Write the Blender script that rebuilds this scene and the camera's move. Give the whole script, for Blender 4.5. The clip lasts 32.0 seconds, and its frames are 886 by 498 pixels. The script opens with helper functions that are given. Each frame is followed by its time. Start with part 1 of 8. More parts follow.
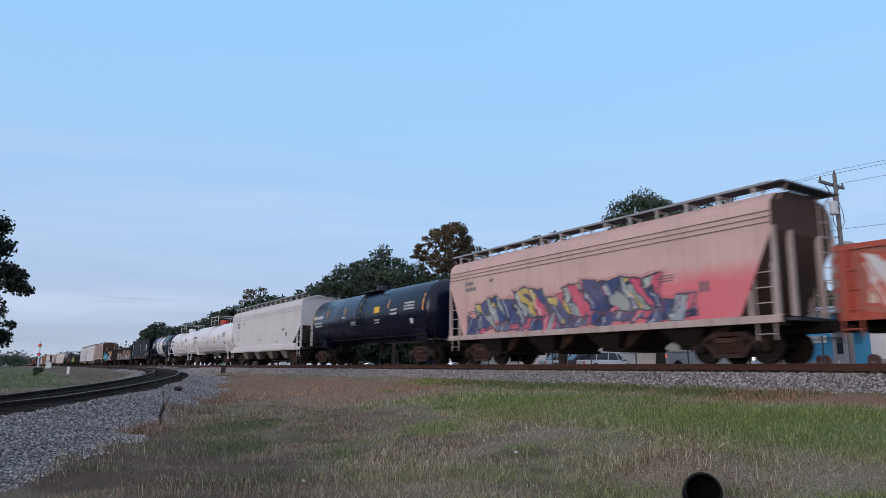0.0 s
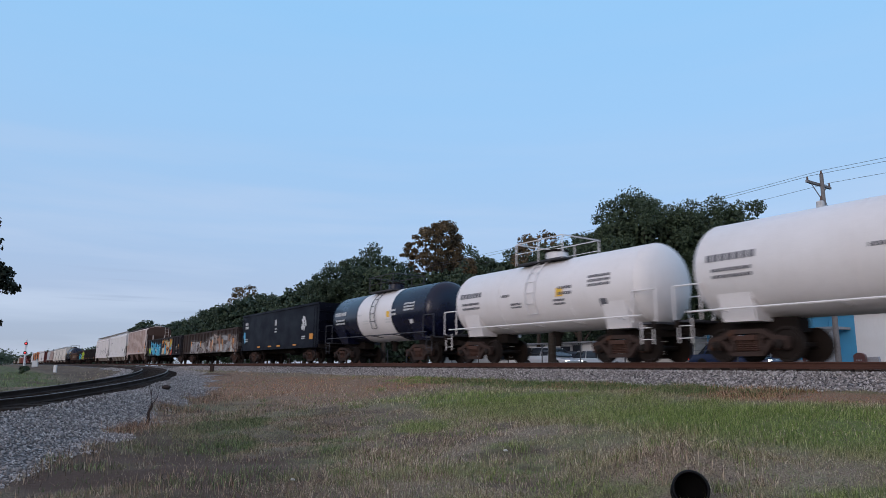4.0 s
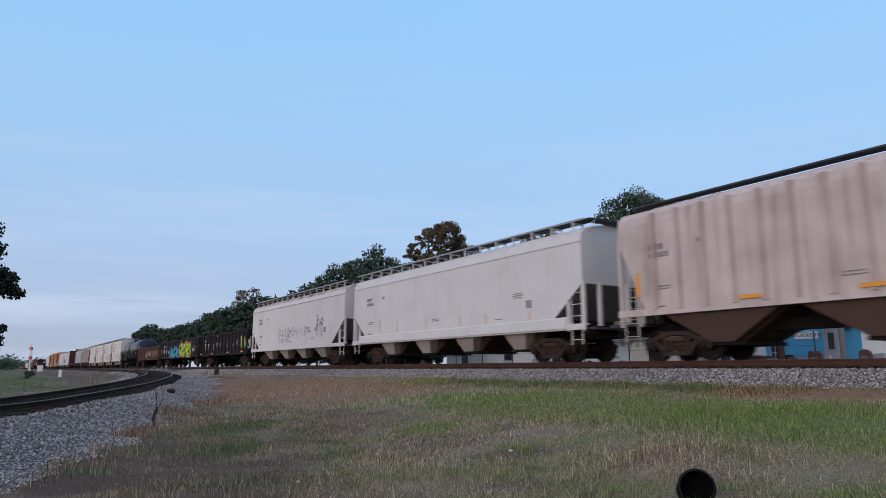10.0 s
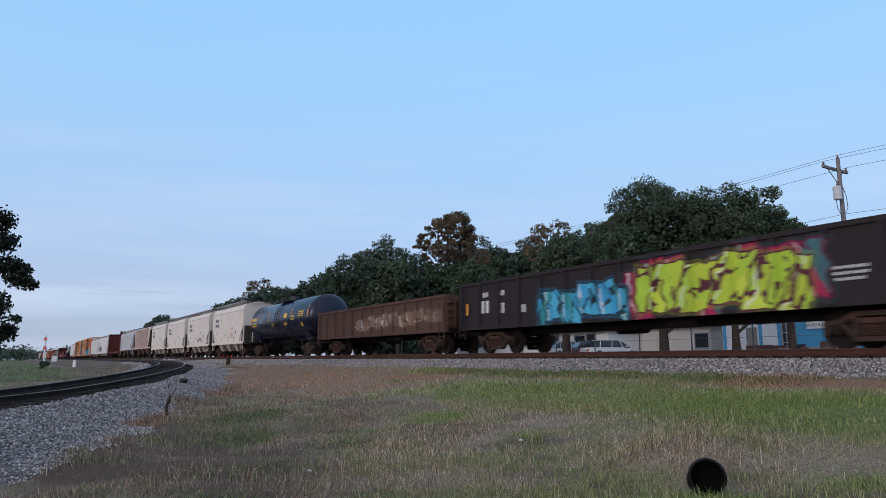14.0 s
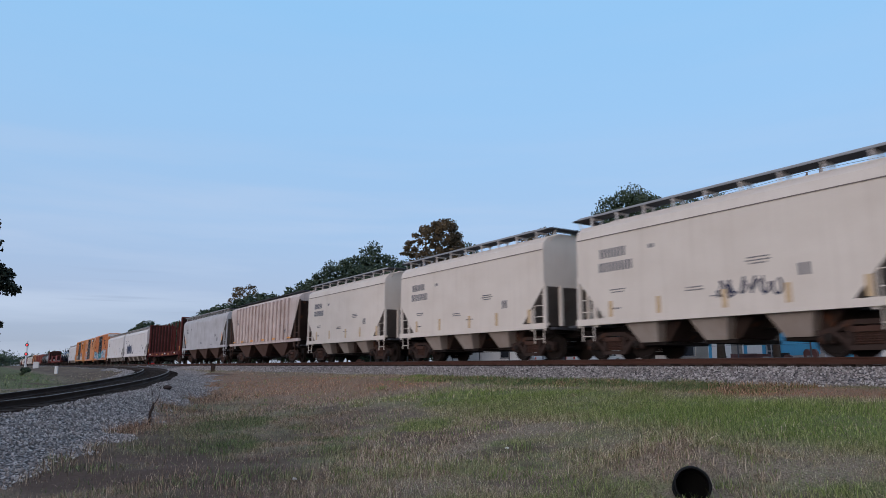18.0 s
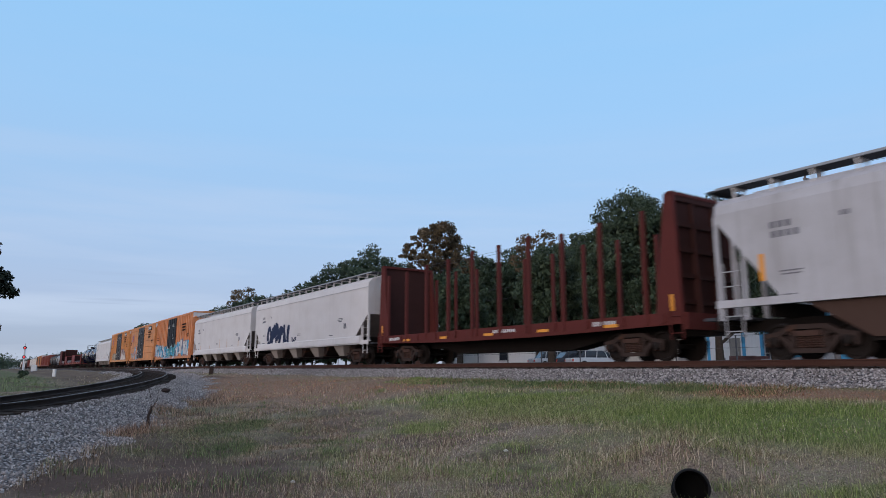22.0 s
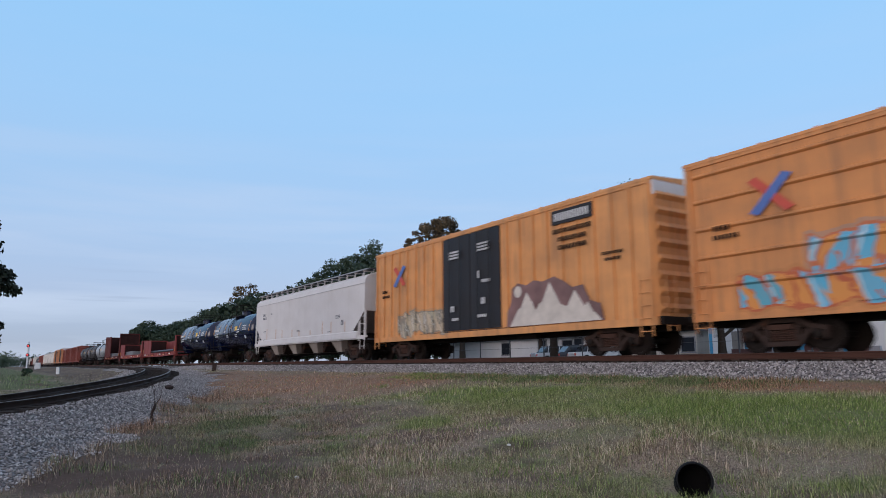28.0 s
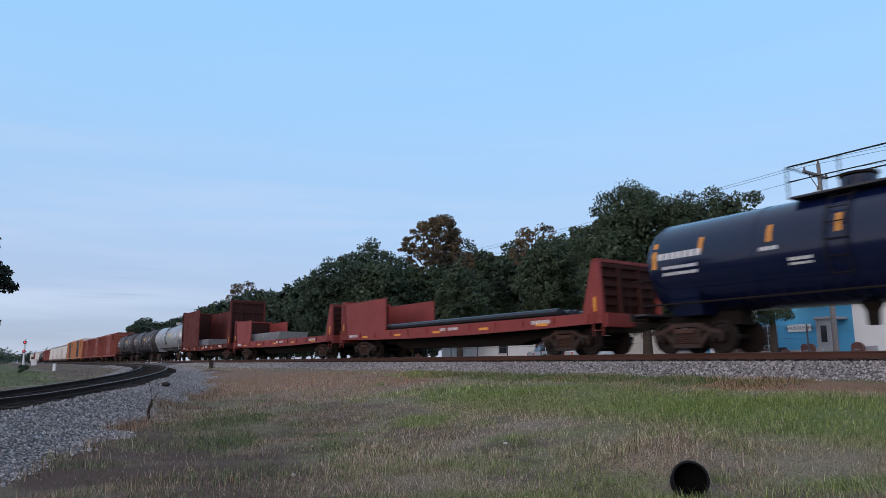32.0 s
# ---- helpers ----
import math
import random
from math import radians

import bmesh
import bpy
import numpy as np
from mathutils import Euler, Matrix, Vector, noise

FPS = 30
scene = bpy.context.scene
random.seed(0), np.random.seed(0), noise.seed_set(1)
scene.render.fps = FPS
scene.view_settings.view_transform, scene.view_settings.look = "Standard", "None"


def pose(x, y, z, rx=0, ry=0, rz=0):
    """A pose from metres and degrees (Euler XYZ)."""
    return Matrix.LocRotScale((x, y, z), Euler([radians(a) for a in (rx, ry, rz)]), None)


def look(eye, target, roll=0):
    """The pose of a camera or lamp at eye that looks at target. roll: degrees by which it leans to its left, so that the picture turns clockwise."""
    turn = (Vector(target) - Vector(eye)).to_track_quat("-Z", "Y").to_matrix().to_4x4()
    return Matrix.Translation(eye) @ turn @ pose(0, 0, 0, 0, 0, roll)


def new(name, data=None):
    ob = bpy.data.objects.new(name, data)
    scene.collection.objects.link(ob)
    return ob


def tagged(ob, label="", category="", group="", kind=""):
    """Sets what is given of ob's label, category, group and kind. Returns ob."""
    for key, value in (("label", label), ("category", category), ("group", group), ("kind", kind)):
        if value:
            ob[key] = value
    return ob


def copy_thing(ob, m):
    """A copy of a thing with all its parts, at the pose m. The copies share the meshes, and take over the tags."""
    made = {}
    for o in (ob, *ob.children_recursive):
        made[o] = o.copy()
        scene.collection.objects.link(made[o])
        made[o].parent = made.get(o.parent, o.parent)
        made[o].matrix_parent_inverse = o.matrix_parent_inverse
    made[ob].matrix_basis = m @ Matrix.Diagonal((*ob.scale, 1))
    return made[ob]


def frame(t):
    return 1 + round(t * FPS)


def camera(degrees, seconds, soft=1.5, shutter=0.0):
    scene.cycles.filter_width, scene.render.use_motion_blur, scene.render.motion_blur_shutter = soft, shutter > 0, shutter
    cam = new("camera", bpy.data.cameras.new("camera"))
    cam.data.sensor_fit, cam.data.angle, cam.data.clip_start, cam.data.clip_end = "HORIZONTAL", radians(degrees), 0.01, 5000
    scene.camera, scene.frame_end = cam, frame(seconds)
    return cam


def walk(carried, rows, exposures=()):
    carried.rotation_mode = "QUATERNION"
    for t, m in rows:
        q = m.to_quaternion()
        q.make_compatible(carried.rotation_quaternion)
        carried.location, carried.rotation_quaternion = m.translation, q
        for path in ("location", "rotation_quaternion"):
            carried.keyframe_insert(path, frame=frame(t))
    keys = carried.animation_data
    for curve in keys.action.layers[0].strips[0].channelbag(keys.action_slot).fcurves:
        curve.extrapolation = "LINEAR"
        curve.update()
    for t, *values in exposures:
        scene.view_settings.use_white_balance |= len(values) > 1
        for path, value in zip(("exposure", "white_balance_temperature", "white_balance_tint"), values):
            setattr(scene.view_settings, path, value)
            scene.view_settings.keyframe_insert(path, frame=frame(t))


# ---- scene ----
# ---- camera: hand-held, standing on the grass beside the line ----
EYE_Z = 1.45
cam = camera(67.2, 32.0, soft=0.8, shutter=0.32)
# seconds, tilt up, lean, turn (degrees)
PATH = [
    (0, 10.31, -0.59, 0.53), (0.5, 10.10, -0.60, 0.43), (1, 9.95, -0.73, 0.33), (1.5, 9.88, -0.77, 0.18), (2, 9.95, -0.75, -0.02),
    (2.5, 9.98, -0.73, -0.13), (3, 10.07, -0.71, -0.25), (3.5, 10.17, -0.63, -0.32), (5.5, 10.20, -0.43, -0.22), (6, 10.27, -0.42, -0.10),
    (6.5, 10.26, -0.29, 0.02), (7, 10.28, -0.18, 0.05), (7.5, 10.31, -0.09, 0.02), (8, 10.25, -0.08, 0.01), (8.5, 10.20, -0.01, -0.02),
    (9, 10.18, -0.02, -0.02), (9.5, 10.22, -0.01, -0.05), (10, 10.25, -0.02, 0.02), (10.5, 10.16, 0.08, 0.20), (11, 9.90, 0.14, 0.82),
    (11.5, 9.72, 0.06, 1.17), (12, 9.67, 0.11, 1.14), (12.5, 9.50, 0.18, 1.10), (13, 9.43, 0.12, 1.02), (13.5, 9.41, 0.08, 0.93),
    (14, 9.41, 0.02, 0.87), (14.5, 9.44, -0.06, 0.78), (16.5, 10.00, -0.13, -0.16), (17, 10.00, -0.17, -0.20), (17.5, 9.99, -0.15, -0.24),
    (18, 10.03, -0.15, -0.26), (18.5, 10.07, -0.13, -0.28), (19, 10.07, -0.14, -0.26), (19.5, 10.08, -0.13, -0.23), (20, 10.06, -0.11, -0.20),
    (20.5, 10.09, -0.07, -0.20), (21, 10.17, -0.09, -0.25), (21.5, 10.23, -0.08, -0.31), (22, 10.24, -0.09, -0.37), (22.5, 10.13, -0.01, -0.39),
    (23, 10.13, -0.01, -0.39), (23.5, 10.10, -0.04, -0.39), (24, 10.05, -0.00, -0.42), (24.5, 9.99, 0.06, -0.42), (25, 9.95, 0.11, -0.38),
    (25.5, 9.92, 0.17, -0.40), (27.5, 9.94, 0.27, -0.45), (28, 9.83, 0.30, -0.16), (28.5, 9.69, 0.26, 0.33), (29, 9.59, 0.26, 0.44),
    (29.5, 9.62, 0.18, 0.27), (30, 9.62, 0.19, 0.07), (30.5, 9.60, 0.12, -0.08), (31, 9.56, 0.14, -0.18), (31.5, 9.62, 0.10, -0.24),
    (32, 9.68, 0.07, -0.40),
]
walk(cam, [(t, pose(0, 0, EYE_Z, 90 + up, lean, turn)) for t, up, lean, turn in PATH], exposures=[
    (0, 0.05), (3.2, -0.05), (5.6, 0.06), (8.3, 0.08), (10, 0.0), (12, -0.06), (13.5, 0.08), (16.7, -0.03), (19, -0.08), (21, -0.07),
    (22.4, 0.0), (24, -0.10), (25.5, -0.10), (27.8, 0.02), (29.8, 0.02), (31, 0.08), (32, 0.08)])

# ---- light: pale dusk sky with a thin veil of cloud, low weak sun behind the camera ----
SUN_EL, SUN_AZ = 10.0, 218.0
world = bpy.data.worlds.new("dusk_sky")
scene.world = world
world.use_nodes = True
wn, wl = world.node_tree.nodes, world.node_tree.links
sky = wn.new("ShaderNodeTexSky")
sky.sky_type = "NISHITA"
sky.sun_disc = False
sky.sun_elevation, sky.sun_rotation = radians(SUN_EL), radians(SUN_AZ)
sky.air_density, sky.dust_density, sky.ozone_density = 1.0, 0.3, 3.0
gain = wn.new("ShaderNodeMix")
gain.data_type, gain.blend_type = "RGBA", "MULTIPLY"
gain.inputs[0].default_value = 1.0
gain.inputs[7].default_value = (1.0, 1.0, 1.0, 1)
wl.new(sky.outputs["Color"], gain.inputs[6])
wco, wsep = wn.new("ShaderNodeTexCoord"), wn.new("ShaderNodeSeparateXYZ")
wl.new(wco.outputs["Generated"], wsep.inputs[0])
veil = wn.new("ShaderNodeValToRGB")
el = veil.color_ramp.elements
for _ in range(4):
    el.new(0.5)
for e, (p, c) in zip(el, ((0.0, (2.7, 3.2, 4.4)), (0.10, (3.3, 4.1, 5.8)), (0.2, (3.1, 4.5, 6.6)), (0.35, (2.75, 4.75, 7.3)), (0.52, (2.45, 4.8, 7.6)), (1.0, (4.8, 5.1, 6.5)))):
    e.position, e.color = p, (*c, 1)
wl.new(wsep.outputs["Z"], veil.inputs["Fac"])
# flat bands of thin cloud low down
wmap, wnoise = wn.new("ShaderNodeMapping"), wn.new("ShaderNodeTexNoise")
wmap.inputs["Scale"].default_value = (1.5, 1.5, 17.0)
wl.new(wco.outputs["Generated"], wmap.inputs["Vector"])
wnoise.inputs["Scale"].default_value, wnoise.inputs["Detail"].default_value, wnoise.inputs["Roughness"].default_value = 1.7, 5.0, 0.5
wl.new(wmap.outputs[0], wnoise.inputs["Vector"])
cl = wn.new("ShaderNodeMapRange")
for k, v in (("From Min", 0.42), ("From Max", 0.70), ("To Min", 0.0), ("To Max", 0.75)):
    cl.inputs[k].default_value = v
wl.new(wnoise.outputs["Fac"], cl.inputs["Value"])
low = wn.new("ShaderNodeMapRange")
for k, v in (("From Min", 0.04), ("From Max", 0.34), ("To Min", 1.0), ("To Max", 0.06)):
    low.inputs[k].default_value = v
wl.new(wsep.outputs["Z"], low.inputs["Value"])
band = wn.new("ShaderNodeMath")
band.operation = "MULTIPLY"
wl.new(cl.outputs[0], band.inputs[0])
wl.new(low.outputs[0], band.inputs[1])
cloud = wn.new("ShaderNodeMix")
cloud.data_type = "RGBA"
cloud.inputs[7].default_value = (4.5, 5.2, 6.7, 1)
wl.new(band.outputs[0], cloud.inputs[0])
wl.new(veil.outputs["Color"], cloud.inputs[6])
# thin grey streaks close over the horizon
smap, snoise = wn.new("ShaderNodeMapping"), wn.new("ShaderNodeTexNoise")
smap.inputs["Scale"].default_value = (2.2, 2.2, 75.0)
wl.new(wco.outputs["Generated"], smap.inputs["Vector"])
snoise.inputs["Scale"].default_value, snoise.inputs["Detail"].default_value = 1.5, 3.0
wl.new(smap.outputs[0], snoise.inputs["Vector"])
sr = wn.new("ShaderNodeMapRange")
for k, v in (("From Min", 0.57), ("From Max", 0.70), ("To Min", 0.0), ("To Max", 0.5)):
    sr.inputs[k].default_value = v
wl.new(snoise.outputs["Fac"], sr.inputs["Value"])
sl = wn.new("ShaderNodeValToRGB")
sl.color_ramp.elements.new(0.5)
for e, (p, c) in zip(sl.color_ramp.elements, ((0.04, 0), (0.09, 1), (0.14, 0))):
    e.position, e.color = p, (c, c, c, 1)
wl.new(wsep.outputs["Z"], sl.inputs["Fac"])
sm = wn.new("ShaderNodeMath")
sm.operation = "MULTIPLY"
wl.new(sr.outputs[0], sm.inputs[0])
wl.new(sl.outputs["Color"], sm.inputs[1])
streak = wn.new("ShaderNodeMix")
streak.data_type = "RGBA"
streak.inputs[7].default_value = (2.5, 3.0, 4.3, 1)
wl.new(sm.outputs[0], streak.inputs[0])
wl.new(cloud.outputs[2], streak.inputs[6])
# the afterglow round the sun, behind the camera
wdot = wn.new("ShaderNodeVectorMath")
wdot.operation = "DOT_PRODUCT"
wdot.inputs[1].default_value = (math.sin(radians(SUN_AZ)), math.cos(radians(SUN_AZ)), 0.15)
wl.new(wco.outputs["Generated"], wdot.inputs[0])
aft = wn.new("ShaderNodeMapRange")
for k, v in (("From Min", 0.1), ("From Max", 1.0), ("To Min", 0.0), ("To Max", 0.9)):
    aft.inputs[k].default_value = v
wl.new(wdot.outputs["Value"], aft.inputs["Value"])
warm = wn.new("ShaderNodeMix")
warm.data_type = "RGBA"
warm.inputs[7].default_value = (6.2, 5.8, 6.5, 1)
wl.new(aft.outputs[0], warm.inputs[0])
wl.new(streak.outputs[2], warm.inputs[6])
both = wn.new("ShaderNodeMix")
both.data_type = "RGBA"
both.inputs[0].default_value = 0.85
wl.new(gain.outputs[2], both.inputs[6])
wl.new(warm.outputs[2], both.inputs[7])
bg = wn["Background"]
bg.inputs["Strength"].default_value = 0.14
wl.new(both.outputs[2], bg.inputs["Color"])
sun = new("sun", bpy.data.lights.new("sun", "SUN"))
sun.data.energy, sun.data.angle, sun.data.color = 1.0, radians(30), (1.0, 0.87, 0.84)
sa, se = radians(SUN_AZ), radians(SUN_EL)
sun.matrix_world = look((60 * math.sin(sa) * math.cos(se), 60 * math.cos(sa) * math.cos(se), 60 * math.sin(se)), (0, 0, 0))


# ---- helpers for parts and materials ----
def part(name, bm, material, parent=None, label=""):
    """One bmesh as one mesh object, under its thing or part."""
    me = bpy.data.meshes.new(name)
    bmesh.ops.recalc_face_normals(bm, faces=bm.faces)
    bm.to_mesh(me)
    bm.free()
    if material:
        me.materials.append(material)
    return child(name, me, parent, label)


def child(name, me, parent, label="", m=None):
    ob = new(name, me)
    ob.parent = parent
    if m is not None:
        ob.matrix_basis = m
    if label:
        tagged(ob, label)
    return ob


def smooth(ob, angle=40):
    for p in ob.data.polygons:
        p.use_smooth = True
    ob.data.set_sharp_from_angle(angle=radians(angle))
    return ob


def box(bm, x0, x1, y0, y1, z0, z1):
    v = [bm.verts.new((x, y, z)) for z in (z0, z1) for y in (y0, y1) for x in (x0, x1)]
    for f in ((0, 2, 3, 1), (4, 5, 7, 6), (0, 1, 5, 4), (2, 6, 7, 3), (0, 4, 6, 2), (1, 3, 7, 5)):
        bm.faces.new([v[i] for i in f])
    return bm


def boxes(*bs):
    bm = bmesh.new()
    for b in bs:
        box(bm, *b)
    return bm


def prism(bm, outline, axis, a, b):
    """An outline of two coordinates drawn out along an axis from a to b."""
    def at(p, c):
        return {"x": (c, p[0], p[1]), "y": (p[0], c, p[1]), "z": (p[0], p[1], c)}[axis]
    lo = [bm.verts.new(at(p, a)) for p in outline]
    hi = [bm.verts.new(at(p, b)) for p in outline]
    n = len(outline)
    bm.faces.new(lo)
    bm.faces.new(hi[::-1])
    for i in range(n):
        bm.faces.new((lo[i], hi[i], hi[(i + 1) % n], lo[(i + 1) % n]))
    return bm


def rod(bm, p, q, r, n=6):
    """A round bar from p to q."""
    p, q = Vector(p), Vector(q)
    turn = (q - p).to_track_quat("Z", "Y").to_matrix()
    ends = []
    for c in (p, q):
        ends.append([bm.verts.new(c + turn @ Vector((r * math.cos(2 * math.pi * i / n), r * math.sin(2 * math.pi * i / n), 0))) for i in range(n)])
    for i in range(n):
        bm.faces.new((ends[0][i], ends[0][(i + 1) % n], ends[1][(i + 1) % n], ends[1][i]))
    bm.faces.new(ends[0][::-1])
    bm.faces.new(ends[1])
    return bm


def lathe(bm, profile, axis="x", n=24):
    """Rings of (along, radius) round an axis."""
    rings = []
    for c, r in profile:
        ring = []
        for i in range(n):
            a, b = r * math.cos(2 * math.pi * i / n), r * math.sin(2 * math.pi * i / n)
            ring.append(bm.verts.new({"x": (c, a, b), "y": (a, c, b), "z": (a, b, c)}[axis]))
        rings.append(ring)
    for u, w in zip(rings, rings[1:]):
        for i in range(n):
            bm.faces.new((u[i], u[(i + 1) % n], w[(i + 1) % n], w[i]))
    bm.faces.new(rings[0][::-1])
    bm.faces.new(rings[-1])
    return bm


def mesh_from(name, verts, faces, material, attrs=()):
    """A mesh from arrays of corners and equal-sided faces."""
    me = bpy.data.meshes.new(name)
    verts, faces = np.asarray(verts, np.float32), np.asarray(faces, np.int32)
    k = faces.shape[1]
    me.vertices.add(len(verts))
    me.vertices.foreach_set("co", verts.ravel())
    me.loops.add(faces.size)
    me.loops.foreach_set("vertex_index", faces.ravel())
    me.polygons.add(len(faces))
    me.polygons.foreach_set("loop_start", np.arange(0, faces.size, k, dtype=np.int32))
    me.update(calc_edges=True)
    for key, values in attrs:
        me.attributes.new(key, "FLOAT", "POINT").data.foreach_set("value", np.asarray(values, np.float32))
    me.materials.append(material)
    me.validate()
    return me


def nodes_of(name):
    m = bpy.data.materials.new(name)
    m.use_nodes = True
    return m, m.node_tree.nodes, m.node_tree.links, m.node_tree.nodes["Principled BSDF"]


def tex(n, l, kind, scale, stretch=(1, 1, 1), detail=4.0, where="Object", **more):
    """A noise or cell texture in the thing's own metres."""
    co, mp = n.new("ShaderNodeTexCoord"), n.new("ShaderNodeMapping")
    mp.inputs["Scale"].default_value = stretch
    l.new(co.outputs[where], mp.inputs["Vector"])
    t = n.new("ShaderNodeTexNoise" if kind == "noise" else "ShaderNodeTexVoronoi")
    t.inputs["Scale"].default_value = scale
    if kind == "noise":
        t.inputs["Detail"].default_value = detail
    l.new(mp.outputs[0], t.inputs["Vector"])
    return t


def ramp(n, l, src, stops):
    r = n.new("ShaderNodeValToRGB")
    e = r.color_ramp.elements
    while len(e) < len(stops):
        e.new(0.5)
    for el, (p, c) in zip(e, stops):
        el.position, el.color = p, (*c, 1) if len(c) == 3 else c
    l.new(src, r.inputs["Fac"])
    return r.outputs["Color"]


def mix(n, l, fac, a, b, how="MIX"):
    x = n.new("ShaderNodeMix")
    x.data_type, x.blend_type = "RGBA", how
    for sock, v in ((x.inputs[0], fac), (x.inputs[6], a), (x.inputs[7], b)):
        if hasattr(v, "is_linked"):
            l.new(v, sock)
        elif isinstance(v, (int, float)):
            sock.default_value = v
        else:
            sock.default_value = (*v, 1)
    return x.outputs[2]


def bump(n, l, bsdf, height, strength, distance=0.01):
    b = n.new("ShaderNodeBump")
    b.inputs["Strength"].default_value, b.inputs["Distance"].default_value = strength, distance
    l.new(height, b.inputs["Height"])
    l.new(b.outputs[0], bsdf.inputs["Normal"])


def shade(c, k):
    return tuple(min(1.0, x * k) for x in c)


def paint(name, colour, rough=0.55, metal=0.0, dirt=0.35, dirt_colour=(0.10, 0.075, 0.055), streak=0.5, rust=0.0):
    """Weathered paint: soft patches, streaks running down, fine grain, and rust spots."""
    m, n, l, b = nodes_of(name)
    big = tex(n, l, "noise", 0.7, (1, 1, 1.4), 5)
    run = tex(n, l, "noise", 1.0, (7, 7, 0.35), 3)
    fine = tex(n, l, "noise", 40, (1, 1, 1), 2)
    c = mix(n, l, ramp(n, l, big.outputs["Fac"], [(0.3, (0, 0, 0)), (0.75, (dirt,) * 3)]), colour, dirt_colour)
    c = mix(n, l, ramp(n, l, run.outputs["Fac"], [(0.52, (0, 0, 0)), (0.78, (streak * dirt * 1.6,) * 3)]), c, dirt_colour)
    c = mix(n, l, ramp(n, l, fine.outputs["Fac"], [(0.3, (0.25,) * 3), (0.7, (0, 0, 0))]), c, shade(colour, 0.7))
    if rust:
        spot = tex(n, l, "noise", 2.2, (1, 1, 0.8), 8)
        c = mix(n, l, ramp(n, l, spot.outputs["Fac"], [(0.62 - 0.25 * rust, (0, 0, 0)), (0.72 - 0.15 * rust, (1, 1, 1))]), c, (0.13, 0.055, 0.03))
    l.new(c, b.inputs["Base Color"])
    l.new(ramp(n, l, big.outputs["Fac"], [(0.3, (rough * 0.85,) * 3), (0.8, (min(1, rough * 1.3),) * 3)]), b.inputs["Roughness"])
    b.inputs["Metallic"].default_value = metal
    if max(colour) < 0.14 and rough > 0.3:
        b.inputs["Specular IOR Level"].default_value = 0.12
    bump(n, l, b, big.outputs["Fac"], 0.15, 0.02)
    return m


def plain(name, colour, rough=0.6, metal=0.0, var=0.25, scale=6.0, relief=0.2):
    m, n, l, b = nodes_of(name)
    t = tex(n, l, "noise", scale, (1, 1, 1), 6)
    c = mix(n, l, t.outputs["Fac"], shade(colour, 1 - var), shade(colour, 1 + var))
    l.new(c, b.inputs["Base Color"])
    b.inputs["Roughness"].default_value, b.inputs["Metallic"].default_value = rough, metal
    if max(colour) < 0.14 and not metal and rough > 0.3:
        b.inputs["Specular IOR Level"].default_value = 0.12
    if relief:
        bump(n, l, b, t.outputs["Fac"], relief, 0.01)
    return m


def glow(name, colour, strength):
    m, n, l, b = nodes_of(name)
    b.inputs["Base Color"].default_value = (*colour, 1)
    b.inputs["Emission Color"].default_value = (*colour, 1)
    b.inputs["Emission Strength"].default_value = strength
    return m


# ---- the lie of the land ----
# Main line: a runs along it, away from the camera; q is the distance in front of it, on the camera's side.
TH = -0.5791
UX, UY = math.sin(TH), math.cos(TH)
NX, NY = UY, -UX
C0X, C0Y = 7.99, 20.14
RAIL_Z = 1.71
BODY_Z = RAIL_Z + 0.08


def spot(a, q):
    return C0X + a * UX - q * NX, C0Y + a * UY - q * NY


def along(x, y):
    """a and q of a place."""
    dx, dy = x - C0X, y - C0Y
    return dx * UX + dy * UY, -(dx * NX + dy * NY)


# Branch: an arc that swings away from the line beside it and comes down towards the camera.
BR_R, BR_X, BR_Y, BR_H = 120.0, -18.4, 44.0, -0.396
BR_END = (TH - BR_H) * -BR_R


def branch(s):
    """Place, heading and rail height of the branch; s = 0 where it turns out of sight, growing away from the camera."""
    c = np.clip(s, None, BR_END)
    h = BR_H - c / BR_R
    x = BR_X + BR_R * (np.cos(h) - math.cos(BR_H))
    y = BR_Y - BR_R * (np.sin(h) - math.sin(BR_H))
    over = np.maximum(s - BR_END, 0)
    z = np.interp(s, [-60, -28, 0, 25, 60, 200], [0.55, 0.70, 1.22, 1.40, 1.50, 1.66])
    return x + over * np.sin(h), y + over * np.cos(h), h, z


BS = np.arange(-60.0, 420.0, 0.5)
BXS, BYS, BHS, BZS = branch(BS)


def vnoise(a, q, size, seed):
    """Smooth random patches of about that size, 0 to 1."""
    grid = np.random.RandomState(seed).random_sample((64, 64))
    u, v = np.asarray(a) / size + 31.3, np.asarray(q) / size + 17.7
    i, j = np.floor(u).astype(int), np.floor(v).astype(int)
    fu, fv = u - i, v - j
    fu, fv = fu * fu * (3 - 2 * fu), fv * fv * (3 - 2 * fv)
    i0, j0, i1, j1 = i % 64, j % 64, (i + 1) % 64, (j + 1) % 64
    return (grid[i0, j0] * (1 - fu) + grid[i1, j0] * fu) * (1 - fv) + (grid[i0, j1] * (1 - fu) + grid[i1, j1] * fu) * fv


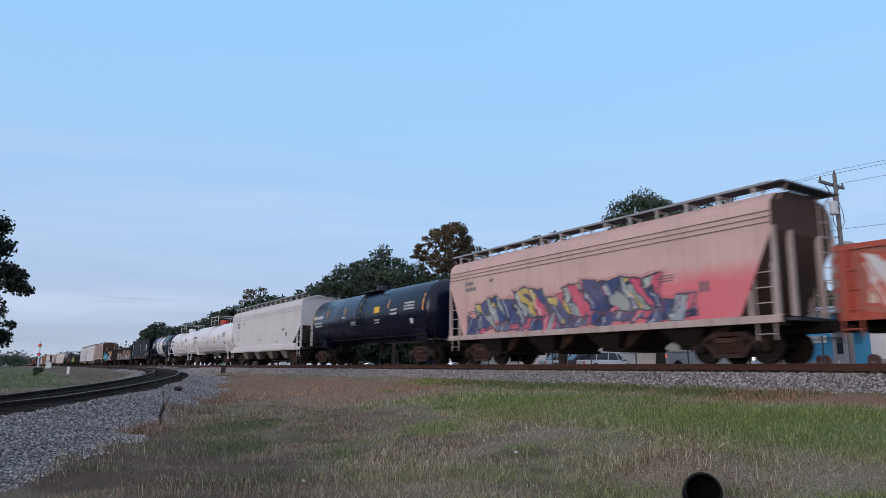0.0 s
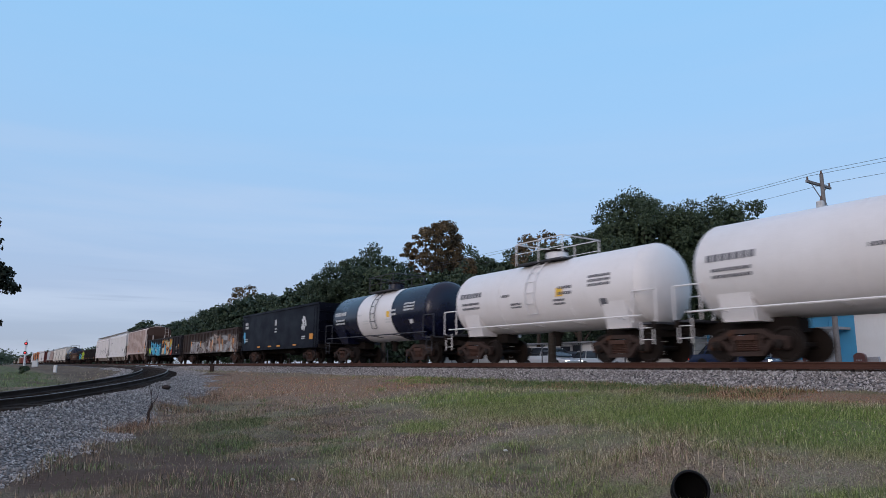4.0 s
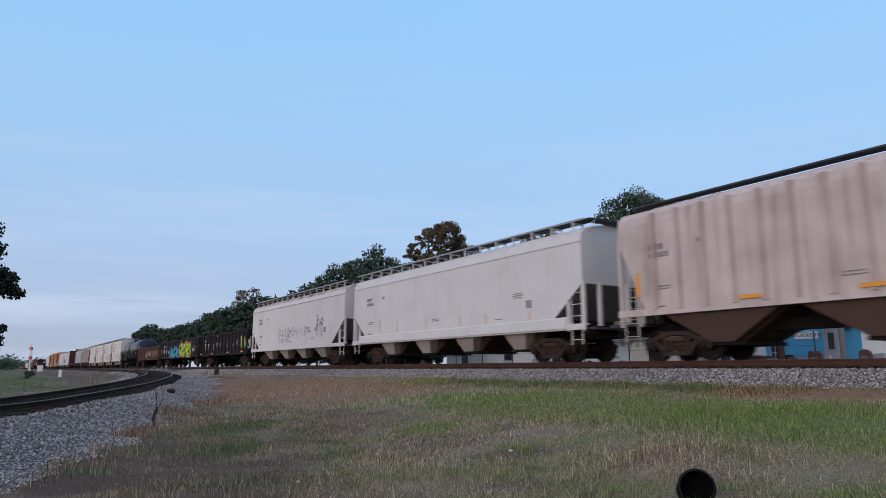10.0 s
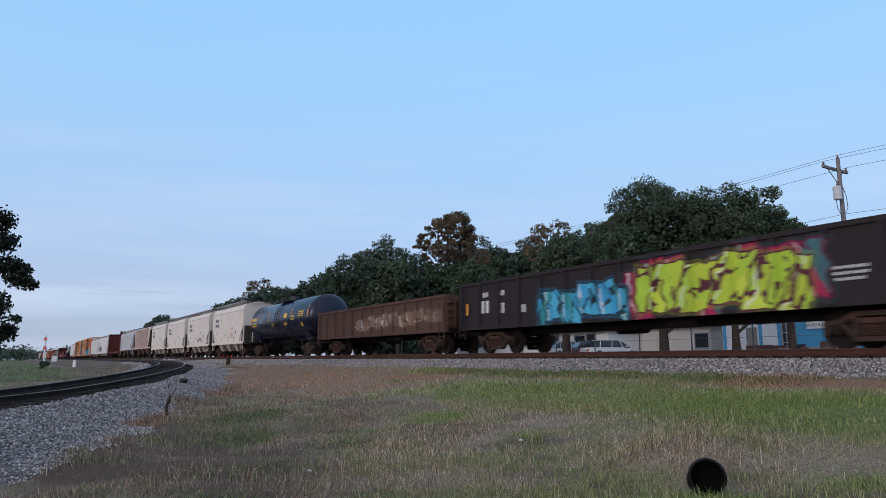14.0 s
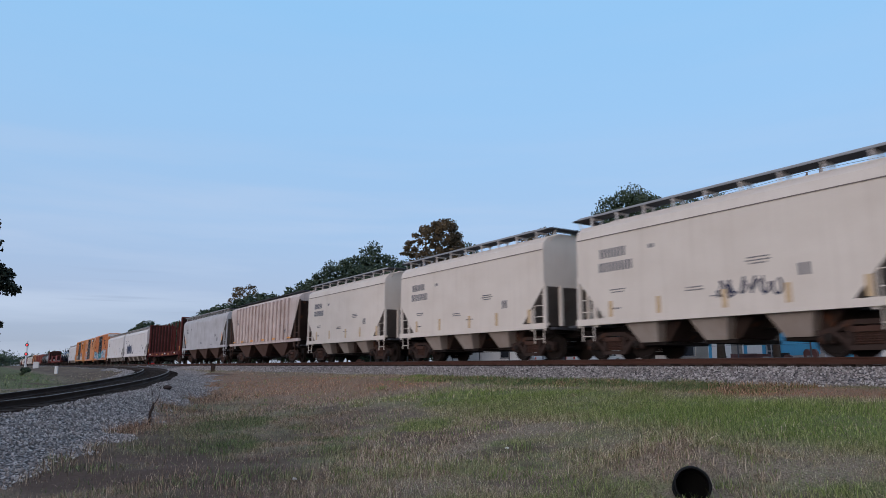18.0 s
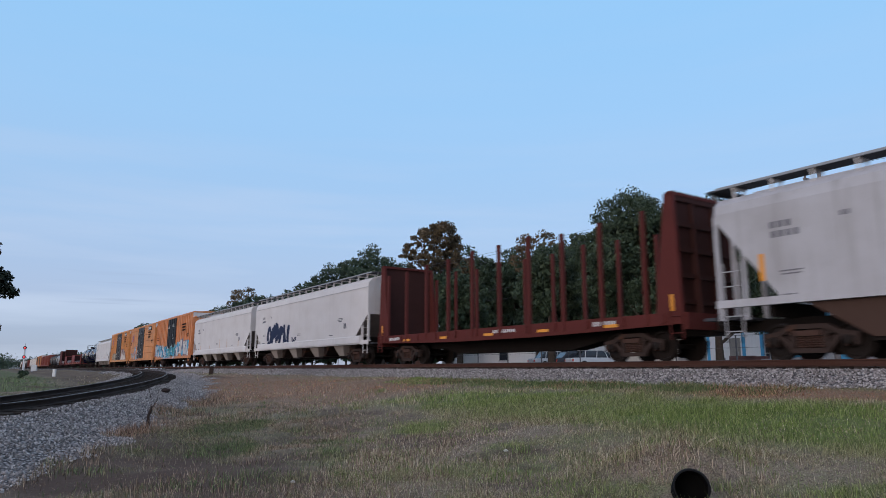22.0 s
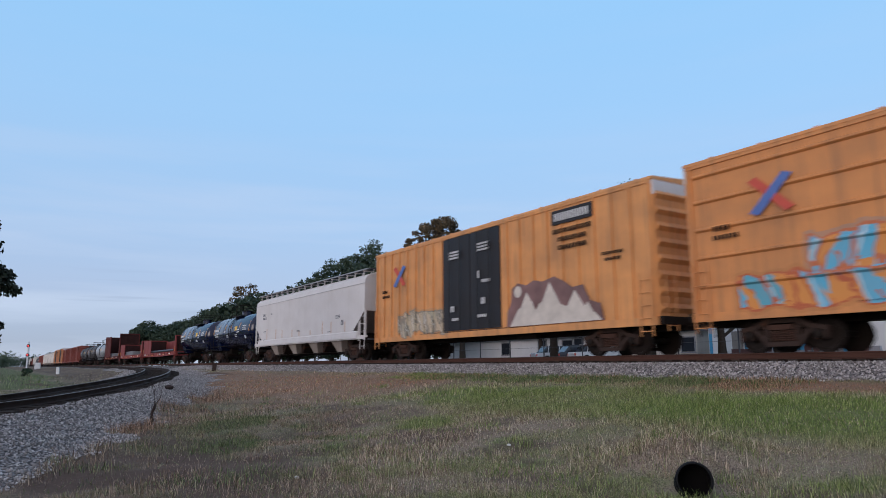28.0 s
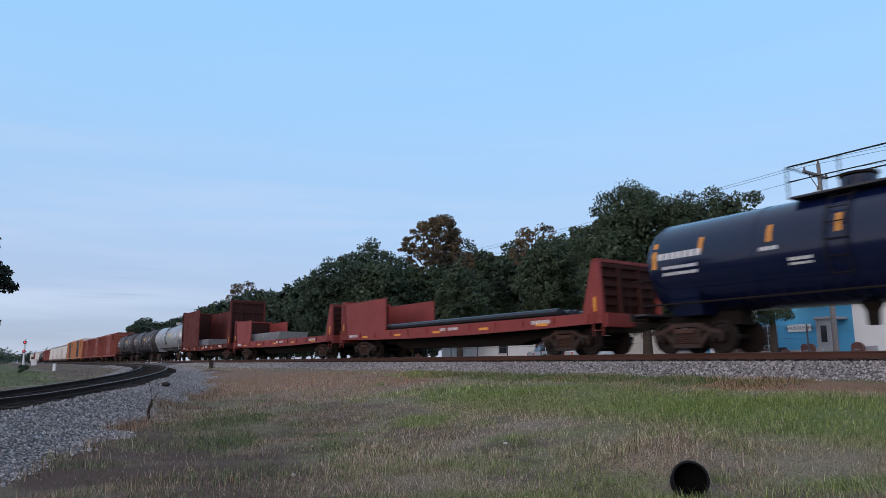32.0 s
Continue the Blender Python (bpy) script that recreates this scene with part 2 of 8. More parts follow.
def lie(x, y):
    """Height of the ground, how much ballast lies on it, and the oily strip between the branch's rails."""
    a, q = along(x, y)
    near = np.interp(q, [-9, -5, -3.3, -1.9, 1.9, 3.3, 7, 12, 17, 40], [1.47, 1.3, 1.2, 1.44, 1.44, 1.10, 0.72, 0.16, 0.04, 0.0])
    far = np.interp(q, [-9, -5, -3.3, -1.9, 1.9, 3.3, 7, 12, 30], [1.47, 1.3, 1.2, 1.45, 1.45, 1.18, 1.0, 0.72, 0.6])
    w = np.clip((a - 12) / 50, 0, 1)
    w = w * w * (3 - 2 * w)
    z = near * (1 - w) + far * w
    rag = (vnoise(a, q, 0.8, 3) - 0.5) * 0.9 + (vnoise(a, q, 2.6, 4) - 0.5) * 0.8
    stone = np.clip((3.5 + 0.5 * rag - np.abs(q)) / 0.4, 0, 1)
    flat_x, flat_y = np.ravel(x), np.ravel(y)
    best, k = np.full(flat_x.shape, 1e9), np.zeros(flat_x.shape, int)
    for i in range(0, len(BS), 2):
        d = (flat_x - BXS[i]) ** 2 + (flat_y - BYS[i]) ** 2
        hit = d < best
        best[hit], k[hit] = d[hit], i
    d = np.sqrt(best).reshape(np.shape(x))
    h = BHS[k].reshape(np.shape(x))
    side = (x - BXS[k].reshape(np.shape(x))) * np.cos(h) - (y - BYS[k].reshape(np.shape(x))) * np.sin(h)
    bz = BZS[k].reshape(np.shape(x)) - 0.185
    bed = bz - 0.055 * (d < 1.3) - np.maximum(d - 1.7, 0) * np.where(d < 3.9, 0.23, 0.5)
    on = (bed > z) & (d < 9)
    z = np.where(on, bed, z)
    stone = np.maximum(stone, np.clip((np.where(side > 0, np.interp(y, [9, 14, 22], [4.8, 3.9, 3.4]), 2.2) + rag - d) / 0.4, 0, 1) * (d > 1.3))
    z = z + 0.03 * np.sin(a * 0.9 + 2 * np.sin(q * 0.4)) * np.clip((q - 4) / 1.5, 0, 1) * (q < 30)
    z = z + 0.36 * np.exp(-(((x - 2.75) / 1.0) ** 2) - ((y - 8.05) / 0.6) ** 2)
    return z, stone, np.clip((1.75 - d) / 0.3, 0, 1)


def land(x, y):
    return lie(x, y)[:2]


def steps(fine0, fine1, step, lo, hi, grow=1.22):
    v = list(np.arange(fine0, fine1, step))
    d, c = step, fine1
    while c < hi:
        v.append(c)
        d = min(d * grow, 160)
        c += d
    v.append(hi)
    d, c = step, fine0 - step
    while c > lo:
        v.insert(0, c)
        d = min(d * grow, 160)
        c -= d
    v.insert(0, lo)
    return np.array(v)


def soil_material():
    m, n, l, b = nodes_of("soil_and_turf")
    at_stone = n.new("ShaderNodeAttribute")
    at_stone.attribute_name = "stone"
    at_green = n.new("ShaderNodeAttribute")
    at_green.attribute_name = "green"
    t1 = tex(n, l, "noise", 0.55, detail=6)
    t2 = tex(n, l, "noise", 7, detail=6)
    t3 = tex(n, l, "noise", 45, detail=3)
    dry = ramp(n, l, t1.outputs["Fac"], [(0.3, (0.14, 0.107, 0.087)), (0.5, (0.24, 0.184, 0.142)), (0.7, (0.165, 0.124, 0.10))])
    lush = ramp(n, l, t2.outputs["Fac"], [(0.3, (0.06, 0.095, 0.024)), (0.7, (0.14, 0.205, 0.046))])
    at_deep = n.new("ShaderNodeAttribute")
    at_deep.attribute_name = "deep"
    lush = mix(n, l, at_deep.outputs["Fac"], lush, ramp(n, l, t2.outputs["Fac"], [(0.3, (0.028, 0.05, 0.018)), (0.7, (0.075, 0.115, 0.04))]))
    blend = n.new("ShaderNodeMath")
    blend.operation = "ADD"
    l.new(at_green.outputs["Fac"], blend.inputs[0])
    s = n.new("ShaderNodeMapRange")
    s.inputs["To Min"].default_value, s.inputs["To Max"].default_value = -0.5, 0.5
    l.new(t2.outputs["Fac"], s.inputs["Value"])
    l.new(s.outputs[0], blend.inputs[1])
    blend.use_clamp = True
    c = mix(n, l, blend.outputs[0], dry, lush)
    at_parched = n.new("ShaderNodeAttribute")
    at_parched.attribute_name = "parched"
    c = mix(n, l, at_parched.outputs["Fac"], c, (0.25, 0.122, 0.07))
    at_oil = n.new("ShaderNodeAttribute")
    at_oil.attribute_name = "oil"
    t4 = tex(n, l, "noise", 16, detail=5)
    c = mix(n, l, ramp(n, l, t4.outputs["Fac"], [(0.40, (0.6,) * 3), (0.55, (0, 0, 0))]), c, (0.09, 0.064, 0.05))
    c = mix(n, l, ramp(n, l, t3.outputs["Fac"], [(0.52, (0, 0, 0)), (0.66, (0.7,) * 3)]), c, (0.32, 0.26, 0.20))
    c = mix(n, l, ramp(n, l, t3.outputs["Fac"], [(0.36, (0.7,) * 3), (0.5, (0, 0, 0))]), c, (0.05, 0.036, 0.028))
    t5 = tex(n, l, "noise", 75, (1, 1, 1), 4)
    c = mix(n, l, ramp(n, l, t5.outputs["Fac"], [(0.50, (0, 0, 0)), (0.60, (0.65,) * 3)]), c, mix(n, l, blend.outputs[0], (0.37, 0.30, 0.225), (0.155, 0.22, 0.062)))
    at_bare = n.new("ShaderNodeAttribute")
    at_bare.attribute_name = "bare"
    c = mix(n, l, at_bare.outputs["Fac"], c, mix(n, l, t4.outputs["Fac"], (0.048, 0.030, 0.025), (0.125, 0.086, 0.066)))
    v = tex(n, l, "cells", 17)
    rock = ramp(n, l, v.outputs["Color"], [(0.0, (0.13, 0.12, 0.118)), (0.5, (0.31, 0.29, 0.285)), (1.0, (0.52, 0.48, 0.47))])
    rock = mix(n, l, ramp(n, l, v.outputs["Distance"], [(0.25, (0, 0, 0)), (0.62, (0.9,) * 3)]), rock, (0.03, 0.027, 0.027))
    edge = n.new("ShaderNodeMath")
    edge.operation = "ADD"
    l.new(at_stone.outputs["Fac"], edge.inputs[0])
    l.new(s.outputs[0], edge.inputs[1])
    edge.use_clamp = True
    er = ramp(n, l, edge.outputs[0], [(0.4, (0, 0, 0)), (0.6, (1, 1, 1))])
    rock = mix(n, l, at_oil.outputs["Fac"], mix(n, l, er, c, rock), mix(n, l, t2.outputs["Fac"], (0.016, 0.013, 0.012), (0.05, 0.04, 0.035)))
    l.new(rock, b.inputs["Base Color"])
    b.inputs["Roughness"].default_value = 0.95
    b.inputs["Specular IOR Level"].default_value = 0.1
    bump(n, l, b, mix(n, l, er, t2.outputs["Fac"], v.outputs["Distance"]), 0.7, 0.05)
    return m


M_SOIL = soil_material()


def ovals(a, q, rows):
    """Soft-edged patches of ground: place across and ahead, half-breadths, strength."""
    x, y = C0X + a * UX - q * NX, C0Y + a * UY - q * NY
    ragged = (vnoise(a, q, 0.7, 31) - 0.5) * 0.9 + (vnoise(a, q, 0.25, 32) - 0.5) * 0.5
    out = np.zeros(np.shape(x))
    for cx, cy, rx, ry, k in rows:
        d = np.sqrt(((x - cx) / rx) ** 2 + ((y - cy) / ry) ** 2)
        out = np.maximum(out, k * np.clip((1.15 + ragged - d) / 0.55, 0, 1))
    return out


GREEN_SPOTS = ((-4.6, 15.0, 0.85, 2.6, 0.8), (-3.6, 11.9, 0.6, 1.3, 0.95), (-1.7, 11.2, 0.55, 1.0, 0.9), (-0.3, 13.6, 0.6, 1.2, 0.8), (0.9, 10.4, 0.4, 0.6, 0.75),
               (-0.75, 6.6, 0.35, 0.7, 0.8), (2.0, 6.3, 1.3, 0.5, 0.75), (0.2, 7.0, 0.5, 0.4, 0.6), (1.3, 9.0, 0.5, 0.35, 0.85), (3.9, 6.6, 0.9, 0.5, 0.7))
BARE_SPOTS = ((-3.6, 9.2, 1.9, 1.6, 0.9), (-6.0, 11.6, 0.9, 2.4, 0.8), (-1.0, 7.4, 0.8, 0.7, 0.6), (-4.0, 13.2, 1.6, 0.8, 0.55), (-1.2, 15.5, 0.8, 1.5, 0.4), (-4.6, 10.3, 1.5, 2.9, 1.0), (-2.4, 7.6, 1.3, 1.5, 0.85), (-5.2, 15.5, 0.6, 2.5, 0.7), (-2.9, 13.6, 0.5, 1.6, 0.7), (-3.1, 8.4, 1.1, 1.4, 0.9), (-5.7, 13.2, 0.8, 1.5, 0.9), (-2.45, 10.6, 0.4, 0.9, 0.9), (-7.0, 16.5, 0.5, 2.5, 0.6), (-1.6, 8.6, 0.4, 0.5, 0.6))
STRAW_SPOTS = ((3.6, 7.5, 1.1, 0.5, 0.8), (1.2, 8.0, 0.6, 0.4, 0.7), (-1.2, 13.0, 0.5, 1.0, 0.6), (-6.5, 14.2, 0.6, 1.6, 1.0), (-8.6, 23.0, 0.9, 3.6, 1.0), (-6.2, 11.1, 0.7, 1.2, 0.8), (-5.4, 8.9, 0.7, 0.8, 0.7), (-0.7, 9.6, 0.7, 1.4, 0.7), (2.6, 8.2, 0.7, 0.5, 0.7), (0.2, 12.2, 0.8, 0.9, 0.6), (-3.9, 19.0, 1.8, 1.2, 0.6))


def greenness(a, q):
    """Where the turf is green and where it is dry."""
    mott = vnoise(a, q, 2.3, 5) * 0.55 + vnoise(a, q, 0.9, 6) * 0.45
    g = np.clip((mott - 0.46) * 2.8, 0, 1) * 0.6
    lush = np.exp(-(((q - 7.2) / 2.1) ** 4)) * np.clip((6.0 - a + 3 * (mott - 0.5)) / 3.0, 0, 1)
    g = np.maximum(g, lush * (0.85 + 0.5 * (mott - 0.35)))
    weed = np.exp(-(((q - 4.1) / 0.95) ** 4)) * np.clip((9 - a) / 3, 0, 1)
    g = np.maximum(g, weed * np.clip(0.55 + 1.2 * (vnoise(a, q, 0.9, 51) - 0.3), 0.2, 0.95))
    g = g * (1 - dryness(a, q)) * (1 - 0.8 * ovals(a, q, STRAW_SPOTS))
    g = np.maximum(g, np.clip((vnoise(a, q, 0.8, 41) * 0.6 + vnoise(a, q, 0.3, 42) * 0.4 - 0.55) * 6, 0, 0.55) * np.clip((q - 9.5) / 1.5, 0, 1) * (1 - 0.7 * ovals(a, q, STRAW_SPOTS)))
    g = np.maximum(g, ovals(a, q, GREEN_SPOTS))
    g = np.where((a > 30) & (q > 8), np.clip((q - 13.2 + 3 * (mott - 0.5)) / 1.5, 0.25, 0.95), g)
    g = np.maximum(g, np.where(q < -6, 0.5, 0))
    return np.clip(g, 0, 1)


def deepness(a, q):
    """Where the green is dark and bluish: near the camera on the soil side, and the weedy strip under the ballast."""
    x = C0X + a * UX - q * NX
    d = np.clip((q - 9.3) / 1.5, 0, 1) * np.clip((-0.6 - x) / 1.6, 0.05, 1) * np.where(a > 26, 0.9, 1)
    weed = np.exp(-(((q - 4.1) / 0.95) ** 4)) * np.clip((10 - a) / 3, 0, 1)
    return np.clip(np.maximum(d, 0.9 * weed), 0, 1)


def dryness(a, q):
    """The parched reddish patches by the main line."""
    d = np.exp(-(((q - 7.4) / 3.3) ** 4)) * np.clip((a - 5.2) / 2.5, 0, 1) * np.clip((38 - a) / 6, 0, 1)
    d = np.maximum(d, 1.3 * np.exp(-(((q - 4.4) / 0.75) ** 4)) * np.clip((-3.4 - a + 2 * (vnoise(a, q, 1.1, 52) - 0.5)) / 1.5, 0, 1))
    return np.clip(d * (0.62 + 0.75 * vnoise(a, q, 1.6, 9)), 0, 1)


def bareness(a, q):
    """Trodden dark soil."""
    field = np.clip((a - 27) / 4, 0, 1) * np.clip((14.5 - q) / 2, 0, 1) * (q > 5)
    patch = np.clip((vnoise(a, q, 1.1, 61) * 0.6 + vnoise(a, q, 0.4, 62) * 0.4 - 0.56) * 6, 0, 0.8) * np.clip((q - 9.0) / 1.0, 0, 1)
    return np.clip(np.maximum(np.maximum(ovals(a, q, BARE_SPOTS), patch), 0.75 * field) * (0.6 + 0.6 * vnoise(a, q, 0.6, 14)), 0, 1)


def make_ground():
    av = steps(-26, 66, 0.4, -900, 2600)
    qv = steps(-5, 24, 0.25, -2500, 2500)
    A, Q = np.meshgrid(av, qv, indexing="ij")
    X, Y = C0X + A * UX - Q * NX, C0Y + A * UY - Q * NY
    Z, S, OIL = lie(X, Y)
    rng = np.random.RandomState(4)
    fine = (np.abs(Q - 9) < 16) & (A < 70) & (A > -27)
    Z = Z + rng.uniform(-0.008, 0.008, Z.shape) * fine
    i = np.arange(A.size).reshape(A.shape)
    faces = np.stack([i[:-1, :-1], i[:-1, 1:], i[1:, 1:], i[1:, :-1]], -1).reshape(-1, 4)
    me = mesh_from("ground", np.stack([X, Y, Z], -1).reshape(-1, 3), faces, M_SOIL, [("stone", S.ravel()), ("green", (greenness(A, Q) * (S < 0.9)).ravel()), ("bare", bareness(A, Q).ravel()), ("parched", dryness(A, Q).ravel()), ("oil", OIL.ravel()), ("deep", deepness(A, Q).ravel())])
    for p in me.polygons:
        p.use_smooth = True
    tagged(new("ground", me), "dry patchy grass and bare soil beside ballasted railway tracks", "ground", kind="structure")


make_ground()

# ---- the two tracks ----
M_RAIL = paint("rusty_rail_steel", (0.088, 0.042, 0.031), 0.75, 0.0, 0.4, (0.06, 0.03, 0.022))
M_OLDRAIL = paint("dark_old_rail_steel", (0.034, 0.022, 0.018), 0.75, 0.0, 0.4, (0.03, 0.02, 0.016))
M_SHINE = plain("worn_rail_head", (0.13, 0.11, 0.10), 0.55, 0.4, 0.3)
M_TIE = plain("creosoted_timber", (0.045, 0.034, 0.028), 0.9, 0, 0.4, 9)
RAIL_PROFILE = [(-0.07, -0.17), (0.07, -0.17), (0.07, -0.155), (0.012, -0.13), (0.012, -0.04), (0.036, -0.035), (0.036, -0.004), (-0.036, -0.004), (-0.036, -0.035), (-0.012, -0.04), (-0.012, -0.13), (-0.07, -0.155)]
HEAD_PROFILE = [(-0.034, -0.006), (0.034, -0.006), (0.030, 0.0), (-0.030, 0.0)]


def sweep(path, profile):
    """A profile carried along a list of (x, y, z, heading)."""
    bm = bmesh.new()
    rings = []
    for x, y, z, h in path:
        rx, ry = math.cos(h), -math.sin(h)
        rings.append([bm.verts.new((x + o * rx, y + o * ry, z + u)) for o, u in profile])
    n = len(profile)
    for r, s in zip(rings, rings[1:]):
        for i in range(n):
            bm.faces.new((r[i], r[(i + 1) % n], s[(i + 1) % n], s[i]))
    bm.faces.new(rings[0])
    bm.faces.new(rings[-1][::-1])
    return bm


def make_track(name, label, centre, tie_from, tie_to, steel):
    thing = tagged(new(name), label, "railway track", kind="structure")
    for side in (-0.755, 0.755):
        path = [(x + side * math.cos(h), y - side * math.sin(h), z, h) for x, y, z, h in centre]
        rail = part("rail", sweep(path, RAIL_PROFILE), steel, thing, "rusty brown steel rail")
        part("rail_head", sweep(path, HEAD_PROFILE), M_SHINE, rail, "polished running surface")
    me = bpy.data.meshes.new("tie")
    boxes((-1.3, 1.3, -0.115, 0.115, -0.33, -0.165)).to_mesh(me)
    me.materials.append(M_TIE)
    plate = bpy.data.meshes.new("tie_plate")
    boxes((-0.17, 0.17, -0.1, 0.1, -0.168, -0.15)).to_mesh(plate)
    plate.materials.append(M_RAIL)
    acc, rng = 0.0, random.Random(7)
    for (x, y, z, h), (x2, y2, z2, h2) in zip(centre, centre[1:]):
        d = math.hypot(x2 - x, y2 - y)
        while acc < d:
            f = acc / d
            px, py = x + (x2 - x) * f, y + (y2 - y) * f
            a = along(px, py)[0]
            if tie_from < a < tie_to:
                child("tie", me, thing, "", Matrix.LocRotScale((px, py, z + (z2 - z) * f + rng.uniform(-0.015, 0.005)), Euler((0, 0, -h + rng.uniform(-0.02, 0.02))), None))
            acc += 0.53
        acc -= d
    return thing


main_path = [(*spot(a, 0), RAIL_Z, TH) for a in (-60, -20, 0, 20, 40, 80, 160, 320, 640, 900)]
make_track("main_track", "straight main line on timber ties in pale ballast", main_path, -26, 70, M_RAIL)
branch_path = [tuple(float(v) for v in (branch(s)[0], branch(s)[1], branch(s)[3], branch(s)[2])) for s in [*range(-60, 60, 2), *range(60, 400, 20)]]
make_track("branch_track", "curved branch track with dark rails on ballast", branch_path, -20, 80, M_OLDRAIL)


# ---- materials of the train ----
DIRT = (0.10, 0.075, 0.055)
M_FRAME = paint("grimy_underframe", (0.014, 0.011, 0.010), 0.9, 0.0, 0.4, (0.03, 0.022, 0.018))
M_TRUCK = paint("rust_brown_cast_steel", (0.060, 0.040, 0.034), 0.8, 0.1, 0.6, (0.04, 0.028, 0.024), rust=0.12)
M_WHEEL = plain("dull_wheel_steel", (0.020, 0.015, 0.013), 0.6, 0.0, 0.3)
M_GRATE = plain("galvanised_grating", (0.06, 0.062, 0.07), 0.7, 0.0, 0.3, 30)
M_GALV = plain("pale_galvanised_edge", (0.30, 0.31, 0.33), 0.5, 0.2, 0.2, 20)
M_SEAM = plain("grimy_seam", (0.17, 0.14, 0.13), 0.8, 0, 0.3, 8)
M_SPRING = paint("red_brown_spring_steel", (0.088, 0.048, 0.037), 0.8, 0, 0.4, (0.05, 0.03, 0.025))
M_MARK = plain("white_stencil_paint", (0.62, 0.62, 0.62), 0.7, 0, 0.3, 20)
M_DARKMARK = plain("dark_stencil_paint", (0.13, 0.13, 0.15), 0.7, 0, 0.3, 20)
M_ORANGE = plain("orange_yellow_reflector", (0.75, 0.30, 0.03), 0.45, 0, 0.2, 25)
M_YELLOWMARK = plain("yellow_placard", (0.80, 0.48, 0.04), 0.5, 0, 0.15, 20)
M_WHITE = paint("white_car_paint", (0.82, 0.79, 0.79), 0.45, 0, 0.14, (0.30, 0.26, 0.22))
M_GREYWHITE = paint("pale_grey_car_paint", (0.70, 0.665, 0.65), 0.55, 0, 0.2, (0.34, 0.29, 0.26))
M_CREAM = paint("cream_car_paint", (0.74, 0.665, 0.59), 0.55, 0, 0.2, (0.36, 0.28, 0.22))
M_TAN = paint("chalky_grey_tan_paint", (0.66, 0.55, 0.515), 0.7, 0, 0.5, (0.20, 0.14, 0.11), streak=0.9)
M_RIBGREY = paint("faded_grey_car_paint", (0.51, 0.50, 0.52), 0.65, 0, 0.35, (0.2, 0.17, 0.15), streak=0.8)
M_BLACK = paint("black_car_paint", (0.003, 0.003, 0.009), 0.5, 0, 0.12, (0.012, 0.011, 0.014))
M_TANKBLACK = paint("glossy_black_tank_paint", (0.004, 0.006, 0.023), 0.27, 0, 0.05, (0.012, 0.014, 0.028))
M_TANKBLACK.node_tree.nodes["Principled BSDF"].inputs["Specular IOR Level"].default_value = 0.42
M_TANKGLOSS = paint("mirror_black_tank_paint", (0.004, 0.008, 0.034), 0.15, 0, 0.04, (0.012, 0.015, 0.034))
M_GONDOLA = paint("oxide_black_gondola_paint", (0.03, 0.024, 0.024), 0.75, 0, 0.5, (0.10, 0.065, 0.05), rust=0.25)
M_YELLOWBOX = paint("faded_yellow_boxcar_paint", (0.62, 0.29, 0.14), 0.6, 0, 0.3, (0.24, 0.13, 0.06), streak=0.7)
M_REDBOX = paint("oxide_red_boxcar_paint", (0.27, 0.06, 0.04), 0.65, 0, 0.35, (0.12, 0.05, 0.035))
M_TANRIB = paint("rust_stained_side_post", (0.56, 0.46, 0.43), 0.75, 0, 0.6, (0.26, 0.16, 0.12), streak=0.9)
M_GREYRIB = paint("grime_stained_side_post", (0.53, 0.51, 0.52), 0.75, 0, 0.4, (0.22, 0.18, 0.16), streak=0.9)
M_MAROON = paint("maroon_flatcar_paint", (0.115, 0.026, 0.022), 0.7, 0, 0.35, (0.08, 0.035, 0.03))
M_REDFLAT = paint("red_flatcar_paint", (0.25, 0.032, 0.027), 0.65, 0, 0.35, (0.12, 0.045, 0.035))
# dark red with the bulkhead faces' shade put into the colour
M_HEAD = paint("shade_dark_red_bulkhead", (0.055, 0.021, 0.018), 0.85, 0, 0.4, (0.03, 0.018, 0.016))
M_BAYBROWN = paint("rusty_hopper_slope", (0.10, 0.062, 0.05), 0.85, 0, 0.5, (0.075, 0.042, 0.032))
M_BAYTAN = paint("dusty_hopper_slope", (0.38, 0.33, 0.29), 0.8, 0, 0.5, (0.2, 0.13, 0.1))
# grey darkened in colour for the shade under the hopper slopes
M_SLOPE = paint("shade_painted_slope_sheet", (0.22, 0.19, 0.175), 0.85, 0, 0.5, (0.09, 0.07, 0.06))
M_DOOR = paint("black_plug_door_paint", (0.012, 0.011, 0.014), 0.45, 0, 0.3, (0.05, 0.04, 0.035))
M_DOOR.node_tree.nodes["Principled BSDF"].inputs["Specular IOR Level"].default_value = 0.35
# raised panels in a paler tone than the door, to set them off
M_DOORPANEL = paint("lighter_black_door_panel", (0.026, 0.024, 0.028), 0.5, 0, 0.4, (0.06, 0.05, 0.045))
M_REDLID = plain("red_dome_paint", (0.55, 0.05, 0.035), 0.5)
M_PIPE = plain("dark_steel_pipe", (0.05, 0.052, 0.06), 0.45, 0.6, 0.3)
M_SKYMARK = plain("sky_blue_spray_paint", (0.11, 0.40, 0.64), 0.6, 0, 0.3, 4)
M_FADERED = plain("faded_red_stencil", (0.58, 0.33, 0.27), 0.8, 0, 0.3, 5)
M_STAIN = plain("faint_rust_stain", (0.60, 0.46, 0.37), 0.8, 0, 0.35, 5)
M_PURPLE = plain("dusty_purple_spray_paint", (0.19, 0.105, 0.10), 0.7, 0, 0.7, 1.6)
M_CHALKWHITE = plain("off_white_spray_paint", (0.58, 0.52, 0.46), 0.75, 0, 0.3, 3)
M_BLUEMARK = plain("blue_paint_mark", (0.09, 0.16, 0.42), 0.6, 0, 0.2)
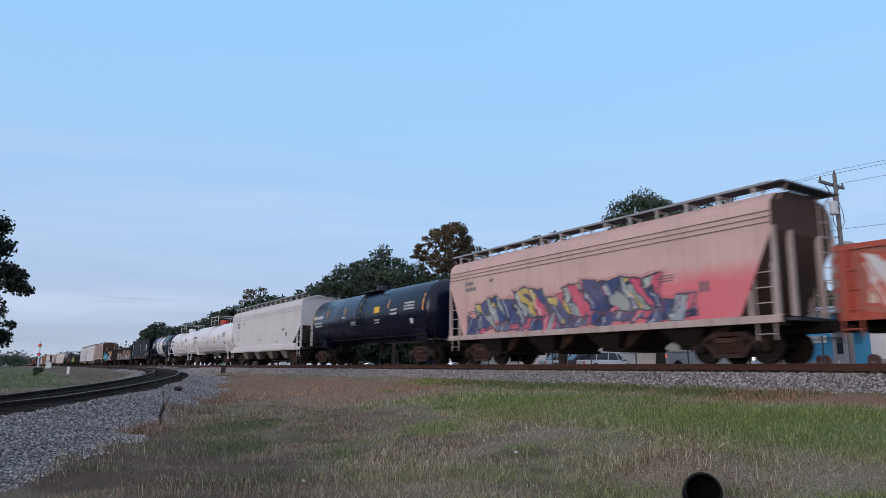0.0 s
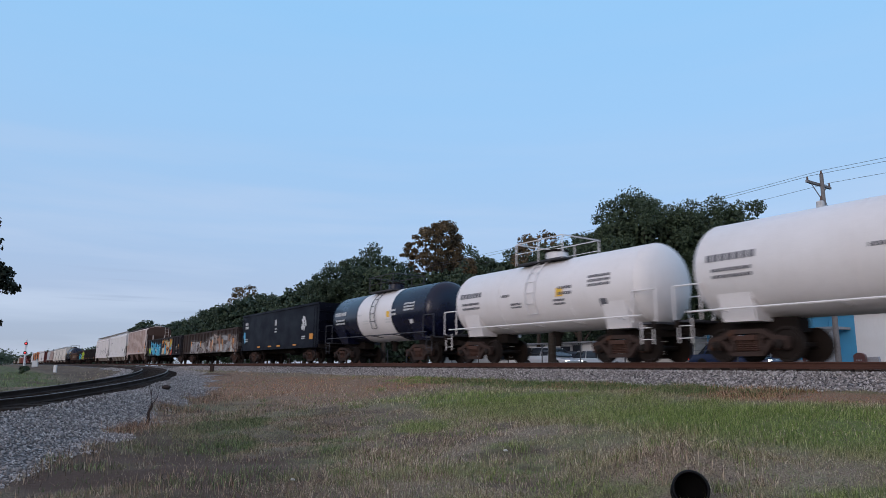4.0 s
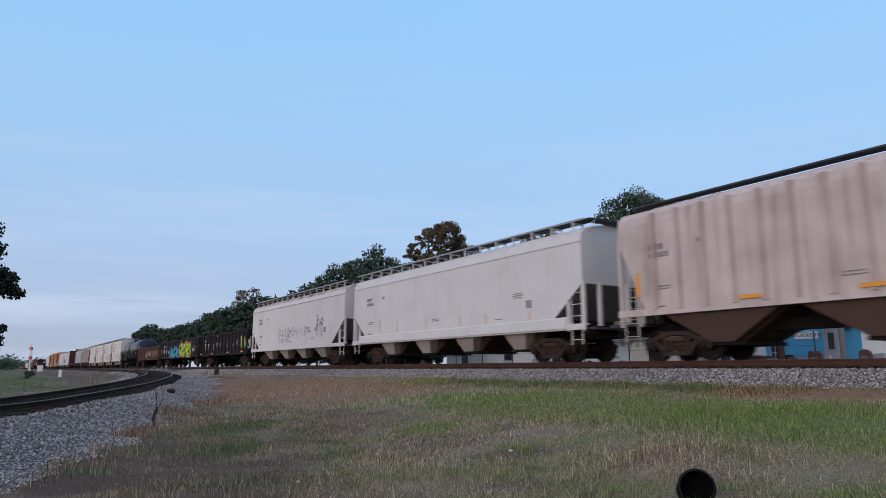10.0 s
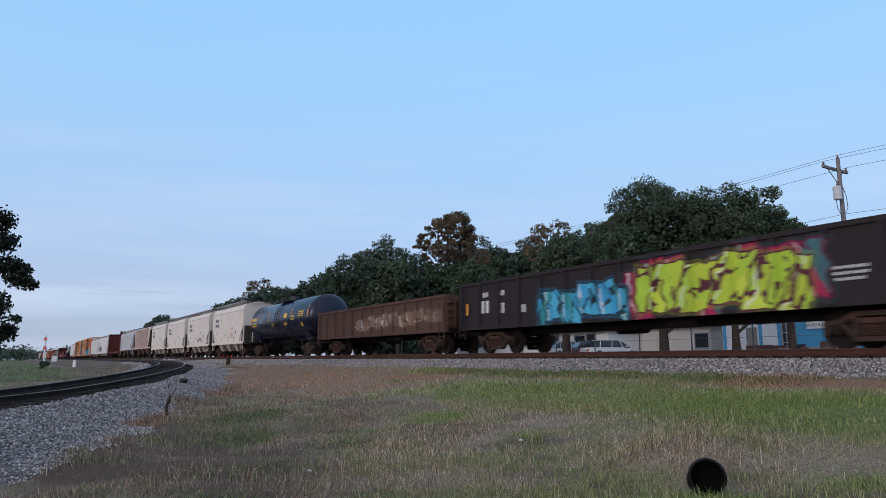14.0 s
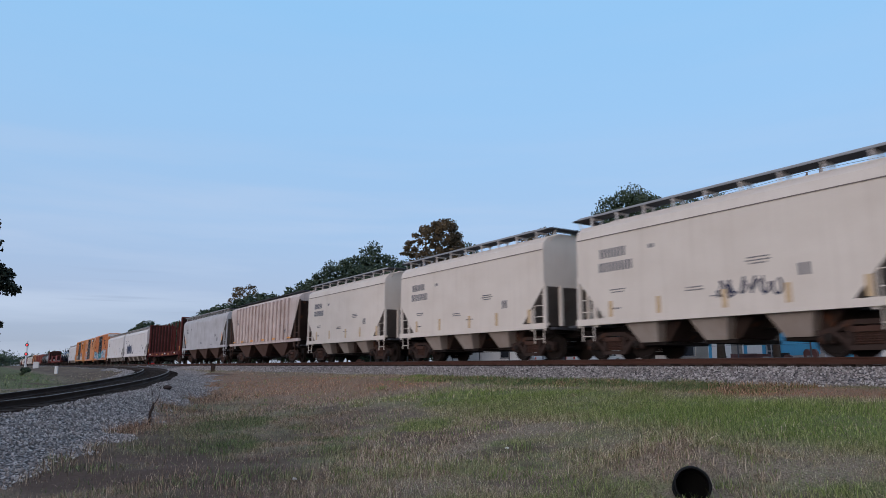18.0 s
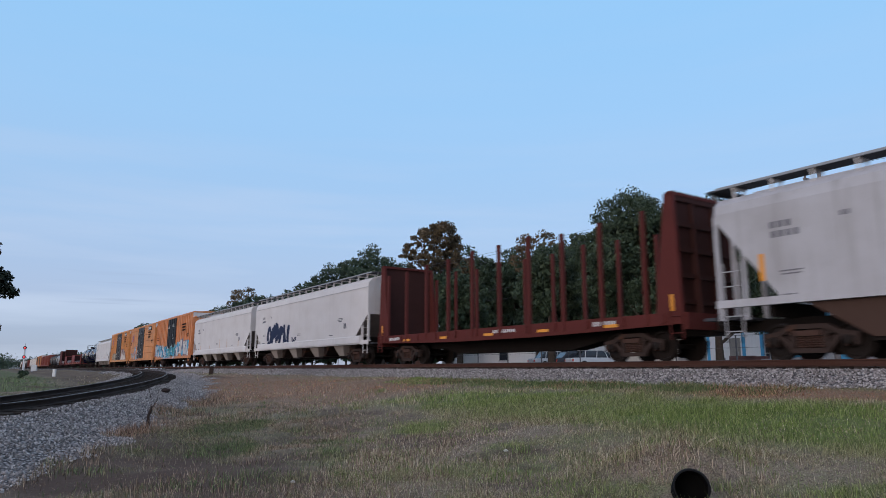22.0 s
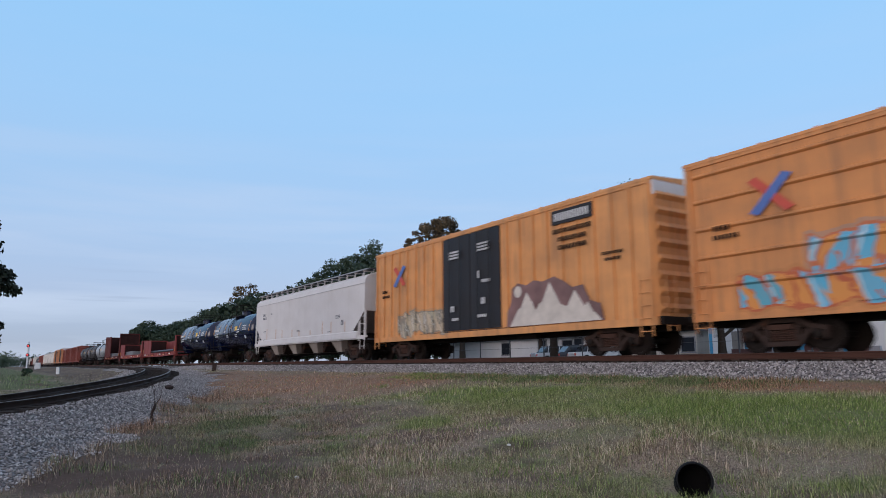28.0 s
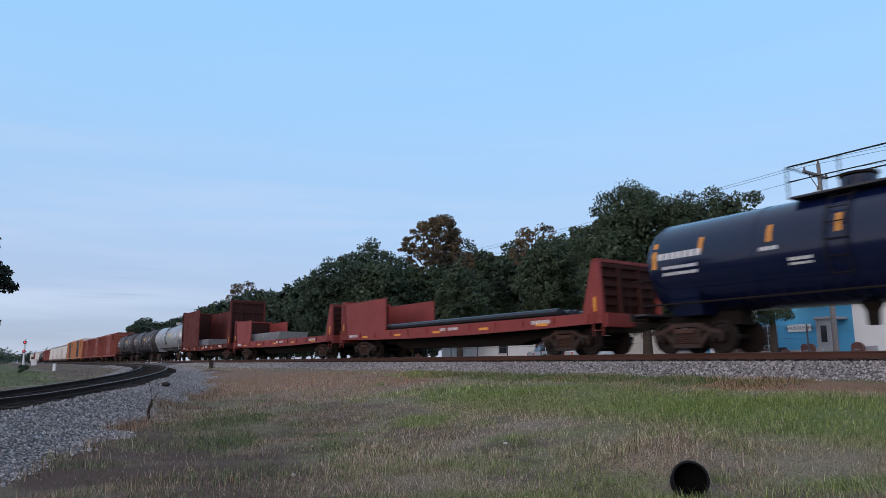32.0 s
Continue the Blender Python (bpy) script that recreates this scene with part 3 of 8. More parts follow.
M_REDMARK = plain("red_paint_mark", (0.55, 0.08, 0.05), 0.6, 0, 0.2)


def sprayed(name, base, blocks, wash=None, rough=0.6, fade=0.2, dirt=0.4):
    """Car paint with blocks of spray-can lettering; a block: x0, x1, z0, z1 on the car's side, fills, ink, letter width, slant."""
    m, n, l, b = nodes_of(name)

    def calc(op, p, q=0.0, r=0.0):
        k = n.new("ShaderNodeMath")
        k.operation = op
        for sock, v in zip(k.inputs, (p, q, r)):
            if isinstance(v, (int, float)):
                sock.default_value = v
            else:
                l.new(v, sock)
        return k.outputs[0]
    grime = (0.05, 0.040, 0.038) if max(base) < 0.14 else DIRT
    big = tex(n, l, "noise", 0.7, (1, 1, 1.4), 5)
    run = tex(n, l, "noise", 1.0, (7, 7, 0.35), 3)
    c = mix(n, l, ramp(n, l, big.outputs["Fac"], [(0.3, (0, 0, 0)), (0.75, (dirt,) * 3)]), base, grime)
    c = mix(n, l, ramp(n, l, run.outputs["Fac"], [(0.5, (0, 0, 0)), (0.75, (dirt,) * 3)]), c, grime)
    clean = c
    co, sep = n.new("ShaderNodeTexCoord"), n.new("ShaderNodeSeparateXYZ")
    l.new(co.outputs["Object"], sep.inputs[0])
    warp, wr = tex(n, l, "noise", 1.7, (1, 0.01, 1), 2), n.new("ShaderNodeSeparateColor")
    l.new(warp.outputs["Color"], wr.inputs[0])
    x = calc("ADD", sep.outputs["X"], calc("MULTIPLY", calc("SUBTRACT", wr.outputs[0], 0.5), 0.6))
    z = calc("ADD", sep.outputs["Z"], calc("MULTIPLY", calc("SUBTRACT", wr.outputs[1], 0.5), 0.5))
    if wash:
        wx0, wx1, wz, wcol = wash
        fx = ramp(n, l, calc("MULTIPLY", calc("SUBTRACT", x, wx0), 1.0 / (wx1 - wx0)), [(0.0, (0, 0, 0)), (0.4, (0.5,) * 3), (0.85, (1, 1, 1)), (1.0, (0.9,) * 3)])
        fz = ramp(n, l, calc("SUBTRACT", z, wz - 0.5), [(0.2, (1, 1, 1)), (0.8, (0, 0, 0))])
        c = mix(n, l, mix(n, l, 1.0, fx, fz, "MULTIPLY"), c, wcol)
    for k, (x0, x1, z0, z1, fills, ink, letter, slant) in enumerate(blocks):
        u = calc("ADD", calc("MULTIPLY", x, 1.0 / letter), calc("ADD", calc("MULTIPLY", z, slant), 3.7 * k + 0.2))
        idn = n.new("ShaderNodeTexWhiteNoise")
        idn.noise_dimensions = "1D"
        l.new(calc("FLOOR", u), idn.inputs["W"])
        fr = calc("FRACT", u)
        rise = calc("MULTIPLY", calc("SUBTRACT", idn.outputs["Value"], 0.5), 0.35 * (z1 - z0))
        dx = calc("SUBTRACT", calc("ABSOLUTE", calc("SUBTRACT", x, (x0 + x1) / 2)), (x1 - x0) / 2)
        dz = calc("SUBTRACT", calc("ABSOLUTE", calc("SUBTRACT", calc("SUBTRACT", z, rise), (z0 + z1) / 2)), (z1 - z0) / 2)
        edge = calc("MAXIMUM", dx, dz)
        inside = calc("LESS_THAN", edge, 0.0)
        rim = calc("GREATER_THAN", edge, -0.05)
        vec = n.new("ShaderNodeCombineXYZ")
        l.new(calc("MULTIPLY", u, 1.8), vec.inputs[0])
        l.new(calc("ADD", calc("MULTIPLY", z, 0.75), calc("MULTIPLY", u, 0.5)), vec.inputs[2])
        hole, cell = n.new("ShaderNodeTexVoronoi"), n.new("ShaderNodeTexVoronoi")
        hole.feature = "DISTANCE_TO_EDGE"
        for vor in (hole, cell):
            vor.inputs["Scale"].default_value = 1.25
            l.new(vec.outputs[0], vor.inputs["Vector"])
        hue = n.new("ShaderNodeSeparateColor")
        l.new(cell.outputs["Color"], hue.inputs[0])
        inkmask = calc("MAXIMUM", calc("MAXIMUM", rim, calc("LESS_THAN", fr, 0.07)), calc("MULTIPLY", calc("LESS_THAN", hole.outputs["Distance"], 0.06), calc("GREATER_THAN", wr.outputs[2], 0.47)))
        pick = ramp(n, l, calc("FRACT", calc("ADD", calc("MULTIPLY", idn.outputs["Value"], 0.5), hue.outputs[0])), [(i / len(fills), q) for i, q in enumerate(fills)])
        pick.node.color_ramp.interpolation = "CONSTANT"
        shine = calc("MULTIPLY", calc("LESS_THAN", calc("ABSOLUTE", calc("SUBTRACT", fr, 0.2)), 0.035), 0.6)
        fill = mix(n, l, shine, pick, (0.75, 0.75, 0.72))
        halo = calc("LESS_THAN", edge, 0.09)
        c = mix(n, l, calc("MULTIPLY", halo, 0.3), c, shade(fills[-1], 0.5))
        c = mix(n, l, inside, c, mix(n, l, inkmask, fill, ink))
    l.new(mix(n, l, ramp(n, l, big.outputs["Fac"], [(0.35, (0, 0, 0)), (0.7, (fade,) * 3)]), c, clean), b.inputs["Base Color"])
    b.inputs["Roughness"].default_value = rough
    if max(base) < 0.14:
        b.inputs["Specular IOR Level"].default_value = 0.15
    bump(n, l, b, big.outputs["Fac"], 0.15, 0.02)
    return m


# ---- trucks, couplers and other shared pieces ----
def piece(name, bm, material, soft=False):
    me = bpy.data.meshes.new(name)
    bmesh.ops.recalc_face_normals(bm, faces=bm.faces)
    bm.to_mesh(me)
    bm.free()
    me.materials.append(material)
    if soft:
        for p in me.polygons:
            p.use_smooth = True
        me.set_sharp_from_angle(angle=radians(35))
    return me


def side_frame_mesh():
    bm = bmesh.new()
    top = [(-1.16, 0.52), (-1.16, 0.63), (-0.74, 0.70), (-0.46, 0.86), (0.46, 0.86), (0.74, 0.70), (1.16, 0.63), (1.16, 0.52), (0.72, 0.57), (0.42, 0.74), (-0.42, 0.74), (-0.72, 0.57)]
    low = [(-0.76, 0.54), (-0.44, 0.15), (0.44, 0.15), (0.76, 0.54), (0.64, 0.59), (0.37, 0.27), (-0.37, 0.27), (-0.64, 0.59)]
    prism(bm, top, "y", -0.10, 0.10)
    prism(bm, low, "y", -0.08, 0.08)
    for s in (-1, 1):
        box(bm, s * 0.40 - 0.06, s * 0.40 + 0.06, -0.08, 0.08, 0.24, 0.76)
        prism(bm, [(s * 0.76, 0.56), (s * 0.80, 0.34), (s * 0.86, 0.30), (s * 0.86, 0.56)], "y", -0.08, 0.08)
        prism(bm, [(s * 1.16, 0.56), (s * 1.12, 0.34), (s * 1.05, 0.30), (s * 1.05, 0.56)], "y", -0.08, 0.08)
        for k in (0.52, 0.66, 0.98):
            rod(bm, (s * k, -0.115, 0.63), (s * k, 0.115, 0.63), 0.03, 6)
    return piece("side_frame", bm, M_TRUCK)


def spring_mesh():
    """The nest of coil springs and the bolster end over it."""
    bm = bmesh.new()
    for x in (-0.22, 0.0, 0.22):
        lathe(bm, [(0.28 + 0.0275 * k, 0.105 if k % 2 else 0.075) for k in range(11)], "z", 9)
        for v in list(bm.verts)[-99:]:
            v.co.x += x
    box(bm, -0.30, 0.30, -0.13, 0.13, 0.57, 0.70)
    return piece("spring", bm, M_SPRING)


def wheelset_mesh():
    bm = bmesh.new()
    rod(bm, (0, -0.95, 0), (0, 0.95, 0), 0.085, 10)
    for s in (-1, 1):
        lathe(bm, [(s * 0.665, 0.40), (s * 0.665, 0.485), (s * 0.695, 0.485), (s * 0.71, 0.46), (s * 0.80, 0.455), (s * 0.80, 0.40), (s * 0.745, 0.37), (s * 0.745, 0.20), (s * 0.80, 0.13), (s * 0.80, 0.09)], "y", 24)
        lathe(bm, [(s * 0.95, 0.12), (s * 1.12, 0.12), (s * 1.15, 0.09), (s * 1.16, 0.03)], "y", 12)
    box(bm, -0.25, -0.10, 0.72, 0.765, -0.06, 0.06)
    box(bm, -0.25, -0.10, -0.765, -0.72, -0.06, 0.06)
    return piece("wheelset", bm, M_WHEEL, True)


def coupler_mesh():
    bm = bmesh.new()
    box(bm, -0.75, -0.05, -0.09, 0.09, 0.76, 0.96)
    prism(bm, [(-0.12, -0.14), (0.05, -0.16), (0.12, -0.05), (0.04, 0.02), (0.10, 0.10), (0.02, 0.16), (-0.12, 0.12)], "z", 0.70, 1.02)
    rod(bm, (-0.1, -0.3, 0.75), (0.0, -0.32, 0.42), 0.025)
    rod(bm, (-0.5, -0.3, 0.8), (-0.1, -0.3, 0.75), 0.025)
    return piece("coupler", bm, M_FRAME)


ME_SIDE, ME_SPRING, ME_WHEELS, ME_COUPLER = side_frame_mesh(), spring_mesh(), wheelset_mesh(), coupler_mesh()
ME_BOLSTER = piece("truck", boxes((-0.20, 0.20, -1.05, 1.05, 0.45, 0.70), (-0.35, 0.35, -0.45, 0.45, 0.62, 0.80), (-0.75, 0.75, -0.9, -0.8, 0.5, 0.58), (-0.75, 0.75, 0.8, 0.9, 0.5, 0.58)), M_TRUCK)
ME_BRACKET = piece("walkway_bracket", boxes((-0.03, 0.03, -0.28, 0.28, 0.06, 0.11), (-0.025, 0.025, -0.25, -0.20, -0.30, 0.08), (-0.025, 0.025, 0.20, 0.25, -0.30, 0.08)), M_GREYWHITE)
ME_REFLECT = piece("reflector", boxes((-0.30, 0.30, -0.006, 0.006, -0.05, 0.05)), M_ORANGE)
ME_TALLREFLECT = piece("reflector_strip", boxes((-0.06, 0.06, -0.006, 0.006, -0.24, 0.24)), M_ORANGE)
ME_BRAKEWHEEL = piece("brake_wheel", lathe(bmesh.new(), [(-0.03, 0.2), (-0.03, 0.28), (0.03, 0.28), (0.03, 0.2)], "x", 14), M_FRAME)
WHEELS = []


def running_gear(car, length, inset=2.7, reach=0.0):
    """Two trucks with their wheels, and a coupler at each end."""
    for s in (-1, 1):
        truck = child("truck", ME_BOLSTER, car, "rust-brown cast steel truck", pose(s * (length / 2 - inset), 0, -0.08))
        for y in (-1.02, 1.02):
            child("side_frame", ME_SIDE, truck, "", pose(0, y, 0))
            child("spring", ME_SPRING, truck, "", pose(0, y, 0))
        for x in (-0.9, 0.9):
            WHEELS.append((child("wheelset", ME_WHEELS, truck, "dull steel wheels on an axle", pose(x, 0, 0.457)), x))
        child("coupler", ME_COUPLER, car, "", pose(s * (length / 2 - 0.02), 0, 0, 0, 0, 0 if s > 0 else 180))


def ladder(car, x, y, z0, z1, material, wide=0.42, n=None, face="y"):
    """A ladder with its stiles and rungs."""
    bm = bmesh.new()
    k = n or max(2, int((z1 - z0) / 0.38))
    for s in (-wide / 2, wide / 2):
        p = (s, 0) if face == "y" else (0, s)
        rod(bm, (x + p[0], y + p[1], z0), (x + p[0], y + p[1], z1), 0.022, 5)
    for i in range(k):
        z = z0 + (z1 - z0) * (i + 0.4) / k
        p = (wide / 2, 0) if face == "y" else (0, wide / 2)
        rod(bm, (x - p[0], y - p[1], z), (x + p[0], y + p[1], z), 0.016, 5)
    return part("ladder", bm, material, car)


def bars(car, y, rows, material=None, name="stencil", label=""):
    """Lettering too small to read, as bars: centre x, centre z, width, height."""
    bm = bmesh.new()
    for x, z, w, h in rows:
        k = max(1, int(w / (h * (0.95 if h < 0.25 else 0.42))))
        step = w / k
        for i in range(k):
            box(bm, x - w / 2 + i * step, x - w / 2 + (i + 0.6) * step, y - 0.004, y + 0.01, z - h / 2, z + h / 2)
    return tagged(part(name, bm, material or M_MARK, car, label), kind="stuff")


def tag(car, y, x0, x1, z0, z1, n, width, material, seed, label, name="spray_tag"):
    """A scrawled word of n loose letters, each a few hand-drawn strokes, as flat ribbons of paint on the side."""
    rng = random.Random(seed)
    bm = bmesh.new()
    step = (x1 - x0) / n
    for i in range(n):
        cx, w2, lift = x0 + (i + 0.5) * step, step * rng.uniform(0.38, 0.52), rng.uniform(-0.12, 0.12) * (z1 - z0)
        for _ in range(rng.choice((2, 2, 3))):
            kind = rng.choice(("arc", "stem", "slash", "wave", "arc"))
            lean = rng.uniform(-0.25, 0.25)
            a0, turn = rng.uniform(0, 6.28), rng.uniform(2.2, 5.0)
            k0, k1 = rng.uniform(-1, 0.2), rng.uniform(0.3, 1)
            pts = []
            for j in range(9):
                f = j / 8
                if kind == "arc":
                    u, v = 0.8 * math.cos(a0 + turn * f), 0.8 * math.sin(a0 + turn * f)
                elif kind == "stem":
                    u, v = k0 + lean * f + 0.1 * math.sin(5 * f), -1 + 2 * f
                elif kind == "slash":
                    u, v = k0 + (k1 - k0) * f, (-0.9 + 1.8 * f) * (1 if lean > 0 else -1)
                else:
                    u, v = -1 + 2 * f, 0.5 * math.sin(a0 + 5 * f)
                pts.append(Vector((cx + u * w2, 0, (z0 + z1) / 2 + lift + v * (z1 - z0) / 2)))
            last = None
            wd = width * rng.uniform(0.7, 1.3)
            yy = y - 0.001 * rng.random()
            for p, q in zip(pts, pts[1:] + [pts[-1] * 2 - pts[-2]]):
                d = (q - p).normalized()
                o = Vector((-d.z, 0, d.x)) * wd / 2
                row = (bm.verts.new((p.x - o.x, yy, p.z - o.z)), bm.verts.new((p.x + o.x, yy, p.z + o.z)))
                if last:
                    bm.faces.new((last[0], last[1], row[1], row[0]))
                last = row
    return tagged(part(name, bm, material, car, label), kind="stuff")


def reflectors(car, y, z, xs, tall=False):
    for x in xs:
        child("reflector", ME_TALLREFLECT if tall else ME_REFLECT, car, "orange-yellow reflective strip", pose(x, y, z))


CARS = []


def place(car, k):
    """Give the car its place in the train."""
    CARS.append((car, (COUPLINGS[k] + COUPLINGS[k + 1]) / 2))
    return car


def loft(bm, stations):
    """Closed cross-sections joined one to the next, along x."""
    rings = [[bm.verts.new((x, y, z)) for y, z in sec] for x, sec in stations]
    n = len(rings[0])
    for r, s in zip(rings, rings[1:]):
        for i in range(n):
            bm.faces.new((r[i], r[(i + 1) % n], s[(i + 1) % n], s[i]))
    bm.faces.new(rings[0])
    bm.faces.new(rings[-1][::-1])
    return bm


def covered_hopper(k, label, side, top=4.62, bays=4, ribs=0, bay_mat=None, sill=1.12, walkway=True, end_mat=None, marks=M_DARKMARK, dots=(), mid=2.55, slope=None, bay_trim=0.2, roof_mat=None, inset=0.62, seams=1, seam_mat=None, skirt=False, stains=0):
    """A covered hopper: body with sloped ends, hatch, walkways, outlet bays, ladders and platforms."""
    length = COUPLINGS[k + 1] - COUPLINGS[k]
    car = tagged(new("covered_hopper"), label, "hopper car", "freight train")
    hb = length / 2 - inset
    slope = slope or min(1.75, hb * 0.24)
    eave, w = top - 0.38, 1.52

    def sec(zb, k=1.0):
        s = [(-w, zb), (-w, eave - 0.25), (-w + 0.05, eave), (-w + 0.26, eave + 0.2), (-0.55, top), (0.55, top), (w - 0.26, eave + 0.2), (w - 0.05, eave), (w, eave - 0.25), (w, zb)]
        return s
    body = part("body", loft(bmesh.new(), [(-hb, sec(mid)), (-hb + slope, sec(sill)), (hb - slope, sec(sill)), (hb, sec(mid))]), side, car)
    # downward faces take a darker material, shade put into their colour
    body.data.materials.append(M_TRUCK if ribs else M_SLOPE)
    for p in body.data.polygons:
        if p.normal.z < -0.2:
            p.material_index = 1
    if (end_mat is M_TANRIB or side is M_TAN) and mid < 3.9:
        body.data.materials.append(M_BAYBROWN)
        for p in body.data.polygons:
            if abs(p.normal.x) > 0.9:
                p.material_index = 2
    if roof_mat:
        body.data.materials.append(roof_mat)
        for p in body.data.polygons:
            if p.normal.z > 0.3:
                p.material_index = 2
    for i in range(0 if ribs else seams):
        z = eave - 0.28 - 0.15 * i
        for y in (-w, w):
            part("roof_seam", boxes((-hb + 0.02, hb - 0.02, y - 0.02, y + 0.02, z - 0.012, z + 0.012)), seam_mat or M_SEAM, body)
    for s in (-1, 1):
        part("side_sill", boxes((-hb - 0.1, hb + 0.1, s * 1.46 - 0.07, s * 1.46 + 0.09, sill - 0.16, sill + 0.04)), side if end_mat is M_BAYBROWN else end_mat or side, car)
        if skirt:
            bm = bmesh.new()
            prism(bm, [(s * 1.5, sill - 0.10), (s * 1.60, sill - 0.10), (s * 1.58, sill + 0.24), (s * 1.5, sill + 0.30)], "x", -hb + slope * 0.45, hb - slope * 0.45)
            part("side_skirt", bm, side, car)
        if ribs:
            for i in range(ribs):
                x = -hb + slope + (2 * hb - 2 * slope) * (i + 0.5) / ribs
                part("side_post", boxes((x - 0.06, x + 0.06, s * w - 0.05, s * w + 0.09, sill, eave + 0.02) if s > 0 else (x - 0.06, x + 0.06, -w - 0.09, -w + 0.05, sill, eave + 0.02)), M_TANRIB if side is M_TAN else M_GREYRIB, body)
    part("hatch", boxes((-hb + 0.5, hb - 0.5, -0.32, 0.32, top - 0.02, top + 0.12)), side, car)
    if not walkway:
        for s in (-1, 1):
            part("running_board", boxes((-hb + 0.3, hb, s * 1.0 - 0.2, s * 1.0 + 0.2, top + 0.0, top + 0.045)), M_GRATE, car, "dark roof walkway")
    if walkway:
        for s in (-1, 1):
            board = part("running_board", boxes((-hb, hb, s * 1.08 - 0.26, s * 1.08 + 0.26, top + 0.09, top + 0.14)), M_GRATE, car, "galvanised roof walkway")
            part("edge_angle", boxes((-hb, hb, s * 1.36 - 0.02, s * 1.36 + 0.02, top + 0.10, top + 0.165)), M_GALV, board)
            nb = int(2 * hb / 1.05)
            for i in range(nb):
                child("walkway_bracket", ME_BRACKET, car, "", pose(-hb + 2 * hb * (i + 0.5) / nb, s * 1.08, top - 0.02))
    em = end_mat or side
    for s in (-1, 1):
        x = s * hb
        if walkway:
            part("end_walkway", boxes((min(x - s * 0.15, x + s * 0.32), max(x - s * 0.15, x + s * 0.32), -1.34, 1.34, top + 0.085, top + 0.135)), M_GRATE, car, "galvanised walkway across the roof end")
            for y in (-1.1, 1.1):
                part("end_bracket", rod(bmesh.new(), (x, y, top - 0.3), (x + s * 0.28, y, top + 0.09), 0.02, 5), em, car)
        part("end_platform", boxes((x - 0.6, x + 0.45, -1.4, 1.4, 0.98, 1.06)), M_GRATE, car)
        part("end_sill", boxes((x + s * 0.05 - 0.1, x + s * 0.05 + 0.1, -1.5, 1.5, 0.86, 1.12)), M_FRAME, car)
        for y in (-1.46, 1.46):
            part("corner_post", boxes((x - 0.05, x + 0.05, y - 0.05, y + 0.05, 0.95, mid + 0.1)), em, car)
            part("inner_post", boxes((x - s * 0.75 - 0.04, x - s * 0.75 + 0.04, y - 0.04, y + 0.04, 0.95, mid - 0.5)), em, car)
            ladder(car, x - s * 0.36, y, 0.5, 2.5, em, 0.5)
        for y in (-0.7, 0.7):
            part("end_brace", boxes((x - 0.06, x + 0.06, y - 0.06, y + 0.06, 1.0, mid + 0.05)), em, car)
        ladder(car, x + s * 0.06, 0.95, 1.1, top, em, 0.42, face="x")
        part("slope_sheet_brace", boxes((x - s * 1.3 - 0.06, x - s * 1.3 + 0.06, -1.3, 1.3, 1.0, 1.4)), M_FRAME, car)
    child("brake_wheel", ME_BRAKEWHEEL, car, "", pose(-hb - 0.1, -0.5, 2.0))
    part("centre_sill", boxes((-length / 2 + 0.5, length / 2 - 0.5, -0.28, 0.28, 0.72, 1.02)), M_FRAME, car)
    bm_mat = bay_mat or side
    inner = 2 * (hb - slope)
    first = -hb + slope + 0.3
    pitch = (inner - 0.6) / bays
    for i in range(bays):
        xa, xb = first + i * pitch, first + (i + 1) * pitch
        xc, bw = (xa + xb) / 2, min(0.42, pitch * 0.2)
        trim = 0.0 if ribs else pitch * bay_trim
        # slope sheets across the car, coloured dark for shade; pale side sheet before them
        inner_sheet = part("slope_sheet", loft(bmesh.new(), [(xa, [(-1.05, sill - 0.02), (1.05, sill - 0.02), (1.0, sill), (-1.0, sill)]),
                                                             (xc - bw, [(-0.8, 0.45), (0.8, 0.45), (1.0, sill), (-1.0, sill)]),
                                                             (xc + bw, [(-0.8, 0.45), (0.8, 0.45), (1.0, sill), (-1.0, sill)]),
                                                             (xb, [(-1.05, sill - 0.02), (1.05, sill - 0.02), (1.0, sill), (-1.0, sill)])]), M_TRUCK, car)
        xa, xb = (xc - 0.85, xc + 0.75) if skirt else (xa + trim * 0.6, xb - trim * 1.3)
        bm = bmesh.new()
        loft(bm, [(xa + 0.05, [(-1.45, sill - 0.02), (1.45, sill - 0.02), (1.4, sill), (-1.4, sill)]),
                  (xc - bw, [(-1.12, 0.42), (1.12, 0.42), (1.4, sill), (-1.4, sill)]),
                  (xc + bw * 0.6, [(-1.12, 0.42), (1.12, 0.42), (1.4, sill), (-1.4, sill)]),
                  (max(xb, xc + bw * 0.8) - 0.05, [(-1.45, sill - 0.02), (1.45, sill - 0.02), (1.4, sill), (-1.4, sill)])])
        bay = part("outlet_bay", bm, bm_mat, car)
        part("outlet_gate", boxes((xc - bw - 0.08, xc + bw + 0.08, -1.05, 1.05, 0.33, 0.43)), M_FRAME, bay)
    x0 = -hb + slope * 0.55
    big = 1.0 if side is M_CREAM else 0.55
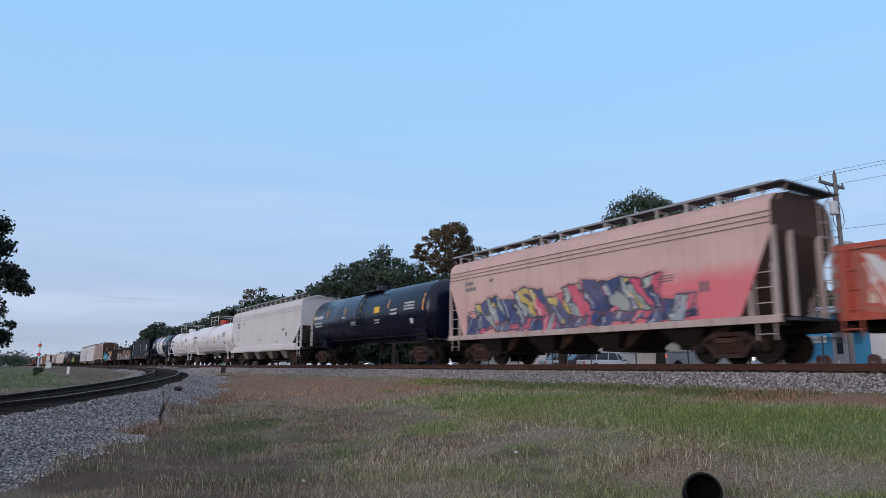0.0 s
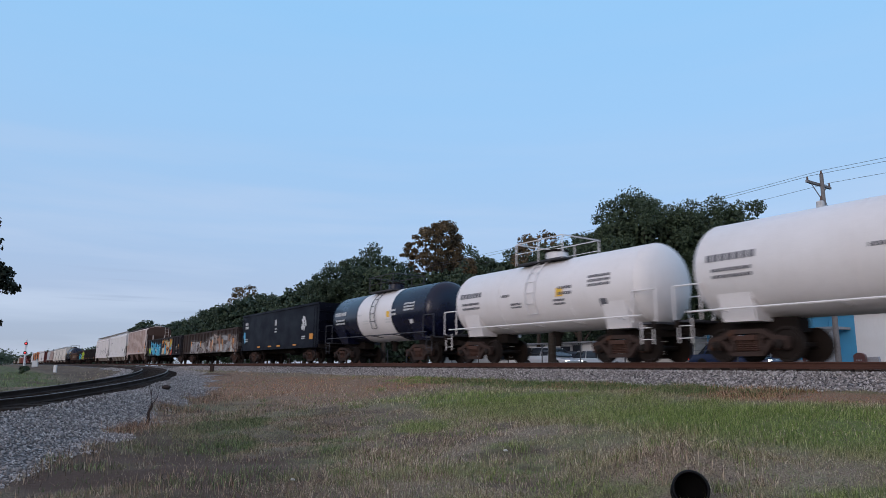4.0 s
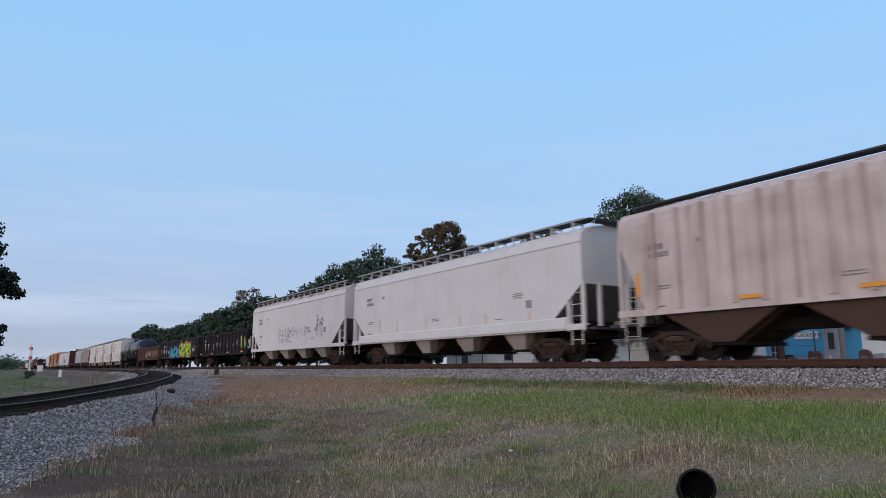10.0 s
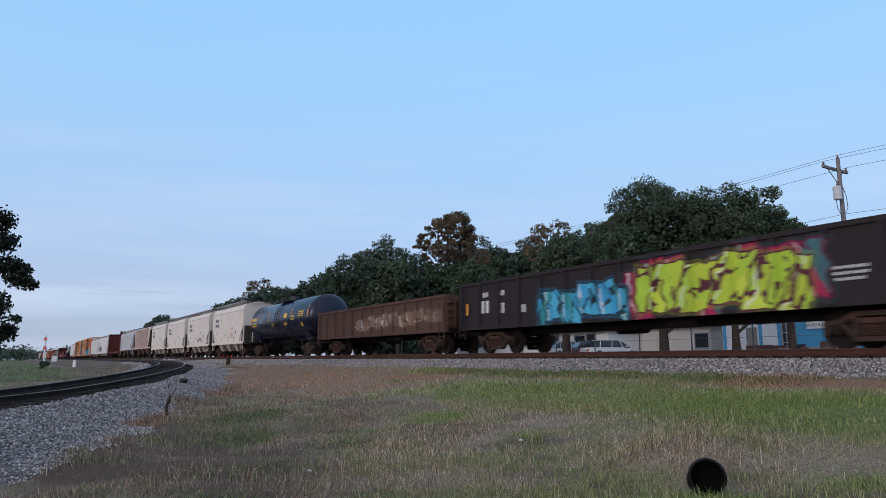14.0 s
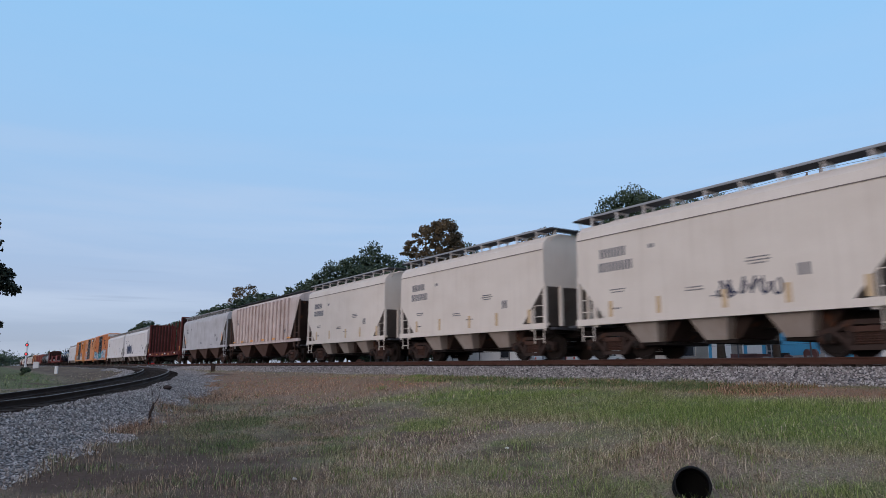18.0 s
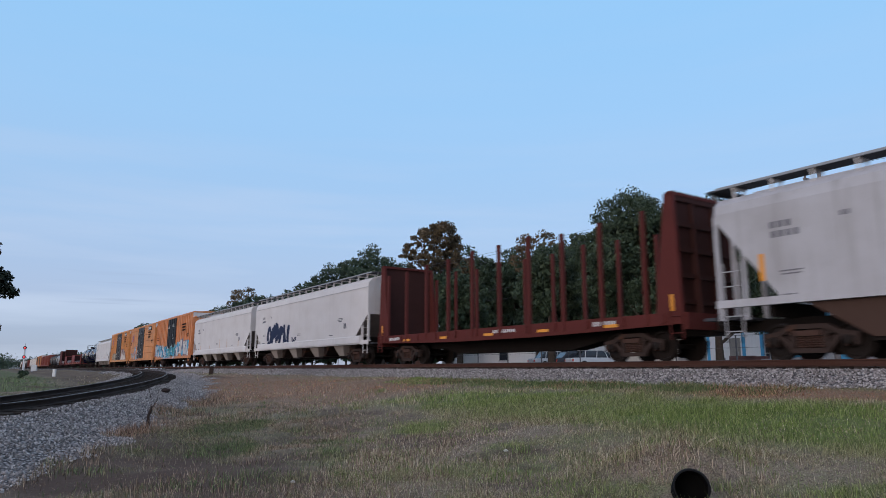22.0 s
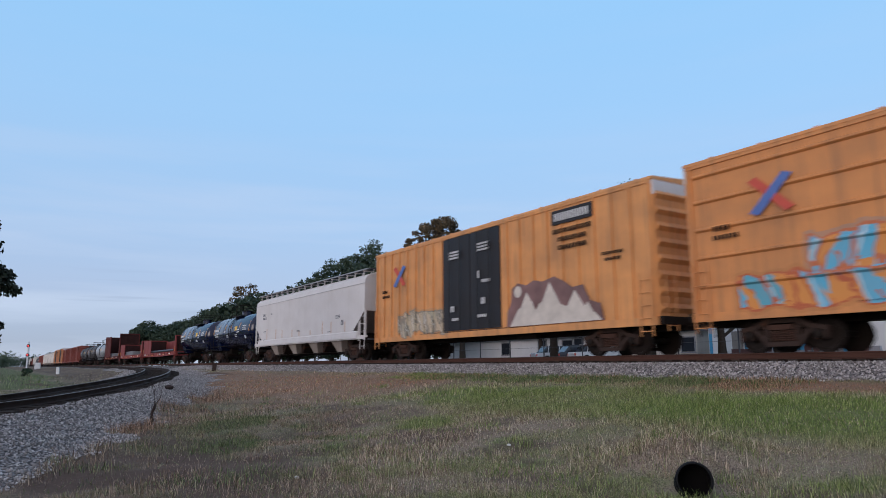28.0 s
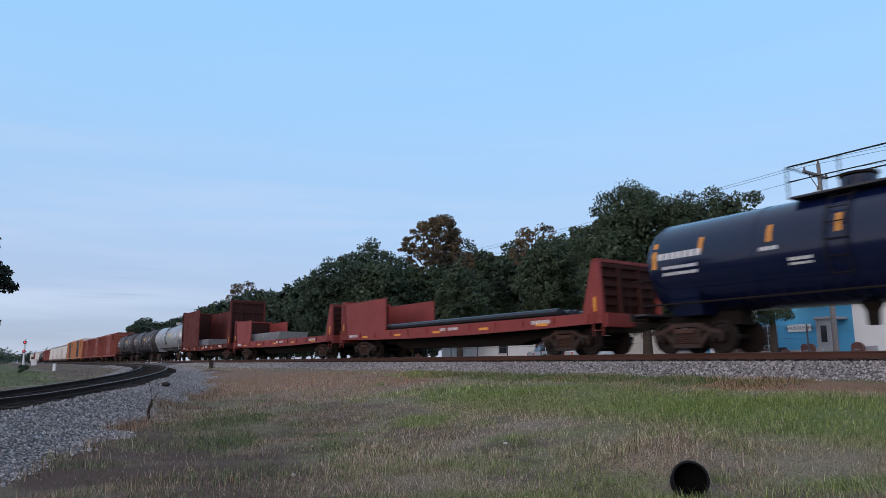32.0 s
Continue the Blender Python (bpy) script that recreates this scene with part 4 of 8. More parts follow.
    rows = [(x0 + 0.95, 3.3, 1.1 * big, 0.30 * big), (x0 + 1.05, 3.3 - 0.45 * big, 1.4 * big, 0.30 * big), (x0 + 2.5, 3.3, 0.25, 0.12), (x0 + 1.1, 2.1, 0.6, 0.035), (x0 + 1.1, 2.02, 0.5, 0.035),
            (hb - 3.4, 2.5, 0.6, 0.035), (hb - 3.4, 2.42, 0.7, 0.035), (hb - 3.4, 2.34, 0.5, 0.035), (-0.4, 1.9, 0.5, 0.035), (-0.4, 1.82, 0.6, 0.035), (x0 + 1.0, 1.5, 0.4, 0.05), (hb - 4.6, 1.6, 0.5, 0.04)]
    bars(car, -w - 0.004, rows, marks, "stencil", "small dark stencilled lettering" if marks is M_DARKMARK else "")
    bars(car, -w - 0.006, [(hb - slope - 1.0, 2.05, 0.34, 0.3)], M_DARKMARK, "data_panel")
    for s in dots:
        child("reflector", ME_REFLECT, car, "orange-yellow reflective strip", pose(-hb + 2 * hb * s, -w - 0.095 if ribs else -1.553, sill - 0.04 if not ribs else sill + 0.12))
    if stains:
        for i in range(stains):
            x = -hb + slope + (2 * hb - 2 * slope) * (i + 0.35 + 0.3 * ((i * 7 + k * 3) % 5) / 4) / stains
            high = 0.3 + 0.09 * ((i * 5 + k) % 6)
            part("rust_stain", boxes((x - 0.07, x + 0.07, -w - 0.004, -w + 0.01, sill + 0.32, sill + 0.32 + high)), M_STAIN, car, "faint rust-coloured stain")
    if (ribs or side is M_RIBGREY) and end_mat is not M_BAYBROWN:
        for x in (-hb + slope * 0.75, hb - slope * 0.75):
            part("reflector_strip", boxes((x - 0.07, x + 0.07, -w - 0.012, -w + 0.01, sill + 0.45, sill + 1.15)), M_ORANGE, car, "orange-yellow reflective strip")
    running_gear(car, length, min(2.7, length * 0.17))
    return place(car, k)


def tank_car(k, label, paint_mat, radius=1.47, mid=2.55, dome=None, marks=M_MARK, dots=True, railing=M_FRAME, placard=True, band=False, inset=0.75):
    """A tank car: shell with dished ends, manway with its platform, saddles, rails and ladders."""
    length = COUPLINGS[k + 1] - COUPLINGS[k]
    car = tagged(new("tank_car"), label, "tank car", "freight train")
    hb = length / 2 - inset
    prof = [(-hb + 0.62 * (1 - math.cos(math.pi / 2 * i / 7)), max(0.02, radius * math.sin(math.pi / 2 * i / 7))) for i in range(8)]
    prof = prof + [(-x, r) for x, r in prof[::-1]]
    bm = lathe(bmesh.new(), prof, "x", 36)
    for v in bm.verts:
        v.co.z += mid
    shell = smooth(part("shell", bm, paint_mat, car), 30)
    for x in (-hb * 0.36, hb * 0.36, -hb + 0.62, hb - 0.62):
        bm = lathe(bmesh.new(), [(x - 0.03, radius + 0.008), (x + 0.03, radius + 0.008)], "x", 36)
        for v in bm.verts:
            v.co.z += mid
        part("weld_band", bm, paint_mat, shell)
    part("manway", lathe(bmesh.new(), [(mid + radius - 0.1, 0.42), (mid + radius + 0.33, 0.42), (mid + radius + 0.36, 0.36)], "z", 16), dome or paint_mat, car, "red painted dome" if dome else "")
    part("manway_lid", lathe(bmesh.new(), [(mid + radius + 0.36, 0.46), (mid + radius + 0.42, 0.46), (mid + radius + 0.47, 0.2)], "z", 16), dome or M_FRAME, car)
    if band:
        bm = lathe(bmesh.new(), [(-1.9, radius + 0.006), (1.9, radius + 0.006)], "x", 36)
        for v in bm.verts:
            v.co.z += mid
        smooth(part("white_band", bm, M_WHITE, shell, "broad white band round the shell"), 30)
    top = mid + radius
    part("top_platform", boxes((-1.3, 1.3, -0.95, -0.45, top - 0.1, top - 0.05), (-1.3, 1.3, 0.45, 0.95, top - 0.1, top - 0.05)), M_GRATE, car)
    bm = bmesh.new()
    for y in (-0.95, 0.95):
        for x in (-1.3, 0, 1.3):
            rod(bm, (x, y, top - 0.1), (x, y, top + 0.75), 0.022, 5)
        rod(bm, (-1.3, y, top + 0.75), (1.3, y, top + 0.75), 0.022, 5)
        rod(bm, (-1.3, y, top + 0.35), (1.3, y, top + 0.35), 0.016, 5)
    for x in (-1.3, 1.3):
        rod(bm, (x, -0.95, top + 0.75), (x, 0.95, top + 0.75), 0.022, 5)
    part("platform_railing", bm, railing, car)
    for y in (-1, 1):
        bm = bmesh.new()
        for i in range(7):
            a0, a1 = radians(-30 + 16 * i), radians(-30 + 16 * (i + 1))
            for x in (-0.25, 0.25):
                rod(bm, (x, y * (radius + 0.09) * math.cos(a0), mid + (radius + 0.09) * math.sin(a0)), (x, y * (radius + 0.09) * math.cos(a1), mid + (radius + 0.09) * math.sin(a1)), 0.022, 5)
            rod(bm, (-0.25, y * (radius + 0.09) * math.cos(a0), mid + (radius + 0.09) * math.sin(a0)), (0.25, y * (radius + 0.09) * math.cos(a0), mid + (radius + 0.09) * math.sin(a0)), 0.016, 5)
        part("shell_ladder", bm, railing, car)
        bm = bmesh.new()
        rod(bm, (-hb + 0.2, y * 1.5, 1.32), (hb - 0.2, y * 1.5, 1.32), 0.03)
        for x in np.linspace(-hb + 1.2, hb - 1.2, 5):
            rod(bm, (x, y * 1.5, 1.32), (x, y * 0.75, 1.25), 0.022, 5)
        part("side_railing", bm, railing, car)
    for s in (-1, 1):
        x = s * (hb - 1.5)
        sd = bmesh.new()
        prism(sd, [(-1.0, 1.0), (-1.25, 1.9), (-0.8, 1.35), (0, 1.12), (0.8, 1.35), (1.25, 1.9), (1.0, 1.0)], "x", x - 0.5, x + 0.5)
        part("saddle", sd, paint_mat, car)
        part("stub_sill", boxes((min(x - s * 1.2, s * (length / 2 - 0.45)), max(x - s * 1.2, s * (length / 2 - 0.45)), -0.3, 0.3, 0.72, 1.12)), M_FRAME, car)
        part("end_platform", boxes((s * hb - 0.35, s * hb + 0.35, -1.4, 1.4, 1.05, 1.11)), M_GRATE, car)
        part("end_sill", boxes((s * hb + s * 0.2 - 0.08, s * hb + s * 0.2 + 0.08, -1.45, 1.45, 0.9, 1.12)), M_FRAME, car)
        for y in (-1.4, 1.4):
            ladder(car, s * (hb - 0.05), y, 0.45, 1.15, railing, 0.45)
            bm = bmesh.new()
            rod(bm, (s * (hb + 0.3), y, 1.1), (s * (hb + 0.3), y, 2.1), 0.025, 5)
            rod(bm, (s * (hb - 0.6), y, 2.1), (s * (hb + 0.3), y, 2.1), 0.025, 5)
            rod(bm, (s * (hb - 0.6), y, 1.1), (s * (hb - 0.6), y, 2.1), 0.025, 5)
            part("handrail", bm, railing, car)
    part("bottom_outlet", lathe(bmesh.new(), [(0.55, 0.14), (0.9, 0.16), (1.15, 0.3)], "z", 10), M_FRAME, car)

    def strip(name, rows, material, label=""):
        bm = bmesh.new()
        for x, z, wd, h in rows:
            n = max(1, int(round(wd / (h * 1.1)))) if h < 0.3 else 1
            stp = wd / n
            for i in range(n):
                xa, xb = x - wd / 2 + i * stp, x - wd / 2 + (i + (0.75 if n > 1 else 1)) * stp
                vs = []
                for zz in (z - h / 2, z, z + h / 2):
                    y = -math.sqrt(max(0.01, (radius + 0.012) ** 2 - (zz - mid) ** 2))
                    vs.append((bm.verts.new((xa, y, zz)), bm.verts.new((xb, y, zz))))
                for p, q in zip(vs, vs[1:]):
                    bm.faces.new((p[0], p[1], q[1], q[0]))
        return part(name, bm, material, car, label)
    strip("stencil", [(-hb + 1.6, mid + 0.25, 1.5, 0.2), (-hb + 1.6, mid - 0.1, 1.2, 0.09), (-hb + 1.6, mid - 0.28, 1.2, 0.09), (hb - 2.0, mid + 0.35, 1.0, 0.09), (hb - 2.0, mid + 0.2, 1.0, 0.09), (hb - 2.0, mid + 0.05, 1.0, 0.09),
                            (hb - 3.6, mid + 0.1, 0.7, 0.1), (hb - 3.6, mid - 0.1, 0.7, 0.1), (-0.9, mid - 0.3, 0.6, 0.08), (-0.9, mid - 0.42, 0.6, 0.06), (hb * 0.27, mid - 0.32, 0.6, 0.07), (hb * 0.27, mid - 0.45, 0.6, 0.07), (-hb * 0.28, mid + 0.05, 0.5, 0.1), (hb - 1.9, mid - 0.55, 0.3, 0.25)], marks)["kind"] = "stuff"
    if placard:
        strip("placard", [(hb * 0.27, mid + 0.22, 0.62, 0.34) if dots else (hb * 0.28, mid - 0.05, 0.34, 0.3)], M_YELLOWMARK, "yellow placard")
    if dots:
        for x in (-hb * 0.62, -hb * 0.28, 0.04, hb * 0.44):
            strip("reflector_strip", [(x, mid + 0.45, 0.12, 0.46)], M_ORANGE, "orange-yellow reflective strip")
        for x in (-hb + 0.70, hb - 0.70):
            strip("reflector_strip", [(x, mid + 0.30, 0.13, 0.80)], M_ORANGE, "orange-yellow reflective strip")
    running_gear(car, length, 2.2)
    return place(car, k)


def gondola(k, label, side, top=2.8, ribs=14, smooth_side=False, marks=(), dots=(), chord=None, load=False, strips=()):
    """An open gondola: side sheets with posts, top chord, ends with ribs, floor."""
    length = COUPLINGS[k + 1] - COUPLINGS[k]
    car = tagged(new("gondola_car"), label, "gondola car", "freight train")
    hb, sill, w = length / 2 - 0.55, 1.02, 1.44
    for s in (-1, 1):
        wall = part("side_sheet", boxes((-hb, hb, s * w - 0.02, s * w + 0.02, sill - 0.05, top - 0.06)), side, car)
        part("top_chord", boxes((-hb - 0.03, hb + 0.03, s * w - 0.07 + s * 0.02, s * w + 0.07 + s * 0.02, top - 0.10, top + 0.03)), chord or side, car)
        part("side_sill", boxes((-hb, hb, s * w - 0.06 + s * 0.03, s * w + 0.06 + s * 0.03, sill - 0.14, sill + 0.03)), side, car)
        if not smooth_side:
            for i in range(ribs):
                x = -hb + 0.2 + (2 * hb - 0.4) * i / (ribs - 1)
                bm = bmesh.new()
                prism(bm, [(x - 0.10, s * (w + 0.02)), (x + 0.10, s * (w + 0.02)), (x + 0.06, s * (w + 0.13)), (x - 0.06, s * (w + 0.13))], "z", sill - 0.10, top - 0.08)
                part("side_post", bm, side, wall)
    for s in (-1, 1):
        x = s * (hb - 0.03)
        end = part("end_wall", boxes((x - 0.03, x + 0.03, -w, w, sill - 0.05, top)), side, car)
        for i in range(4):
            z = sill + 0.25 + (top - sill - 0.4) * i / 3.5
            part("end_rib", boxes((min(x, x + s * 0.12), max(x, x + s * 0.12), -w, w, z - 0.06, z + 0.06)), side, end)
        ladder(car, s * (hb - 0.3), -w - 0.12, 0.5, top - 0.3, side, 0.42)
        ladder(car, s * (hb + 0.14), -0.9, 0.7, top, side, 0.42, face="x")
        part("end_sill", boxes((s * (hb + 0.08) - 0.08, s * (hb + 0.08) + 0.08, -1.45, 1.45, 0.84, 1.08)), M_FRAME, car)
    part("floor", boxes((-hb, hb, -w, w, sill - 0.06, sill + 0.02)), M_FRAME, car)
    part("centre_sill", boxes((-length / 2 + 0.5, length / 2 - 0.5, -0.25, 0.25, 0.66, 0.96)), M_FRAME, car)
    part("brake_cylinder", rod(bmesh.new(), (1.2, -0.75, 0.75), (2.3, -0.75, 0.75), 0.16, 10), M_FRAME, car)
    part("air_reservoir", rod(bmesh.new(), (-2.2, 0.7, 0.75), (-0.9, 0.7, 0.75), 0.2, 10), M_FRAME, car)
    child("brake_wheel", ME_BRAKEWHEEL, car, "", pose(-hb - 0.14, 0.6, top - 0.5))
    if marks:
        bars(car, -w - 0.024, marks, M_MARK, "stencil", "white stencilled lettering")
    reflectors(car, -w - 0.14, sill + 0.08, dots)
    for x in strips:
        child("reflector", ME_TALLREFLECT, car, "orange-yellow reflective strip", pose(x, -w - 0.137, 1.75))
    running_gear(car, length, 2.6)
    return place(car, k)


def boxcar(k, label, side, door, top=5.45, emblem=False, doors=2, ridges=False, mural=False):
    """A high boxcar: outside posts, plug doors with their bars, corrugated ends, roof and ladders."""
    length = COUPLINGS[k + 1] - COUPLINGS[k]
    car = tagged(new("boxcar"), label, "boxcar", "freight train")
    hb, sill, w = length / 2 - 0.62, 1.0, 1.45
    body = part("body", boxes((-hb, hb, -w, w, sill, top - 0.12)), side, car)
    bm = bmesh.new()
    prism(bm, [(-w - 0.05, top - 0.14), (w + 0.05, top - 0.14), (w + 0.03, top - 0.05), (0, top + 0.05), (-w - 0.03, top - 0.05)], "x", -hb - 0.06, hb + 0.06)
    roof = part("roof", bm, M_GREYWHITE if side is M_YELLOWBOX else side, car)
    for i in range(12):
        x = -hb + 2 * hb * (i + 0.5) / 12
        part("roof_rib", boxes((x - 0.05, x + 0.05, -1.3, 1.3, top - 0.03, top + 0.045)), side, roof)
    dw = 4.1
    dx = -0.5
    for s in (-1, 1):
        for i in range(24):
            x = -hb + 0.12 + (2 * hb - 0.24) * i / 23
            if abs(x - dx) < dw / 2 + 0.1:
                continue
            if ridges and abs(i - 11.5) < 11:
                continue
            part("side_post", boxes((x - 0.05, x + 0.05, s * w - 0.06, s * w + 0.06, sill, top - 0.15)), side, body)
        if ridges:
            for z in (1.75, 2.55, 3.35, 4.15, top - 0.5):
                for xa, xb in ((-hb + 0.25, dx - dw / 2 - 0.08), (dx + dw / 2 + 0.08, hb - 0.25)):
                    bm = bmesh.new()
                    prism(bm, [(s * w, z - 0.07), (s * (w + 0.07), z - 0.02), (s * (w + 0.07), z + 0.02), (s * w, z + 0.07)], "x", xa, xb)
                    part("side_ridge", bm, side, body)
        part("side_sill", boxes((-hb, hb, s * w - 0.06, s * w + 0.07, sill - 0.22, sill + 0.02)), side, car)
        part("eave_rail", boxes((-hb, hb, s * w - 0.04, s * w + 0.07, top - 0.24, top - 0.12)), side, car)
        for j in range(doors):
            xa = dx - dw / 2 + dw * j / doors
            xb = xa + dw / doors - 0.05
            leaf = part("door", boxes((xa, xb, s * w - 0.05, s * w + 0.10, sill + 0.08, top - 0.28)), door, car, "black plug door")
            for q in range(4):
                z = sill + 0.5 + q * (top - sill - 1.0) / 3.3
                part("door_panel", boxes((xa + 0.10, xb - 0.10, s * w, s * w + 0.13, z, z + 0.75)), M_DOORPANEL if door is M_DOOR else door, leaf)
            for fx in (0.3, 0.7):
                x = xa + (xb - xa) * fx
                part("lock_rod", rod(bmesh.new(), (x, s * (w + 0.16), sill + 0.1), (x, s * (w + 0.16), top - 0.3), 0.025, 6), door, leaf)
        part("door_track", boxes((dx - dw, dx + dw, s * w, s * w + 0.14, sill - 0.02, sill + 0.06)), door, car)
    for s in (-1, 1):
        x = s * hb
        end = part("end_wall", boxes((x - 0.02 + s * 0.02, x + 0.02 + s * 0.02, -w + 0.02, w - 0.02, sill, top - 0.14)), side, car)
        for i in range(8):
            z = sill + 0.3 + i * (top - sill - 0.9) / 7
            bm = bmesh.new()
            prism(bm, [(x + s * 0.03, z - 0.16), (x + s * 0.13, z), (x + s * 0.03, z + 0.16)], "y", -w + 0.1, w - 0.1)
            part("end_corrugation", bm, side, end)
        if side is not door:
            part("end_cap", boxes((min(x, x + s * 0.07), max(x, x + s * 0.07), -w, w, top - 0.62, top - 0.16)), M_GREYWHITE, end, "pale grey upper end panel")
        ladder(car, s * (hb - 0.35), -w - 0.12, 0.45, 2.4, side, 0.45)
        ladder(car, s * (hb + 0.16), -1.0, 0.6, 2.3, side, 0.42, face="x")
        part("end_sill", boxes((s * (hb + 0.1) - 0.08, s * (hb + 0.1) + 0.08, -1.45, 1.45, 0.8, 1.04)), M_FRAME, car)
    part("centre_sill", boxes((-length / 2 + 0.5, length / 2 - 0.5, -0.28, 0.28, 0.66, 1.0)), M_FRAME, car)
    part("brake_cylinder", rod(bmesh.new(), (1.8, -0.8, 0.75), (2.9, -0.8, 0.75), 0.16, 10), M_FRAME, car)
    bars(car, -w - 0.085, [(-hb + 1.1, 3.3, 0.55, 0.14), (-hb + 1.2, 3.05, 0.8, 0.12), (hb - 1.6, 3.2, 0.9, 0.1), (hb - 1.6, 3.0, 0.7, 0.1), (hb - 3.4, 4.3, 1.9, 0.16), (hb - 3.4, 4.0, 1.4, 0.16), (hb - 3.4, 3.7, 1.4, 0.16)], M_FRAME)
    bars(car, -w - 0.135, [(-1.6, 4.46, 0.9, 0.08), (-1.6, 4.33, 0.9, 0.08), (-1.6, 4.20, 0.9, 0.08), (0.5, 4.56, 0.9, 0.08), (0.5, 4.43, 0.9, 0.08), (0.5, 4.30, 0.9, 0.08), (-1.5, 1.55, 0.5, 0.12), (0.4, 1.6, 0.6, 0.12), (0.2, 3.3, 0.25, 0.3), (-1.7, 2.0, 0.3, 0.25), (0.5, 2.2, 0.3, 0.25), (0.7, 3.0, 0.6, 0.12)], M_MARK)
    if emblem:
        for mt, sgn in ((M_REDMARK, 1), (M_BLUEMARK, -1)):
            bm = bmesh.new()
            c = Vector((-hb + 2.55, -w - 0.088 - (0.004 if sgn < 0 else 0), 3.95))
            pts = [(-0.60, 0.42), (-0.36, 0.52), (0.60, -0.42), (0.36, -0.52)]
            lo = [bm.verts.new(c + Vector((x, 0, z * sgn))) for x, z in pts]
            hi = [bm.verts.new(c + Vector((x, 0.012, z * sgn))) for x, z in pts]
            bm.faces.new(lo)
            bm.faces.new(hi[::-1])
            for i in range(4):
                bm.faces.new((lo[i], lo[(i + 1) % 4], hi[(i + 1) % 4], hi[i]))
            part("crossed_emblem", bm, mt, car, "red and blue crossed bands emblem")
        part("name_panel", boxes((hb - 4.4, hb - 2.4, -w - 0.088, -w, 4.55, 5.05)), M_DOOR, car, "black name panel with a white bar")
        bars(car, -w - 0.092, [(hb - 3.4, 4.8, 1.7, 0.28)], M_MARK, "panel_bars")
    if mural:
        hills = bmesh.new()
        sky_paint = bmesh.new()
        prism(sky_paint, [(1.9, 1.05), (6.9, 1.05), (6.75, 1.6), (6.3, 1.75), (6.0, 2.3), (5.5, 2.25), (5.1, 2.5), (4.6, 2.72), (4.0, 2.6), (3.5, 2.7), (3.1, 2.55), (2.6, 2.68), (2.25, 2.5), (2.2, 2.0), (1.95, 1.6)], "y", -w - 0.070, -w - 0.060)
        part("mural_ground", sky_paint, M_PURPLE, car, "dark purple sprayed backdrop")
        for x0, x1, px, z1 in ((2.1, 4.3, 3.1, 2.3), (3.2, 5.7, 4.35, 2.55), (4.6, 6.75, 5.6, 2.15), (2.6, 3.9, 3.4, 1.95), (5.3, 6.8, 6.2, 1.7)):
            prism(hills, [(x0, 1.06), (x1, 1.06), (px + (x1 - px) * 0.55, 1.06 + (z1 - 1.06) * 0.40), (px + (x1 - px) * 0.4, 1.06 + (z1 - 1.06) * 0.45), (px, z1), (px - (px - x0) * 0.35, 1.06 + (z1 - 1.06) * 0.55), (px - (px - x0) * 0.5, 1.06 + (z1 - 1.06) * 0.5)], "y", -w - 0.074 - 0.002 * x0 / 5, -w - 0.062)
        lathe(hills, [(-w - 0.074, 0.22), (-w - 0.062, 0.22)], "y", 14)
        for v in list(hills.verts)[-28:]:
            v.co.x, v.co.z = v.co.x + 2.6, v.co.z + 2.35
        part("mural_peaks", hills, M_CHALKWHITE, car, "white sprayed mountain peaks")
    running_gear(car, length, 2.9)
    return place(car, k)


